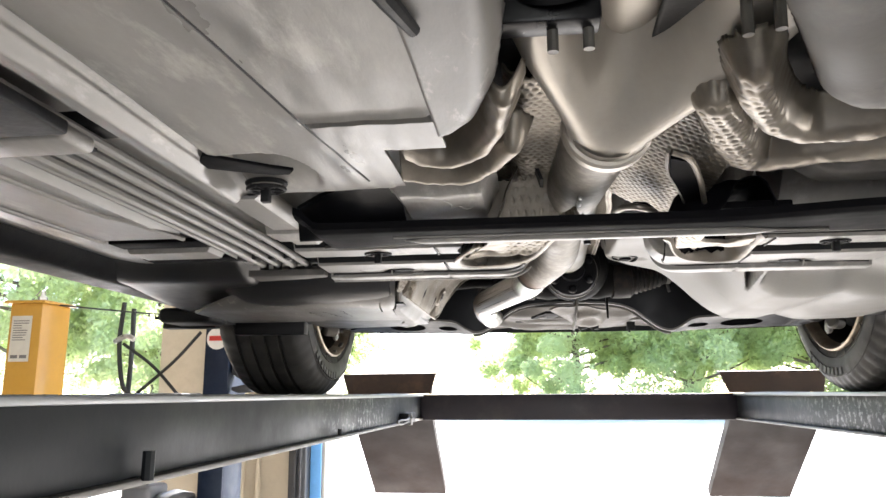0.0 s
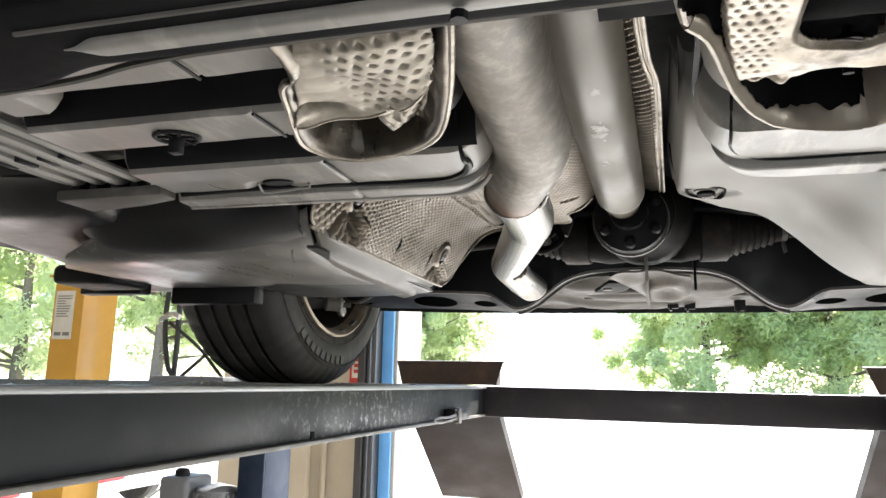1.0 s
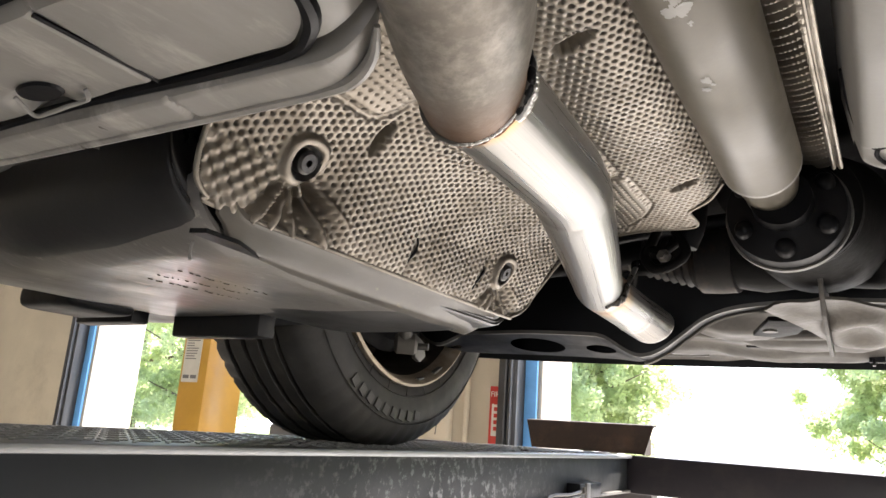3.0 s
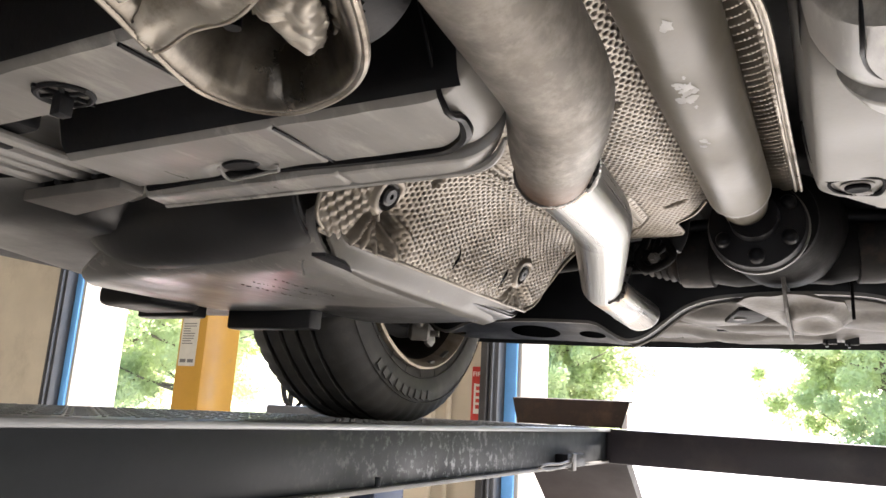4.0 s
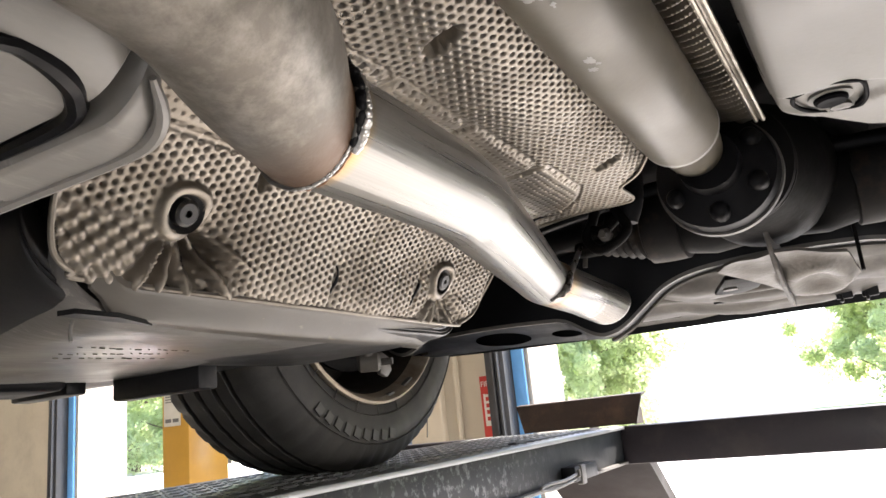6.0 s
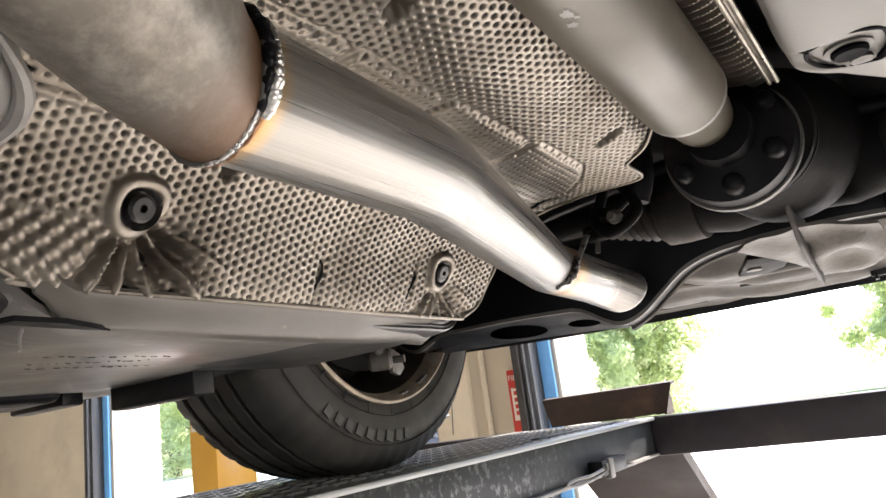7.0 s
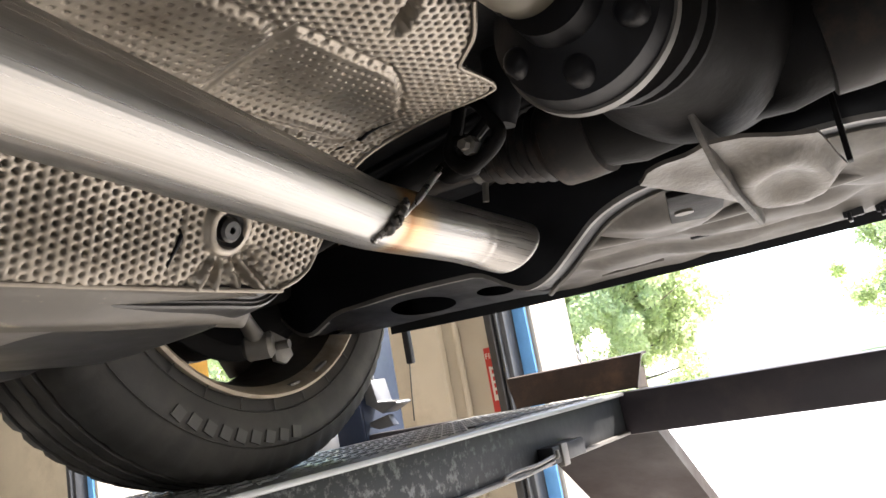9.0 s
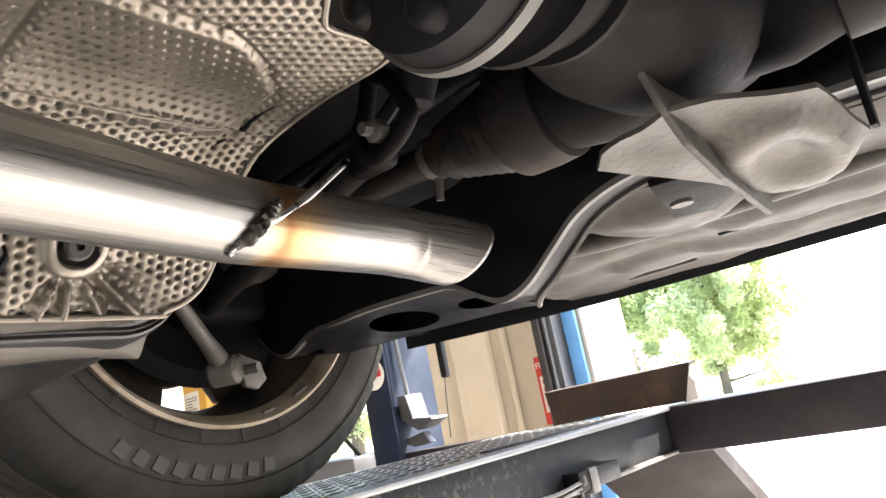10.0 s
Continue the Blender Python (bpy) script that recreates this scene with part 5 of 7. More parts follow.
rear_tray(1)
clip(TX + 0.312, 0.985, 1.808, 0.018)


# ---- brake and fuel lines ----
for i, (x, z, r) in enumerate(((-0.322, 1.812, 0.005), (-0.344, 1.811, 0.006), (-0.370, 1.812, 0.005), (-0.396, 1.813, 0.0065), (-0.416, 1.815, 0.004))):
    part("brake_line", tube([(x, -1.6, z + 0.01), (x, -0.4, z + 0.003), (x - 0.002, 0.4, z), (x, 0.9, z), (x - 0.004, 1.09, z), (x - 0.02, 1.16, z + 0.012), (x - 0.02, 1.3, z + 0.05)], r, 10, 4), "tank_grey", car, "grey coated metal line")
for y in (0.50, 1.02, 1.115):
    bm = rbox((-0.43, y, 1.818), (-0.305, y + 0.03, 1.835), 0.004)
    for x in (-0.333, -0.357, -0.383, -0.406):
        rbox((x - 0.004, y + 0.004, 1.806), (x + 0.004, y + 0.026, 1.82), 0.001, bm=bm)
    part("line_holder", bm, "black_plastic", car, "black line holder")
clamp = part("line_cover", rbox((-0.45, 0.12, 1.797), (-0.312, 0.462, 1.809), 0.003), "black_plastic", car, "black plastic cover over the lines")
part("cover_end", rbox((-0.446, 0.463, 1.797), (-0.318, 0.508, 1.812), 0.006, 3), "tray", clamp, "grey end of the cover")
part("end_bracket", prism([(-0.43, 1.12), (-0.30, 1.12), (-0.30, 1.145), (-0.345, 1.16), (-0.43, 1.175)], 1.795, 1.806, "z", 0.002), "plate_dust", car, "dull end bracket of the lines")


# ---- floor reinforcements outboard of the lines ----
def stiffener(x0, x1, y0, y1, z, label, ey=0.03):
    def f(u, v):
        e = min(u, 1 - u) * (x1 - x0), min(v, 1 - v) * (y1 - y0)
        return (x0 + (x1 - x0) * u, y0 + (y1 - y0) * v, z + 0.03 * (1 - ease(e[0] / 0.018)) + 0.03 * (1 - ease(e[1] / ey)))
    return part("stiffener", slab(f, 40, 60, 0.004), "tray", car, label)


st1 = stiffener(-0.605, -0.425, -1.2, 0.925, 1.811, "grey pressed floor stiffener with a black strip for the shade in the slot behind it", 0.012)
# Black strip fills the gap in place of its shade.
part("slot_shade", rbox((-0.565, 0.930, 1.8155), (-0.425, 0.972, 1.822), 0.002), "bar", st1, "black strip for the shade in the slot")
part("swage", tube([(-0.475, -0.6, 1.8105), (-0.470, 0.60, 1.8105), (-0.452, 0.78, 1.811), (-0.436, 0.90, 1.813)], 0.0035, 8, 4), "tray", st1)
part("swage", tube([(-0.560, -0.6, 1.8105), (-0.556, 0.60, 1.8105), (-0.552, 0.90, 1.812)], 0.0035, 8, 4), "tray", st1)
st2 = stiffener(-0.580, -0.425, 0.977, 1.047, 1.811, "small grey floor stiffener between two dark slots", 0.010)
# Second gap gets its shade from a black strip as well.
part("slot_shade", rbox((-0.580, 1.051, 1.8155), (-0.425, 1.090, 1.822), 0.002), "bar", st2, "black strip for the shade in the slot")
stiffener(0.735, 0.905, -1.2, 1.10, 1.812, "grey pressed floor stiffener")


def outer_floor(s):
    def f(u, v):
        d = 0.45 + 0.37 * u
        y = -1.6 + 2.95 * v
        return (CX + s * d, y, 1.838 + 0.01 * math.sin(d * 40) - 0.018 * ease((u - 0.75) / 0.25))
    part("outer_floor", slab(f, 30, 60, 0.006), "tray", car, "grey coated outer floor panel")


outer_floor(-1)
outer_floor(1)


def side_cover(s):
    """The smooth cover between the sill and the tank, running down to the deflector."""
    def f(u, v):
        d = 0.58 + 0.36 * u
        y = 1.16 + 0.52 * v - 0.10 * u * (1 - v) + 0.10 * (u - 0.3) * v
        z = 1.80 + 0.03 * (1 - ease(v / 0.15)) - 0.025 * ease((v - 0.1) / 0.6) + 0.03 * ease((u - 0.7) / 0.3) + 0.035 * (1 - ease(u / 0.12))
        return (CX + s * d, y, z)
    part("side_cover", slab(f, 30, 40, 0.006), "tank", car, "dark plastic side cover ahead of the wheel")
    x = CX + s * 0.73
    part("deflector", rbox((x - 0.085, 1.630, 1.742), (x + 0.085, 1.662, 1.778), 0.004), "black_plastic", car, "black rubber air deflector")
    part("deflector_plate", prism([(CX + s * 0.60, 1.60), (CX + s * 0.62, 1.735), (CX + s * 0.72, 1.75), (CX + s * 0.98, 1.70), (CX + s * 0.98, 1.56)], 1.775, 1.781, "z", 0.002), "black_plastic", car)
    part("jack_pad", rbox((CX + s * 0.86 - 0.06, 1.46, 1.757), (CX + s * 0.86 + 0.06, 1.56, 1.79), 0.012, 3), "black_plastic", car, "black jacking pad")
    part("deflector_strip", rbox((CX + s * 0.90 - 0.07, 1.58, 1.755), (CX + s * 0.90 + 0.06, 1.61, 1.776), 0.004), "black_plastic", car)


side_cover(-1)
side_cover(1)


# ---- saddle fuel tank ----
TANK_END = [(0.03, 1.67), (0.06, 1.722), (0.09, 1.745), (0.127, 1.80), (0.16, 1.82), (0.25, 1.83)]


def tank_side(s, mat, label):
    prof = [(0.045, 1.975), (0.055, 1.925), (0.07, 1.907), (0.14, 1.903), (0.19, 1.893), (0.235, 1.86), (0.285, 1.812), (0.325, 1.785), (0.37, 1.775), (0.60, 1.772), (0.68, 1.79), (0.72, 1.85), (0.73, 1.95)]
    if s < 0:
        prof = [(0.392, 1.97), (0.384, 1.87), (0.372, 1.805), (0.374, 1.784), (0.395, 1.773), (0.60, 1.768), (0.68, 1.785), (0.72, 1.84), (0.73, 1.95)]
    ln = [0]
    for (a, b), (c, d) in zip(prof, prof[1:]):
        ln.append(ln[-1] + math.hypot(c - a, d - b))
    ps = spline([(a, b, 0) for a, b in prof], 6)

    def f(u, v):
        k = u * (len(ps) - 1)
        i = min(int(k), len(ps) - 2)
        p = ps[i].lerp(ps[i + 1], k - i)
        d, z = p.x, p.y
        y1 = lerp(TANK_END, d) if s > 0 else 1.66 + 0.17 * ease((d - 0.22) / 0.10)
        y0 = 1.30 - 0.13 * ease((d - 0.16) / 0.05) if s > 0 else 1.24
        y = y0 + (y1 - y0) * v
        e = min(y - y0, y1 - y)
        rise = 0.06 * (1 - math.sqrt(max(0, 1 - (1 - min(1, e / 0.06)) ** 2)))
        z += rise * (1 if z < 1.93 else 0.3)
        if s > 0:
            x = CX + d
            left, right = 0.395 + (y - 1.23) * 0.264, 0.434 + (y - 1.23) * 0.103
            z += 0.075 * ease((x - left) / 0.005) * ease((right - x) / 0.005) * ease((1.475 - y) / 0.01)   # sharp recess
            z += 0.040 * ease((1.40 - y) / 0.12) * ease((x - right - 0.004) / 0.012)
            z += 0.014 * math.exp(-((x - 0.408) / 0.032) ** 2 - ((y - 1.52) / 0.075) ** 2)                # soft hollow
            z += 0.012 * math.exp(-((d - 0.45) / 0.03) ** 2)
            r = math.hypot((d - 0.10) / 0.045, (y - 1.654) / 0.026)
            z += 0.005 * ease((1.15 - r) / 0.3)
        return (CX + s * d, y, z + 0.001 * noise.noise(Vector((d * 12, y * 12, s))))
    return part("fuel_tank", slab(f, 190, 150, 0.004), mat, car, label)


tl = tank_side(-1, "tank", "plastic fuel tank, front wall's shade in its dark colour, dusty lower edge")
tr = tank_side(1, "tank_grey", "smooth grey plastic fuel tank cover")
bm = lathe([(0, 0.017), (0.004, 0.018), (0.006, 0.012), (0.0, 0.009), (-0.002, 0.0)], 28, pose(CX + 0.099, 1.657, 1.911, 0, 90, 0))
part("plug", bm, "tank_grey", tr, "round grey plug in a recess")
part("plug_core", lathe([(0, 0.0), (0.0, 0.0135), (0.004, 0.0135), (0.006, 0.0115), (0.005, 0.0)], 24, pose(CX + 0.099, 1.655, 1.9075, 0, 90, 0)), "bar", tr, "dark centre of the plug")
part("plug_button", lathe([(0.0, 0.0), (0.0, 0.009), (0.003, 0.0085), (0.004, 0.0)], 20, pose(CX + 0.106, 1.681, 1.9075, 0, 90, 0)), "cast", tr, "small pale button beside the plug")
GROOVE = [(0.2005, 1.57), (0.204, 1.605), (0.212, 1.628), (0.222, 1.632), (0.236, 1.624), (0.251, 1.618), (0.266, 1.619), (0.276, 1.632), (0.278, 1.664), (0.273, 1.682), (0.263, 1.689), (0.244, 1.684), (0.230, 1.672), (0.223, 1.651), (0.224, 1.635)]
# Half-sunk black tube gives the moulded groove its shade.
part("seam_groove", tube([(x, y, lerp([(0.045, 1.972), (0.055, 1.924), (0.07, 1.9065), (0.14, 1.9025)], x - CX) + 0.0015) for x, y in GROOVE], [0.0022] * 6 + [0.0035] + [0.0022] * 2 + [0.004] + [0.002] * 5, 8, 4), "bar", tr, "dark tube for the shade in the moulded groove round the plug")
part("foil_strip", slab(lambda u, v: (0.355 + 0.11 * u, 1.02 + 0.16 * v, 1.822 + 0.02 * u + 0.004 * math.sin(v * 40)), 12, 30, 0.003), "foil_bright", tr, "bright foil strip on the tank")
# tank guard under the tank
GUARD_EDGE = [(1.255, -0.180), (1.31, -0.190), (1.40, -0.212), (1.50, -0.224), (1.62, -0.228), (1.81, -0.280)]


def guard(u, v):
    y = 1.262 + 0.548 * v
    inner = lerp(GUARD_EDGE, y) - 0.028 + 0.004 * ease((y - 1.5) / 0.02)
    outer = lerp([(1.26, -0.46), (1.275, -0.53), (1.30, -0.585), (1.35, -0.63), (1.66, -0.66), (1.72, -0.56), (1.81, -0.50)], y)
    x = outer + (inner - outer) * u
    e = 1 - min(1, (y - 1.2615) / 0.07)
    z = lerp([(1.23, 1.764), (1.30, 1.762), (1.6, 1.768), (1.81, 1.788)], y) + 0.045 * (1 - math.sqrt(max(0, 1 - e * e))) + 0.004 * ease((u - 0.97) / 0.03)
    return (x, y, z + 0.0012 * noise.noise(Vector((x * 16, y * 10, 0))))


def guard_at(x, y):
    """Height of the guard over a plan point."""
    v = (y - 1.262) / 0.548
    a, b = guard(0, v)[0], guard(1, v)[0]
    return guard((x - a) / (b - a), v)[2]


MARK_ROWS = ((-0.334, 1.362, -0.341, 1.488), (-0.375, 1.369, -0.368, 1.481), (-0.404, 1.383, -0.404, 1.513))


def guard_strip(u, v):
    """Rounded dusty band of the tank between the heat shield and the guard."""
    y = 1.285 + 0.53 * v
    a = lerp(GUARD_EDGE, y) - 0.024
    b = lerp([(1.285, -0.202), (1.33, -0.206), (1.5, -0.207), (1.74, -0.208), (1.79, -0.222), (1.815, -0.26)], y)
    x = a + (b - a) * u
    return (x, y, 1.7645 + 0.022 * ease((u - 0.45) / 0.55) + 0.010 * ease((y - 1.6) / 0.2) * (1 - u) + 0.02 * ease((1.31 - y) / 0.025))


part("tank_guard", slab(guard, 40, 60, 0.005), "guard", tl, "dusty plastic guard under the tank, light from below in its colour")
own = bmesh.new()
rng = random.Random(41)
for row, (x0, y0, x1, y1) in enumerate(MARK_ROWS):
    t = 0.0
    while t < 0.97:
        w = rng.uniform(0.015, 0.055)
        x, y = x0 + (x1 - x0) * t, y0 + (y1 - y0) * t
        q, r = x0 + (x1 - x0) * (t + w), y0 + (y1 - y0) * (t + w)
        z = min(guard_at(x, y), guard_at(q, r)) - 0.0004
        jog = rng.uniform(-0.004, 0.004)
        tube([(x + jog, y, z), (q + jog * 0.4, r, z)], rng.uniform(0.0003, 0.0007), 5, 1, smooth=False, bm=own)
        t += w + rng.uniform(0.012, 0.06)
tagged(part("moulded_marks", own, "strip", tl, "rows of worn plain marks"), kind="stuff")
part("tank_strip", slab(guard_strip, 16, 60, 0.005), "strip", tl, "rounded dusty lower band of the tank")
# Thin black wedge stands in for the shaded gap here.
part("slit_shade", prism([(-0.207, 1.262), (-0.194, 1.266), (-0.196, 1.30), (-0.216, 1.342), (-0.212, 1.30)], 1.7630, 1.7665, "z"), "black", tl, "black wedge for the shade in the slit beside the guard")
part("bristle", tube([(-0.245, 1.30, 1.775), (-0.243, 1.295, 1.762), (-0.238, 1.292, 1.752)], 0.0012, 6), "tank_grey", tl)


# ---- embossed heat shield over the exhaust ----
SHIELD = [(-0.226, 1.786), (-0.212, 1.787), (-0.203, 1.797), (-0.192, 1.82), (-0.178, 1.848), (-0.160, 1.872), (-0.135, 1.892), (-0.10, 1.905), (-0.055, 1.910), (0.0, 1.911), (0.035, 1.915), (0.062, 1.922), (0.085, 1.938), (0.105, 1.965)]
SH = spline([(a, b, 0) for a, b in SHIELD], 12)
SL = [0.0]
for _p, _q in zip(SH, SH[1:]):
    SL.append(SL[-1] + (_q - _p).length)
STUDS = ((0.079, 1.343), (0.070, 1.727))


def on_shield(w):
    """Point and normal (towards the camera side) of the shield's section at arc length w."""
    for i in range(len(SL) - 1):
        if w <= SL[i + 1] or i == len(SL) - 2:
            t = (w - SL[i]) / (SL[i + 1] - SL[i])
            p = SH[i].lerp(SH[i + 1], t)
            d = (SH[i + 1] - SH[i]).normalized()
            return p, Vector((d.y, -d.x, 0))


CREASES = ((0.063, 1.537, 0.026, 1.538, -0.006), (0.078, 1.682, 0.030, 1.677, -0.006), (0.160, 1.806, 0.226, 1.824, -0.006))
DENTS = ((0.320, 1.372, 0.018, -20), (0.326, 1.702, 0.018, -27), (0.129, 1.403, 0.017, -8))      # deep oval dents
TONGUES = ((0.142, 0.270, 0.70, 1.386), (0.175, 0.270, 1.394, 1.500), (0.185, 0.272, 1.506, 1.640), (0.178, 0.277, 1.648, 1.806))


def tongue(w, y):
    """How far inside one of the flat, finely dotted steps of the roof (m; below 0 outside)."""
    best = -1.0
    for w0, w1, y0, y1 in TONGUES:
        y1 = y1 - 1.1 * max(0, w - 0.235) if y1 > 1.7 else y1
        r = 0.020
        dx, dy = max(w0 + r - w, w - w1 + r, 0), max(y - y1 + r, 0)
        d = min(r - math.hypot(dx, dy), y - y0) if (dx or dy) else min(w - w0, w1 - w, y1 - y, y - y0)
        best = max(best, d)
    return best


def shield_relief(w, y):
    """Height of the embossing at arc length w and place y."""
    inner = tongue(w, y)
    flat = ease(inner / 0.004)
    p = 0.0078
    a = (w / p) * math.pi
    b = (y / p) * math.pi
    big = math.sin(a) * math.sin(b)
    soft = ease((0.085 - w) / 0.03) * ease((1.36 - y) / 0.05)           # rounded bumps in the front corner, sharp pits elsewhere
    h = (0.0027 * big * soft - 0.0052 * pits(w, y, 0.0077, 0.30) * (1 - soft)) * (1 - flat)
    if flat > 0:
        q = 0.0082
        cx, cy = (w / q) % 1 - 0.5, ((y / q) + 0.5 * (int(w / q) % 2)) % 1 - 0.5
        h += flat * (0.0015 - 0.0032 * max(0, 1 - (cx * cx + cy * cy) / 0.036))
    if -0.008 < inner < 0.0:
        k = math.sin(math.pi * -inner / 0.008)
        h = h * (1 - k) - 0.0020 * k                                 # pressed line round each step
    # wrinkles that run out from the studs
    for sw, sy in STUDS:
        dw, dy = w - sw, y - sy
        r = math.hypot(dw, dy)
        amp = 0.0034 if sy < 1.5 else 0.0022
        if r < 0.12 * (1 if sy < 1.5 else 0.8):
            ang = math.atan2(dy, -dw)
            if -0.75 < ang < 1.4:
                k = ease((r - 0.020) / 0.015) * ease((0.108 - r) / 0.05) * ease((ang + 0.75) / 0.35) * ease((1.4 - ang) / 0.5)
                h = h * (1 - 0.55 * k) + 2.3 * amp * k * (1 - 2.2 * abs(math.sin(ang * 8 + 1.2 * noise.noise(Vector((ang * 2, sy, 0))))))
            sq = (dw ** 4 + dy ** 4) ** 0.25
            r = 0.55 * r + 0.45 * sq * 1.08
            pad = ease((0.030 - r) / 0.008)
            h = h * (1 - pad) + pad * 0.0055 * ease((0.026 - r) / 0.005)
            h -= 0.009 * ease((0.0165 - r) / 0.003)
        dent = math.exp(-(((dw + 0.028) / 0.022) ** 2 + ((dy - 0.028) / 0.022) ** 2))
        h -= (0.025 if sy < 1.5 else 0.013) * dent
    # pressed creases and dark slots
    for w0, y0, w1, y1, dep in CREASES:
        dx, dy = w1 - w0, y1 - y0
        t = min(1, max(0, ((w - w0) * dx + (y - y0) * dy) / (dx * dx + dy * dy)))
        r = math.hypot(w - w0 - t * dx, y - y0 - t * dy)
        h += 0.35 * dep * math.exp(-(r / 0.004) ** 2)
    for cw, cy, half, turn in DENTS:
        c, q = math.cos(radians(turn)), math.sin(radians(turn))
        a, b = (w - cw) * c + (y - cy) * q, -(w - cw) * q + (y - cy) * c
        h -= 0.020 * ease(1.25 - math.hypot(a / half, b / 0.0075))
    # long swage lines
    h += 0.0022 * math.exp(-((w - 0.163 - 0.06 * (y - 1.45)) / 0.0035) ** 2) * ease((y - 1.40) / 0.05)
    h += 0.0015 * math.exp(-((w - 0.150 - 0.06 * (y - 1.45)) / 0.003) ** 2) * ease((y - 1.40) / 0.05)
    h += 0.0035 * noise.noise(Vector((w * 18, y * 14, 2)))
    return h


def heat_shield():
    """Left wall and roof of the tunnel in one embossed sheet with rounded corners and a rolled edge."""
    y0, y1 = 0.80, 1.865
    step = 0.00142
    nw, ny = int(SL[-1] / step), int((y1 - y0) / step)
    sec = [on_shield(SL[-1] * i / nw) for i in range(nw + 1)]
    vs, idx = [], {}

    def inside(w, y):
        front = 1.243 + (0.08 - math.sqrt(max(0, 0.08 ** 2 - max(0, 0.08 - w) ** 2)) if w < 0.08 else 0)
        if w < 0.150 and y < front:
            return False
        if w < 0.20 and y < 1.243 - 0.44 * ease((w - 0.150) / 0.05):
            return False
        if w < 0.018:
            return False
        if w < 0.072:
            end = 1.786 + 0.052 * math.sqrt(max(0, 1 - ((0.072 - w) / 0.054) ** 2))
        else:
            end = lerp([(0.072, 1.838), (0.23, 1.845), (0.30, 1.849), (0.3135, 1.842), (0.315, 1.786), (0.342, 1.766), (0.363, 1.741), (0.41, 1.70)], w)
        return y <= end
    for i in range(nw + 1):
        w = SL[-1] * i / nw
        p, n = sec[i]
        for j in range(ny + 1):
            y = y0 + step * j
            if inside(w, y):
                q = p + n * shield_relief(w, y)
                idx[i, j] = len(vs)
                vs.append((q.x, y, q.y))
    fs = [(idx[i, j], idx[i, j + 1], idx[i + 1, j + 1], idx[i + 1, j]) for (i, j) in idx if (i + 1, j) in idx and (i, j + 1) in idx and (i + 1, j + 1) in idx]
    base = Vector(car.location)
    me = bpy.data.meshes.new("heat_shield")
    me.from_pydata([tuple(Vector(v) - base) for v in vs], [], fs)
    me.polygons.foreach_set("use_smooth", [True] * len(me.polygons))
    me.materials.append(M["foil"])
    ob = new("heat_shield", me)
    ob.parent = car
    sol = ob.modifiers.new("thickness", "SOLIDIFY")
    sol.thickness, sol.offset = 0.0012, 0.0
    ob["label"] = "dimpled aluminium heat shield, dusty and creased"
    rim = [(0.15, 1.243), (0.10, 1.243), (0.07, 1.244), (0.045, 1.249), (0.032, 1.256), (0.024, 1.270), (0.019, 1.29), (0.0185, 1.5), (0.0185, 1.77), (0.023, 1.800), (0.040, 1.825), (0.072, 1.838), (0.15, 1.841), (0.23, 1.845), (0.298, 1.849), (0.312, 1.843), (0.313, 1.815), (0.312, 1.792), (0.318, 1.783), (0.342, 1.766), (0.363, 1.741)]
    pts = []
    for w, y in rim:
        p, n = on_shield(w)
        pts.append((p.x + n.x * 0.001, y, p.y + n.y * 0.001))
    part("rolled_edge", tube(pts, 0.0022, 8, 6), "foil", ob)
    # Black tubes laid on the pressed creases carry their shade.
    for w0, y0, w1, y1, dep in CREASES:
        line = []
        for k in range(9):
            t = k / 8
            w, y = w0 + (w1 - w0) * t, y0 + (y1 - y0) * t + 0.003 * math.sin(t * 5)
            p, n = on_shield(w)
            q = p + n * (shield_relief(w, y) + 0.0006)
            line.append((q.x, y, q.y))
        wide = 0.0019
        part("crease", tube(line, [0.0006] + [wide * 0.6] * 2 + [wide] * 3 + [wide * 0.6] * 2 + [0.0006], 8, 2), "black", ob)
    for sw, sy in STUDS:
        p, n = on_shield(sw)
        at = Vector((p.x, sy, p.y))
        nn = Vector((n.x, 0, n.y))
        m = towards(at - nn * 0.006, at + nn)
        s = part("stud", lathe([(0, 0.0105), (0.010, 0.0105), (0.012, 0.008), (0.012, 0.003), (0.006, 0.0028), (0.006, 0.0)], 24, m), "tank", ob, "dark grey push stud")
        part("stud_seat", lathe([(0.004, 0.0112), (0.0075, 0.0150), (0.009, 0.0165), (0.006, 0.0175), (0.001, 0.016)], 28, m, closed=True), "tank", s)
    return ob


shield = heat_shield()


# narrow shield between drive shaft and tank
def fin_shield(u, v):
    y = 0.95 + 0.80 * u
    x = lerp([(0.95, 0.160), (1.2, 0.168), (1.30, 0.178), (1.5, 0.181), (1.75, 0.185)], y) + 0.002 - 0.050 * v
    z = 1.937 + 0.004 * math.sin(u * 9) + 0.014 * v * v
    rib = math.sin((y + 0.020 * (1 - v) ** 2) * 2 * math.pi / 0.0125)
    return (x, y, z + 0.0034 * rib * ease(v / 0.10))


fs_part = part("fin_shield", slab(fin_shield, 700, 14, 0.0012), "foil", car, "ribbed aluminium shield beside the drive shaft")
for off, r in ((0.000, 0.0022), (0.0065, 0.0026)):
    part("fin_edge", tube([(0.160 + off, 0.95, 1.937), (0.168 + off, 1.2, 1.936), (0.178 + off, 1.30, 1.936), (0.181 + off, 1.5, 1.936), (0.185 + off, 1.75, 1.936)], r, 8), "foil_bright", fs_part)
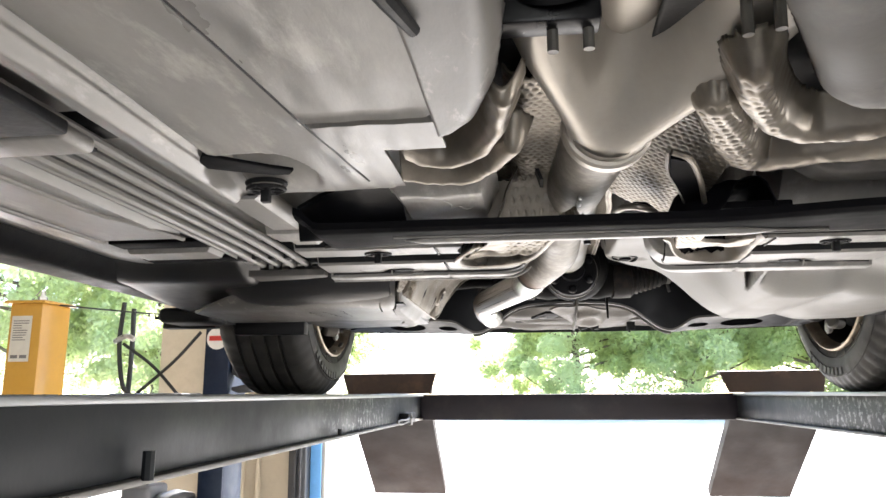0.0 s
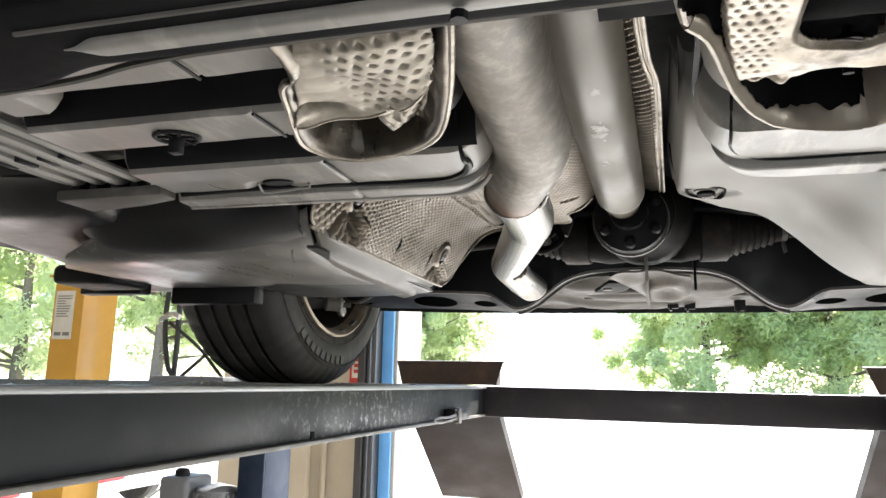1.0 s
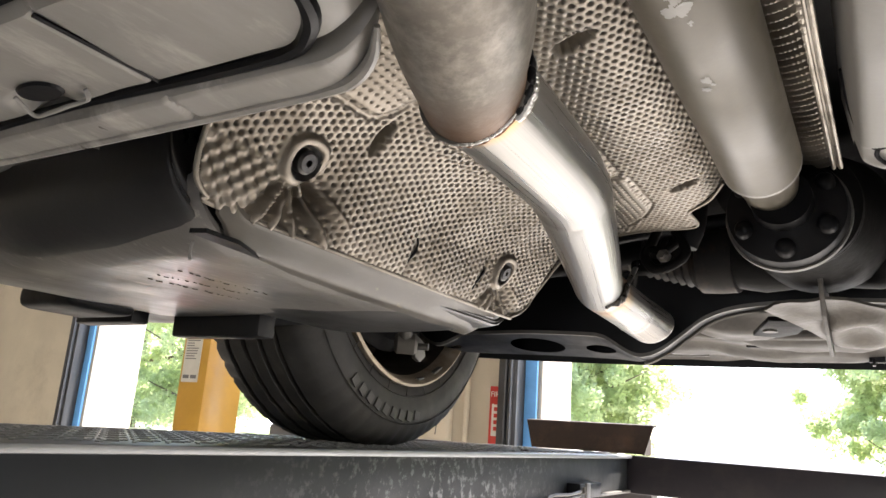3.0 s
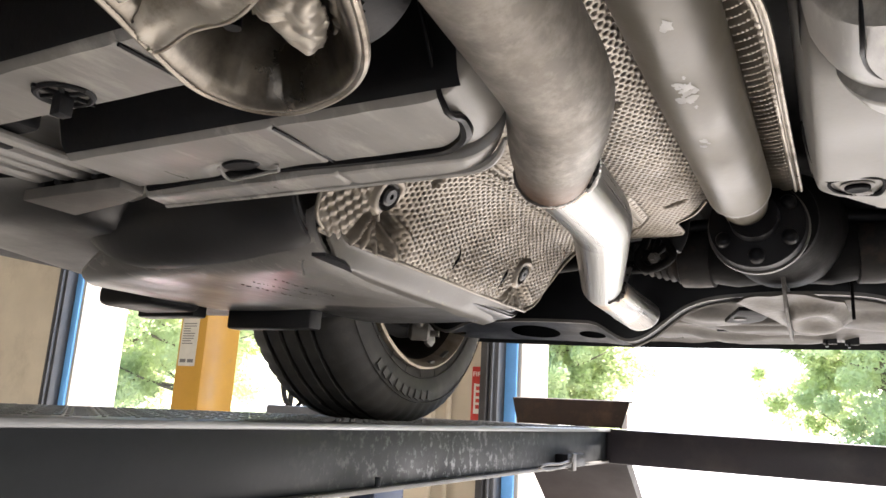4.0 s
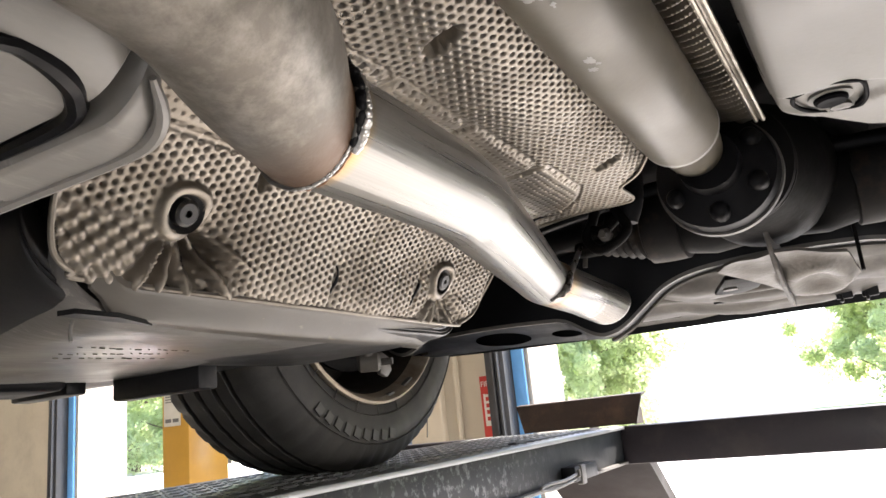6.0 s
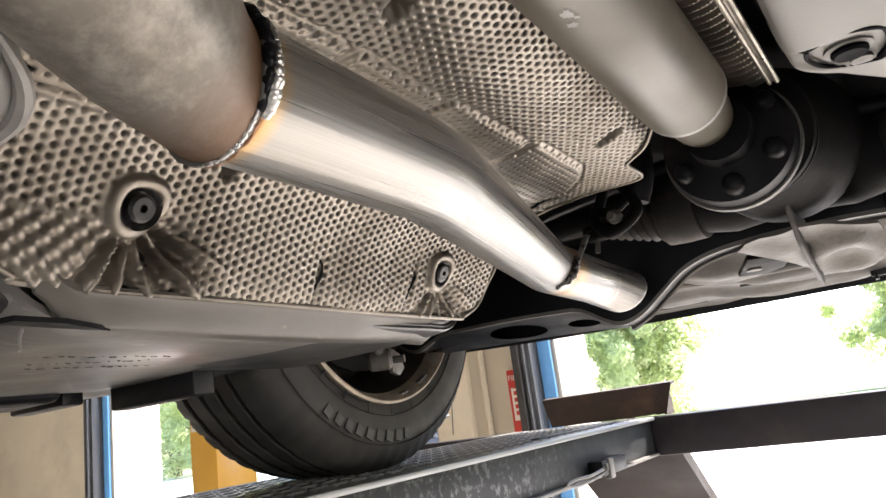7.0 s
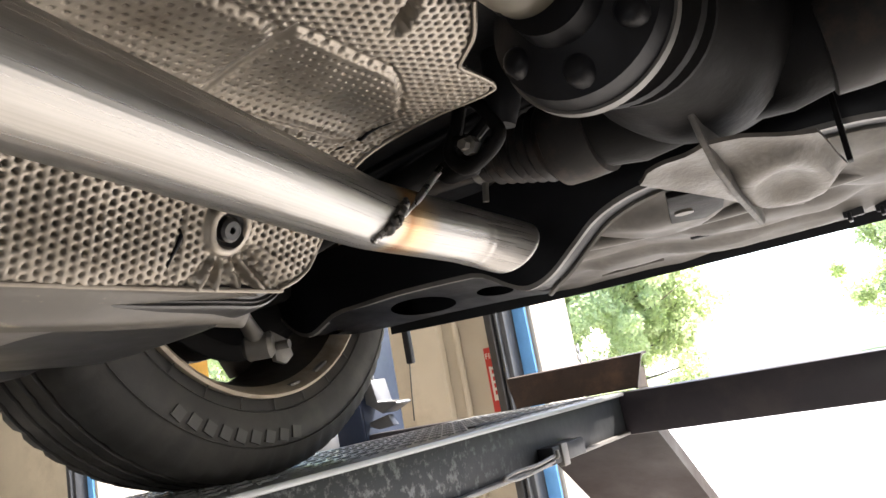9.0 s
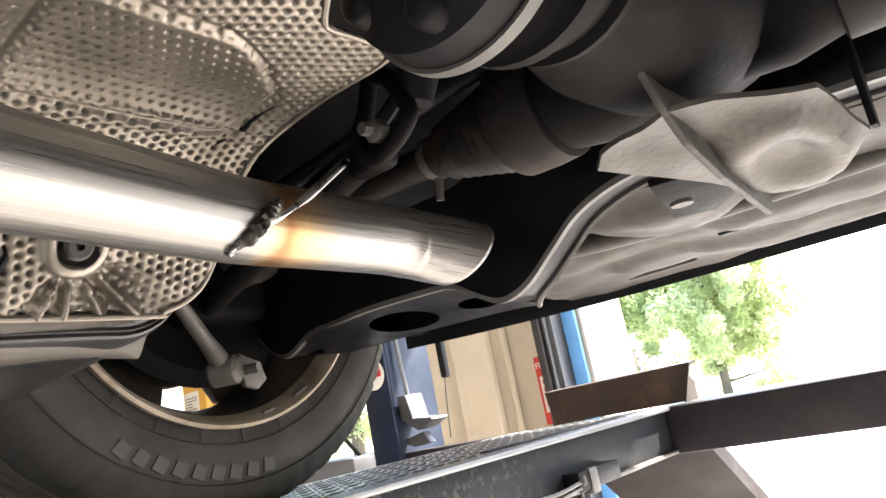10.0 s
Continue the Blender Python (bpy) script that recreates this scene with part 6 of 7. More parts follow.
part("fin_hem", slab(lambda u, v: (lerp([(0.95, 0.160), (1.2, 0.168), (1.30, 0.178), (1.5, 0.181), (1.75, 0.185)], 0.95 + 0.80 * u) + 0.0065 * v, 0.95 + 0.80 * u, 1.9365), 80, 2, 0.001), "foil", fs_part)


# ---- collector, pipes and weld beads ----
def collector(u, v):
    a = 2 * math.pi * u
    h = v
    p = Vector((0.109, 0.622, 1.843)).lerp(Vector((0.117, 0.415, 1.892)), h)
    rx = lerp([(0, 0.038), (0.10, 0.041), (0.28, 0.056), (0.55, 0.082), (0.8, 0.099), (1, 0.106)], h)
    if math.cos(a) > 0:
        rx *= 1 + 0.42 * ease(h / 0.35)
    rz = 0.040 + 0.008 * ease(h)
    pinch = 1 - 0.95 * ease((h - 0.05) / 0.7) * math.exp(-(math.cos(a) / 0.40) ** 2)
    hollow = 0.055 * ease((h - 0.12) / 0.8) * math.exp(-(math.cos(a) / 0.42) ** 2) if math.sin(a) < 0 else 0.0
    return (p.x + rx * math.cos(a), p.y - 0.02 * math.sin(a) * h, p.z + rz * math.sin(a) * pinch + hollow)


own = bmesh.new()
cols = [[own.verts.new(collector(i / 48, j / 30)) for i in range(48)] for j in range(31)]
for a, b in zip(cols, cols[1:]):
    for i in range(48):
        own.faces.new((a[i], a[(i + 1) % 48], b[(i + 1) % 48], b[i]))
AGED = [(0.108, 0.60, 1.842), (0.098, 0.74, 1.846), (0.086, 0.88, 1.8425), (0.0795, 1.00, 1.835), (0.0785, 1.075, 1.8285), (0.0775, 1.112, 1.8252), (0.0735, 1.137, 1.8222), (0.0625, 1.166, 1.8172), (0.052, 1.192, 1.8128), (0.043, 1.2155, 1.8088)]
pipem = tube(AGED, [0.036, 0.0350, 0.0340, 0.0333, 0.0333, 0.0336, 0.0338, 0.0334, 0.0334, 0.0322], 44, 8, cap=False, wobble=lambda t, a: 0.010 * math.exp(-((t - 0.615) / 0.008) ** 2), uv=True)
pipem.verts.ensure_lookup_table()
rings_n = len(pipem.verts) // 44
for k in range(rings_n - 16, rings_n):               # the end is cut square to the car
    ring = [pipem.verts[k * 44 + n] for n in range(44)]
    c = sum((v.co for v in ring), Vector()) / 44
    w = ease((k - rings_n + 17) / 16)
    for v in ring:
        v.co.y -= w * (v.co.y - c.y)
exhaust = part("exhaust_pipe", pipem, "pipe", car, "aged grey steel exhaust pipe with blotchy surface")
part("collector", own, "cast_pipe", exhaust, "smooth cast exhaust collector with two inlets")
part("collector_ring", lathe([(-0.008, 0.0395), (-0.006, 0.042), (0.006, 0.042), (0.008, 0.0395)], 36, towards((0.108, 0.618, 1.842), (0.106, 0.7, 1.846))), "cast_pipe", exhaust)
part("seam_mark", rbox((0.088, 0.745, 1.806), (0.093, 0.775, 1.812), 0.002), "steel", exhaust)
for x, z in ((0.054, 1.819), (0.078, 1.820), (0.181, 1.823), (0.202, 1.826)):
    part("flange_stud", tube([(x, 0.432, 1.868), (x, 0.434, z + 0.009)], 0.0040, 10), "link", exhaust, "dull steel flange stud")
for s in (-1, 1):
    part("inlet_pipe", tube([(0.111 + s * 0.048, 0.43, 1.888), (0.111 + s * 0.056, 0.39, 1.908), (0.113 + s * 0.065, 0.25, 1.96), (0.118 + s * 0.085, -0.4, 1.985)], 0.038, 28), "cast_pipe", exhaust)
    part("inlet_ring", lathe([(-0.004, 0.038), (-0.004, 0.044), (0.004, 0.044), (0.004, 0.038)], 32, towards((0.111 + s * 0.050, 0.425, 1.890), (0.111 + s * 0.056, 0.39, 1.908))), "black", exhaust)
part("collector_boss", rbox((0.103, 0.412, 1.870), (0.133, 0.44, 1.90), 0.012, 3), "cast_pipe", exhaust)
part("collector_bracket", rbox((0.005, 0.418, 1.843), (0.086, 0.442, 1.92), 0.003), "black", exhaust)
part("collector_bracket", rbox((0.225, 0.405, 1.868), (0.34, 0.43, 1.92), 0.003), "black", exhaust)

TAIL = [(0.043, 1.216, 1.8088), (0.0405, 1.26, 1.8102), (0.0370, 1.312, 1.8116), (0.0335, 1.358, 1.8127), (0.0275, 1.394, 1.8137), (0.0175, 1.432, 1.8147), (-0.004, 1.512, 1.8167), (-0.034, 1.620, 1.8195), (-0.060, 1.713, 1.8218), (-0.0755, 1.768, 1.8231), (-0.0805, 1.80, 1.8235), (-0.0845, 1.86, 1.8237), (-0.0870, 1.925, 1.8232), (-0.0855, 1.957, 1.8205), (-0.079, 1.988, 1.8155), (-0.0725, 2.014, 1.8105)]


def crease(t, a):
    """Wrinkles on the inside of the bend, a low step at the second joint."""
    z = 0.0
    for at, deep in ((0.232, 0.030), (0.250, 0.040), (0.268, 0.030)):
        z -= deep * math.exp(-((t - at) / 0.0065) ** 2) * max(0, math.cos(a - 3.4)) ** 2
    z += 0.014 * math.exp(-((t - 0.285) / 0.018) ** 2)
    z += 0.018 * math.exp(-((t - 0.862) / 0.006) ** 2) - 0.012 * math.exp(-((t - 0.875) / 0.006) ** 2)
    return z


tailm = tube(TAIL, [0.0292] * 12 + [0.0294, 0.0296, 0.0296, 0.0292], 64, 8, cap=False, wobble=crease, uv=True)
for v in tailm.verts:                                # slanting cut at the tip
    k = ease((v.co.y - 1.95) / 0.06)
    v.co.y += k * (0.55 * (v.co.z - 1.8105) + 0.55 * (v.co.x + 0.0725))
tail = part("tail_pipe", tailm, "stainless", exhaust, "bright brushed stainless tail pipe with heat-tinted welds")
sol = tail.modifiers.new("wall", "SOLIDIFY")
sol.thickness, sol.offset = 0.0018, -1


def bead(r, a0, a1, thick, seed, y=1.2165, lumps=0.5, off=0.0012):
    """An uneven weld bead round part of the first joint; angles from the car's right side, upwards positive."""
    n = 120
    pts, rad = [], []
    for k in range(n + 1):
        a = radians(a0 + (a1 - a0) * k / n)
        q = r + 0.0006 * noise.noise(Vector((k * 0.21, seed, 9)))
        pts.append((0.043 + q * math.cos(a), y + off * noise.noise(Vector((k * 0.08, seed, 0))), 1.8088 + q * math.sin(a)))
        rad.append(thick * (0.9 + lumps * noise.noise(Vector((k * 0.10, seed, 5)))) * (0.35 + 0.65 * math.sin(math.pi * k / n) ** 0.4))
    return tube(pts, rad, 12, 2)


part("weld_bead", bead(0.0306, -180, 180, 0.0024, 4, lumps=0.3), "flange", exhaust, "grey weld bead")
part("weld_bead", bead(0.0310, -118, -30, 0.0015, 17, 1.2185, 0.5), "bead_rust", exhaust, "rusty lower run of the weld")
part("weld_run", bead(0.0318, -112, -38, 0.0012, 23, 1.2160, 0.25, 0.0006), "steel", exhaust, "thin silver line along the weld")
part("weld_gap", bead(0.0310, -40, 62, 0.0034, 8, 1.2170, 0.25, 0.0006), "black", exhaust, "black gap above the weld")
part("weld_run", bead(0.0322, -42, 2, 0.0032, 31, 1.2198, 0.2, 0.0006), "steel", exhaust, "bright lump of weld metal")
part("weld_run", bead(0.0322, -4, 34, 0.0014, 35, 1.2212, 0.4, 0.0008), "steel", exhaust, "bright edge of the weld")
rng = random.Random(14)
pts, rad = [], []
for k in range(60):                                  # heaped dark weld across the side of the second joint
    t = k / 59
    a = radians(-62 + 72 * t)
    r0 = 0.0296 + 0.0012 * rng.random()
    pts.append((-0.0775 - 0.001 * t + r0 * math.cos(a), 1.762 + 0.034 * t + 0.003 * noise.noise(Vector((t * 14, 2, 0))), 1.8232 + r0 * math.sin(a)))
    rad.append((0.0046 + 0.0030 * noise.noise(Vector((t * 12, 0, 3)))) * (0.45 + 0.75 * math.sin(math.pi * (0.08 + 0.88 * t)) ** 0.7))
own = tube(pts, rad, 12, 2, wobble=lambda t, a: 0.22 * noise.noise(Vector((t * 16, math.cos(a) * 1.5, math.sin(a) * 1.5))))
part("weld_bead", own, "weld", tail, "heaped dark weld at the joint")
part("hanger_rod", tube([(-0.052, 1.785, 1.812), (-0.056, 1.822, 1.833), (-0.0578, 1.8728, 1.8715)], 0.0034, 10), "steel", tail, "short steel hanger rod")


# ---- drive shaft and flange ----
SA, SB = Vector((0.107, 0.45, 1.975)), Vector((0.125, 1.655, 1.915))
dirn = (SB - SA).normalized()
shaft = part("drive_shaft", lathe([(0, 0.0), (0, 0.0375), (1.196, 0.0375), (1.206, 0.0366), (1.216, 0.0325), (1.222, 0.0298), (1.256, 0.0292), (1.258, 0.0275), (1.30, 0.0275), (1.30, 0.0)], 48, towards(SA, SB)), "shaft", car, "grey painted drive shaft with bare chips")
C = Vector((0.136, 1.768, 1.896))
m = towards(C, C + dirn)
part("coupling", lathe([(-0.05, 0.030), (-0.03, 0.031), (-0.024, 0.044), (-0.012, 0.060), (0.008, 0.0625), (0.012, 0.060), (0.012, 0.0)], 48, m), "black", shaft, "black drive flange")
part("flange_rim", lathe([(0.006, 0.062), (0.006, 0.0645), (0.014, 0.0645), (0.014, 0.062)], 60, m, closed=True), "flange", shaft, "pale worn flange edge")
for k in range(6):
    a = radians(-90 + 60 * k)
    q = m @ Vector((-0.026, 0.046 * math.cos(a), 0.046 * math.sin(a)))
    part("flange_bolt", lathe([(-0.004, 0.0), (-0.004, 0.005), (-0.002, 0.0085), (0.002, 0.0105), (0.016, 0.011), (0.016, 0.0)], 14, towards(q, q + dirn)), "black", shaft)
for n, (t, ang, l, w) in enumerate(((0.765, -100, 0.009, 0.004), (0.860, -93, 0.017, 0.007), (0.878, -87, 0.010, 0.008), (0.852, -84, 0.006, 0.004), (0.840, -96, 0.003, 0.002), (0.893, -96, 0.003, 0.002), (0.965, -88, 0.006, 0.003), (0.978, -84, 0.004, 0.003), (0.972, -93, 0.002, 0.0015))):
    a = radians(ang)
    fr = towards(SA, SB)
    own = bmesh.new()
    ring = []
    for k in range(44):
        b = 2 * math.pi * k / 44
        q = 0.85 + 0.75 * noise.noise(Vector((math.cos(b) * 1.4, math.sin(b) * 1.4, n * 3.1))) + 0.35 * noise.noise(Vector((math.cos(b) * 5, math.sin(b) * 5, n * 1.7)))
        aa = a + w * q * math.sin(b) / 0.0377
        ring.append(own.verts.new(fr @ Vector((t + l * q * math.cos(b), 0.0379 * math.cos(aa), 0.0379 * math.sin(aa)))))
    own.faces.new(ring)
    part("chip", own, "chip", shaft, "bare paint chip", smooth=False)
part("shaft_band", lathe([(1.202, 0.0368), (1.206, 0.0374), (1.212, 0.0350), (1.210, 0.0336)], 40, towards(SA, SB), closed=True), "chip", shaft)


# ---- rear subframe ----
FULL = [(-0.82, 1.90), (-0.76, 1.845), (-0.71, 1.803), (-0.64, 1.796), (-0.50, 1.793), (-0.36, 1.787), (-0.31, 1.780), (-0.275, 1.778), (-0.245, 1.789), (-0.21, 1.815), (-0.175, 1.84), (-0.13, 1.855), (-0.07, 1.861), (0.0, 1.863)]
FULL = FULL + [(-d, z) for d, z in FULL[-2::-1]]
low = spline([(d, z, 0) for d, z in FULL], 5)


def subframe():
    top = lambda d: max(1.90, 1.90 + 0.06 * ease((0.32 - abs(d)) / 0.15)) + 0.02
    lift_front = lambda d: 0.026 * ease((abs(d) - 0.28) / 0.08) * ease((0.70 - abs(d)) / 0.08)
    back = lambda d: 2.188 + 0.10 * ease((abs(d) - 0.25) / 0.09)
    own = bmesh.new()
    fr = [own.verts.new((CX + p.x, 2.150 + 0.03 * ease((abs(p.x) - 0.45) / 0.2), p.y + 0.006 + lift_front(p.x))) for p in low]
    ft = [own.verts.new((CX + p.x, 2.135 + 0.02 * ease((abs(p.x) - 0.45) / 0.2), max(top(p.x), p.y + 0.06))) for p in low]
    bt = [own.verts.new((CX + p.x, back(p.x) - 0.004, max(top(p.x), p.y + 0.06))) for p in low]
    bk = [own.verts.new((CX + p.x, back(p.x) - 0.004, p.y + 0.006)) for p in low]
    for a, b in ((fr, ft), (ft, bt), (bt, bk)):
        for i in range(len(low) - 1):
            own.faces.new((a[i], b[i], b[i + 1], a[i + 1]))
    s = part("subframe", own, "black", car, "black painted rear subframe beam with pale lower edges")
    # bottom plate with oval holes
    own = bmesh.new()
    loop = [(CX + p.x, 2.146 + 0.03 * ease((abs(p.x) - 0.45) / 0.2)) for p in low] + [(CX + p.x, back(p.x)) for p in reversed(low)]
    loops = [loop]
    for d, yy, rx, ry in ((-0.50, 2.225, 0.055, 0.036), (-0.375, 2.228, 0.028, 0.019), (-0.29, 2.215, 0.016, 0.010), (-0.68, 2.22, 0.015, 0.012), (0.50, 2.225, 0.060, 0.030), (0.375, 2.228, 0.030, 0.017)):
        loops.append([(CX + d + rx * math.cos(a), yy + ry * math.sin(a)) for a in [2 * math.pi * k / 28 for k in range(28)]])
    zt = [(p.x, p.y) for p in low]
    edges = []
    for lp_ in loops:
        vsx = [own.verts.new((x, y, 0)) for x, y in lp_]
        edges += [own.edges.new((vsx[i], vsx[(i + 1) % len(vsx)])) for i in range(len(vsx))]
    bmesh.ops.triangle_fill(own, use_beauty=True, edges=edges)
    for v in own.verts:
        v.co.z = lerp(zt, v.co.x - CX) + 0.004 + lift_front(v.co.x - CX) * ease((2.29 - v.co.y) / 0.144)
    part("bottom_plate", own, "black", s, "dark bottom plate with oval holes", flat_angle=20)
    pts = [(CX + p.x, 2.146 + 0.03 * ease((abs(p.x) - 0.45) / 0.2), p.y + 0.002 + lift_front(p.x)) for p in low]
    own = bmesh.new()
    a = [own.verts.new(Vector(p)) for p in pts]
    b = [own.verts.new(Vector(p) + Vector((0, -0.001, 0.006))) for p in pts]
    c = [own.verts.new(Vector(p) + Vector((0, 0.007, -0.0005))) for p in pts]
    for i in range(len(pts) - 1):
        own.faces.new((a[i], b[i], b[i + 1], a[i + 1]))
        own.faces.new((a[i], a[i + 1], c[i + 1], c[i]))
    part("seam_flange", own, "flange", s, "pale worn seam flange")
    pts2 = [(CX + p.x, back(p.x), p.y + 0.002) for p in low if abs(p.x) < 0.30]
    part("rear_seam", tube(pts2, 0.004, 6, 1, smooth=False), "flange", s)
    return s


subframe()


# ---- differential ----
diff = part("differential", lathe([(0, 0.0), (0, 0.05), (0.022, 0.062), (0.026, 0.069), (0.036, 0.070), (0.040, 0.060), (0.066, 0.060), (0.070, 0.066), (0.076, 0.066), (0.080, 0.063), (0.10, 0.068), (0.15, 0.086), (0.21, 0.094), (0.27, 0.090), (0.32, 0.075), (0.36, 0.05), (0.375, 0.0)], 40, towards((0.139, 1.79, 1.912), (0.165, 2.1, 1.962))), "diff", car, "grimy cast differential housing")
COVER = [(0.084, 1.990), (0.098, 1.972), (0.158, 1.950), (0.238, 2.000), (0.249, 2.085), (0.230, 2.110), (0.197, 2.155), (0.163, 2.135), (0.108, 2.035)]


part("strap", prism([(2.085, 1.812), (2.10, 1.812), (2.118, 1.872), (2.108, 1.90), (2.090, 1.885)], 0.249, 0.254, "x", 0.001), "diff", diff, "thin steel strap beside the housing")



def cover():
    own = bmesh.new()
    cx, cy = 0.172, 2.045
    rings = []
    ol = [Vector((x, y, 0)) for x, y in COVER]
    dense = []
    for i in range(len(ol)):
        for k in range(6):
            dense.append(ol[i].lerp(ol[(i + 1) % len(ol)], k / 6))
    for j in range(13):
        t = j / 12
        ring = []
        for p in dense:
            q = Vector((cx, cy, 0)).lerp(p, 1 - t * 0.999)
            r = math.hypot((q.x - 0.196) / 0.040, (q.y - 2.065) / 0.055)
            z = 1.832 - 0.20 * max(0, q.y - 1.97) - 0.012 * ease((1.3 - r) / 0.35) + 0.010 * ease((0.8 - r) / 0.6) + 0.003 * noise.noise(Vector((q.x * 25, q.y * 25, 0)))
            ring.append(own.verts.new((q.x, q.y, z)))
        rings.append(ring)
    top = [own.verts.new((v.co.x, v.co.y, v.co.z + 0.004)) for v in rings[0]]
    n = len(dense)
    for a, b in zip(rings, rings[1:]):
        for i in range(n):
            own.faces.new((a[i], a[(i + 1) % n], b[(i + 1) % n], b[i]))
    for i in range(n):
        own.faces.new((top[i], top[(i + 1) % n], rings[0][(i + 1) % n], rings[0][i]))
    own.faces.new(rings[-1])
    c = part("cover", own, "cast", diff, "pale scratched cast bottom cover")
    part("fin", prism([(1.922, 1.90), (1.926, 1.856), (1.948, 1.834), (1.975, 1.815), (2.03, 1.799), (2.130, 1.781), (2.142, 1.785), (2.145, 1.84)], 0.1540, 0.1600, "x", 0.002), "cast_dark", c, "cast cooling fin")
    part("ear", prism([(0.076, 2.100), (0.112, 2.110), (0.122, 2.17), (0.104, 2.240), (0.073, 2.280), (0.034, 2.255)], 1.830, 1.838, "z", 0.002), "diff", c, "black bracket plate with a pale disc for its hole")
    # Pale disc added for the hole that shows the panel behind.
    part("ear_hole_disc", lathe([(0, 0.0), (0, 0.011), (0.004, 0.011), (0.004, 0.0)], 20, pose(0.068, 2.193, 1.8310, 0, 90, 0)), "link", c)


cover()
for s in (-1, 1):
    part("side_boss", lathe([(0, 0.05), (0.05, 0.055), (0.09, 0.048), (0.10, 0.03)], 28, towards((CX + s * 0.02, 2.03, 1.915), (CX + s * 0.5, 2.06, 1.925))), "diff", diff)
    a, b = Vector((CX + s * 0.10, 2.035, 1.912)), Vector((CX + s * 0.70, 2.095, 1.955))
    L = (b - a).length
    prof = [(0, 0.030), (0.005, 0.050), (0.03, 0.052), (0.055, 0.052), (0.058, 0.047)]
    for k in range(7):
        h = 0.062 + k * 0.013
        q = 0.046 - k * 0.0028
        prof += [(h, q), (h + 0.006, q - 0.006)]
    prof += [(0.155, 0.022), (0.17, 0.021), (0.172, 0.0165), (L - 0.16, 0.0165), (L - 0.155, 0.026)]
    for k in range(5):
        h = L - 0.15 + k * 0.014
        q = 0.030 + k * 0.004
        prof += [(h, q), (h + 0.007, q - 0.006)]
    prof += [(L - 0.075, 0.055), (L, 0.055)]
    ax = part("axle_shaft", lathe(prof, 32, towards(a, b)), "boot", car, "axle shaft with ribbed rubber boots")
    part("boot_clamp", lathe([(0.158, 0.0225), (0.168, 0.0225)], 24, towards(a, b)), "flange", ax)
    part("clamp_ear", tube([a + (b - a) * (0.163 / L) + Vector((0, 0, -0.02)), a + (b - a) * (0.163 / L) + Vector((0.004 * s, 0, -0.044))], 0.004, 8), "flange", ax)


# bracket and arms near the tail pipe
own = tube([(-0.030, 1.885, 1.930), (-0.040, 1.884, 1.905), (-0.050, 1.882, 1.885), (-0.036, 1.880, 1.866), (-0.014, 1.880, 1.870), (0.004, 1.882, 1.886), (-0.004, 1.884, 1.908), (-0.016, 1.886, 1.926), (-0.030, 1.885, 1.930)], 0.0068, 12, 6)
tube([(-0.045, 1.883, 1.896), (-0.026, 1.881, 1.890), (-0.006, 1.884, 1.903)], 0.006, 10, 6, bm=own)
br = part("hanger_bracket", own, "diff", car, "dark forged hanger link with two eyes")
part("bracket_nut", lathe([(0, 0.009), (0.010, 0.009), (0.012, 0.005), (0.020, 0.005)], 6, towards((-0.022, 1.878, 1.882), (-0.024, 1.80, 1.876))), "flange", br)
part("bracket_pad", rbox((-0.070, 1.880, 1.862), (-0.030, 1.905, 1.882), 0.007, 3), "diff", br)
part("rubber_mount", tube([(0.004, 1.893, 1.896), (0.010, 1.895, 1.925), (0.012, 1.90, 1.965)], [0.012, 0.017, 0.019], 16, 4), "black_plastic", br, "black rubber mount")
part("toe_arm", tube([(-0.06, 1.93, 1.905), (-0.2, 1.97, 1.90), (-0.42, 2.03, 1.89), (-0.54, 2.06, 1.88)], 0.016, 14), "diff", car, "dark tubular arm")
part("stabiliser_bar", tube([(-0.43, 1.90, 1.90), (-0.3, 1.93, 1.905), (0.0, 2.0, 1.96), (0.3, 2.0, 1.96), (0.6, 1.93, 1.905), (0.74, 1.90, 1.90)], 0.011, 14), "black", car)
for s in (-1, 1):
    arm = part("lower_link", tube([(CX + s * 0.655, 1.95, 1.925), (CX + s * 0.665, 1.99, 1.888), (CX + s * 0.695, 2.045, 1.838), (CX + s * 0.705, 2.075, 1.805)], [0.009, 0.010, 0.011, 0.014], 12, 6), "link", car, "forged pale suspension link")
    x = CX + s * 0.708
    part("bushing", lathe([(-0.022, 0.0), (-0.022, 0.014), (-0.016, 0.020), (0.016, 0.020), (0.022, 0.014), (0.022, 0.0)], 20, pose(x, 2.082, 1.792, 0, 0, 35)), "link", arm)
    part("link_tab", prism([(2.10, 1.815), (2.135, 1.80), (2.142, 1.775), (2.125, 1.762), (2.105, 1.768)], x - s * 0.004 - 0.005, x - s * 0.004 + 0.005, "x", 0.002), "link", arm)
    part("link_bolt", tube([(x - 0.02, 2.095, 1.79), (x + 0.03, 2.115, 1.79)], 0.007, 10), "flange", arm)
    part("knuckle", rbox((min(CX + s * 0.69, CX + s * 0.80), 2.03, 1.86), (max(CX + s * 0.69, CX + s * 0.80), 2.16, 2.06), 0.02, 3), "diff", car)


# ---- rear wheels ----
WY, WZ = 2.095, RZ + 0.3585


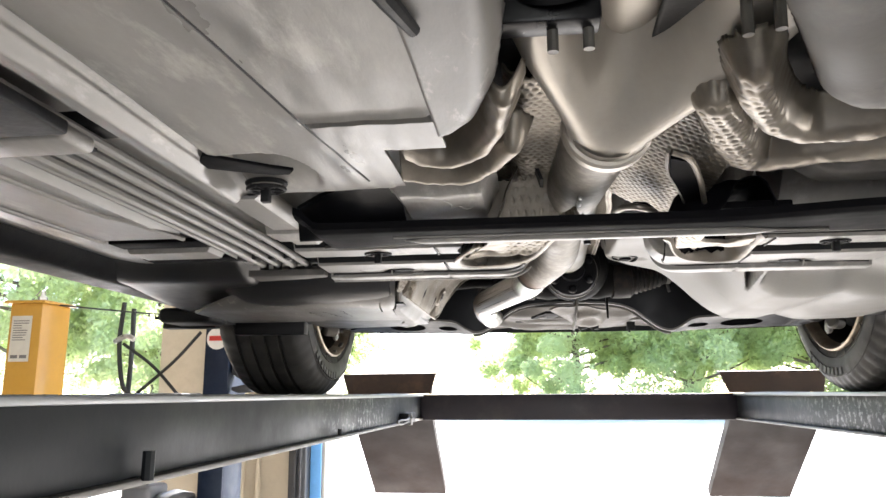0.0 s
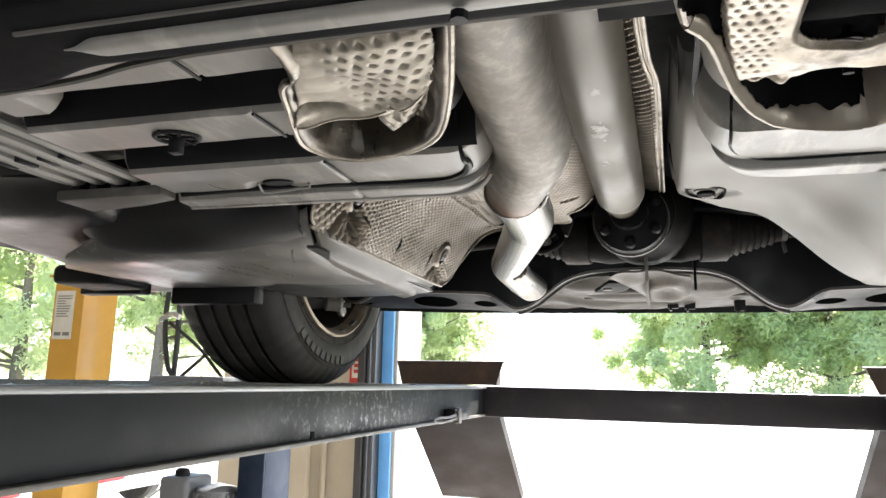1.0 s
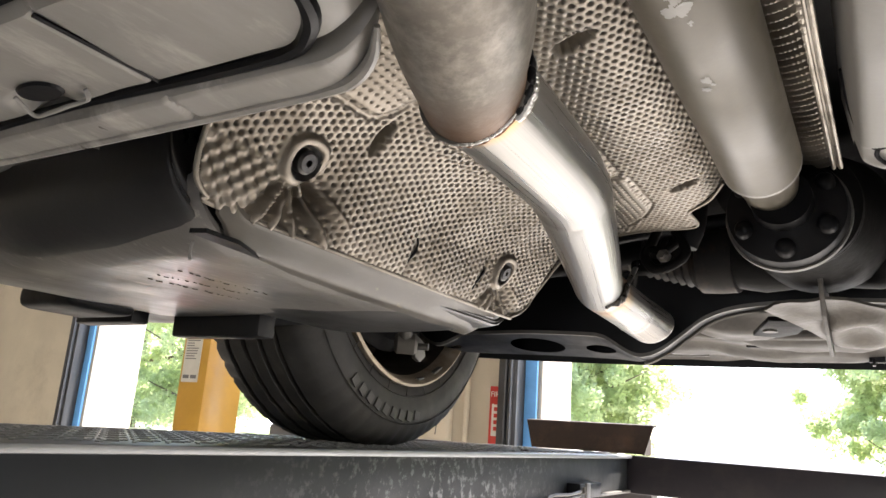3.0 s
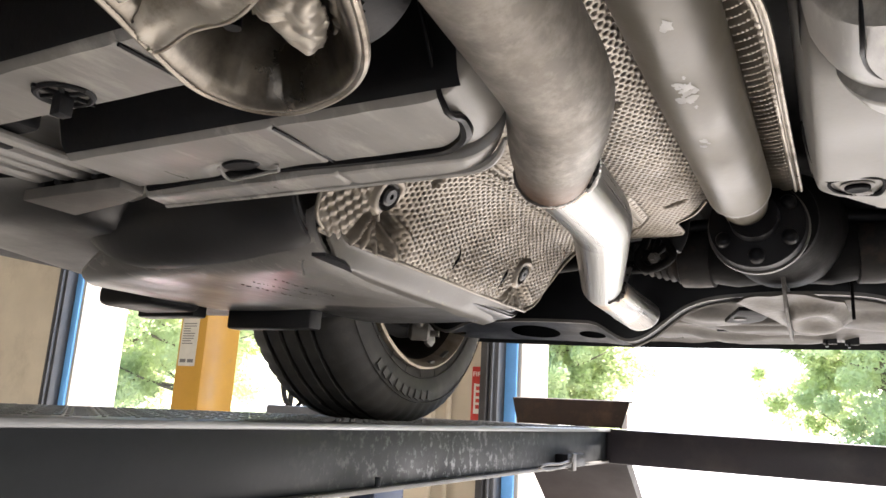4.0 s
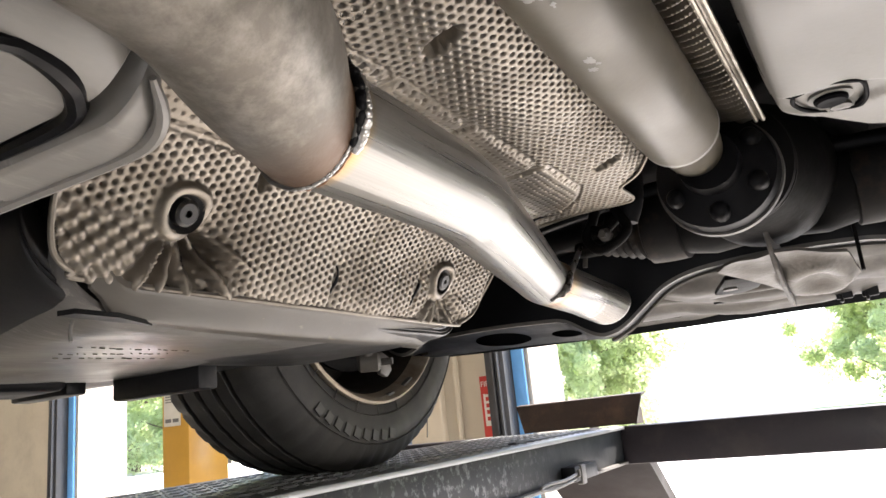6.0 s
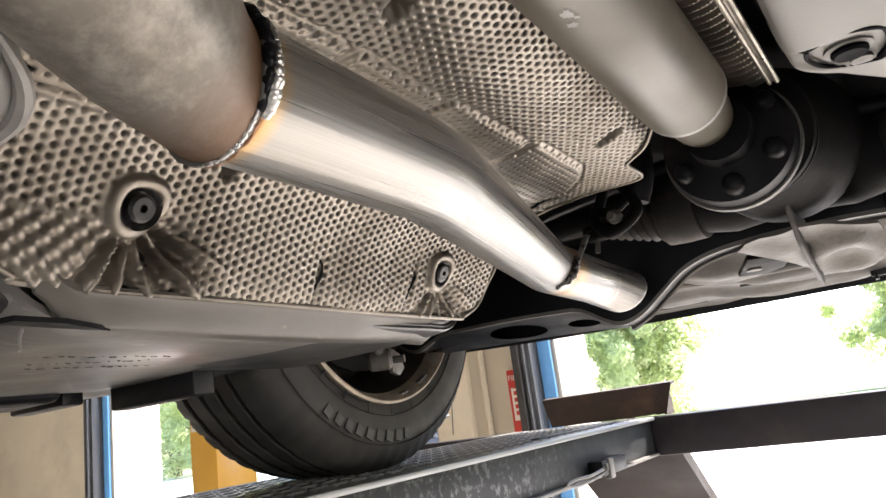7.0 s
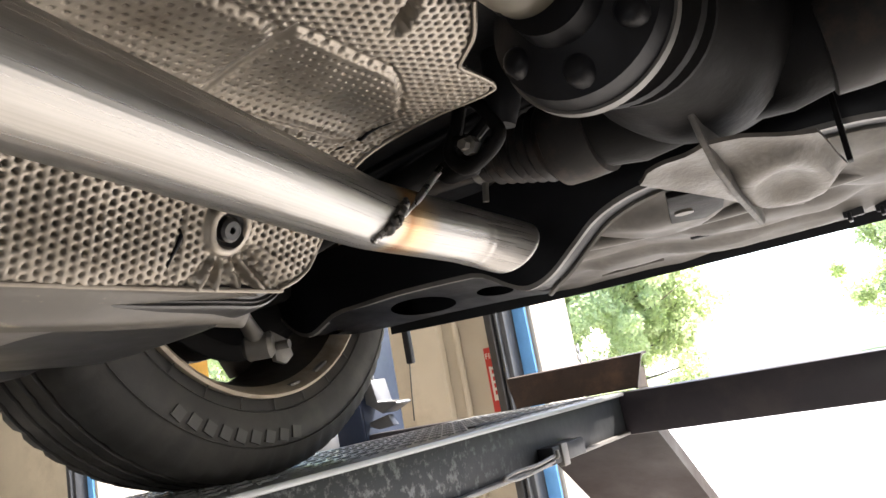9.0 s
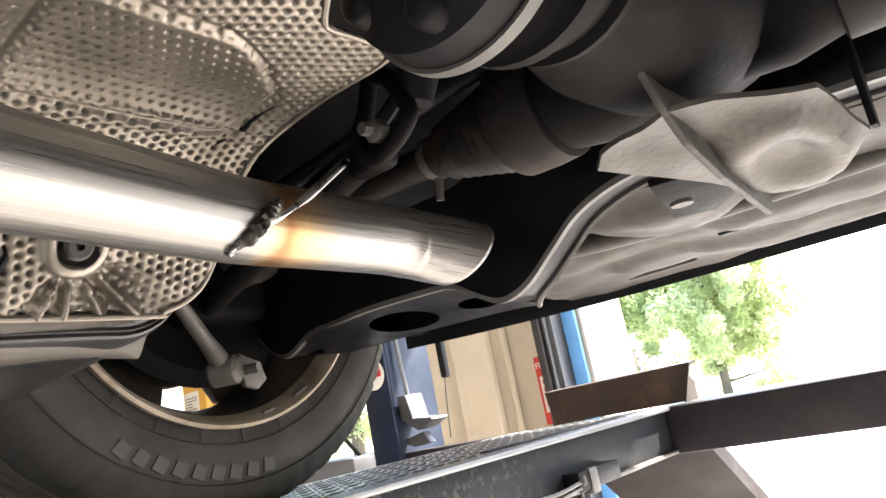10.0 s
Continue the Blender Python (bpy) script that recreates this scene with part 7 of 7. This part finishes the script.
def wheel(s, label):
    """A wheel; s: -1 or 1, the side of the car. Its inner face looks to the middle."""
    xi = CX + s * 0.705
    m = Matrix.Translation((xi, WY, WZ)) @ Matrix.Rotation(0 if s > 0 else math.pi, 4, "Z")
    t = part("wheel", lathe([(0.06, 0.0), (0.06, 0.055), (0.13, 0.06), (0.13, 0.0)], 24, m), "diff", car, label)
    prof = [(0.020, 0.238), (0.010, 0.244), (0.005, 0.250), (0.001, 0.264), (-0.004, 0.285), (-0.004, 0.305), (0.003, 0.325), (0.012, 0.338), (0.022, 0.350), (0.034, 0.3575)]
    for k in range(4):
        h = 0.062 + k * 0.0375
        prof += [(h - 0.006, 0.362), (h - 0.0045, 0.3535), (h + 0.0045, 0.3535), (h + 0.006, 0.362)]
    prof += [(0.206, 0.3575), (0.218, 0.350), (0.228, 0.338), (0.237, 0.325), (0.244, 0.305), (0.244, 0.285), (0.239, 0.264), (0.235, 0.250), (0.230, 0.244), (0.220, 0.238)]
    SEG = 240

    def notch(i, k):
        if 6 <= i <= 9 or len(prof) - 10 <= i <= len(prof) - 7:
            return -0.005 if k % 4 == 0 else 0.0
        if 10 <= i < len(prof) - 10:
            return -0.0012 if k % 5 == 2 else 0.0
        return 0.0
    ty = part("tyre", lathe(prof, SEG, m, closed=True, mod=notch), "tyre", t, "worn black tyre with straight tread grooves", flat_angle=50)
    for r, w in ((0.267, 0.0012), (0.318, 0.0014)):
        h = -0.0005 if r < 0.3 else -0.002
        part("sidewall_ring", lathe([(h, r - w), (h - 0.002, r), (h, r + w)], 120, m, closed=True), "tyre", ty)
    # raised maker's marks as plain bars
    for k in range(9):
        a = -76 + (k - 4) * 5.0
        part("sidewall_mark", rbox((-0.0022, -0.0085, -0.0090), (0.0012, 0.0085, 0.0090), turn=m @ Matrix.Rotation(radians(a + 90), 4, "X") @ Matrix.Translation((-0.0045, 0, -0.303)) @ Matrix.Rotation(radians(14), 4, "X")), "letter", ty, "" if k else "plain raised grey sidewall bar", smooth=False)
    bm = bmesh.new()
    for k in range(26):
        a = k * 13.85
        rbox((-0.0006, -0.0009, -0.022), (0.0008, 0.0009, 0.022), bm=bm, turn=m @ Matrix.Rotation(radians(a), 4, "X") @ Matrix.Translation((0.0, 0, -0.266)))
    tagged(part("sidewall_texture", bm, "tyre", ty, smooth=False), kind="stuff")
    lip = [(0.006, 0.2480), (-0.004, 0.2480), (-0.007, 0.2435), (-0.002, 0.238), (0.010, 0.233), (0.026, 0.226), (0.032, 0.230), (0.016, 0.242)]
    part("rim", lathe(lip, 96, m, closed=True), "rim", t, "dirty pale alloy rim with brown dust")
    barrel = [(0.024, 0.2265), (0.055, 0.216), (0.09, 0.210), (0.13, 0.207), (0.17, 0.210), (0.205, 0.220), (0.225, 0.232), (0.228, 0.242), (0.222, 0.245), (0.17, 0.217), (0.06, 0.223), (0.030, 0.231)]
    part("barrel", lathe(barrel, 96, m, closed=True), "barrel", t, "inside of the rim, near-black with brown patches")
    bm = lathe([(0.165, 0.0), (0.170, 0.163), (0.195, 0.163), (0.20, 0.0)], 40, m)
    for k in range(5):
        for off in (-14.5, 0, 14.5):
            rbox((0.172, -0.026, 0.155), (0.198, 0.026, 0.212), 0.004, bm=bm, turn=m @ Matrix.Rotation(radians(k * 72 + 170.5 + 36 + off), 4, "X"))
    part("spokes", bm, "barrel", t, "dark wheel face with five openings")
    part("brake_disc", lathe([(0.075, 0.05), (0.075, 0.158), (0.095, 0.158), (0.095, 0.05)], 60, m, closed=True), "barrel", t, "dusty brake disc")
    part("backing_plate", lathe([(0.050, 0.04), (0.045, 0.160), (0.060, 0.182), (0.066, 0.182), (0.055, 0.155), (0.06, 0.04)], 48, m, closed=True), "diff", t, "dark brake backing plate")
    for a, w in ((152, 0.016), (168, 0.010)):
        part("balance_weight", rbox((0.000, -w, 0.2325), (0.022, w, 0.2385), 0.001, turn=m @ Matrix.Rotation(radians(a), 4, "X")), "flange", t)
    return t


wheel(-1, "rear wheel resting on the runway, raised plain sidewall bars")
wheel(1, "rear wheel resting on the runway")
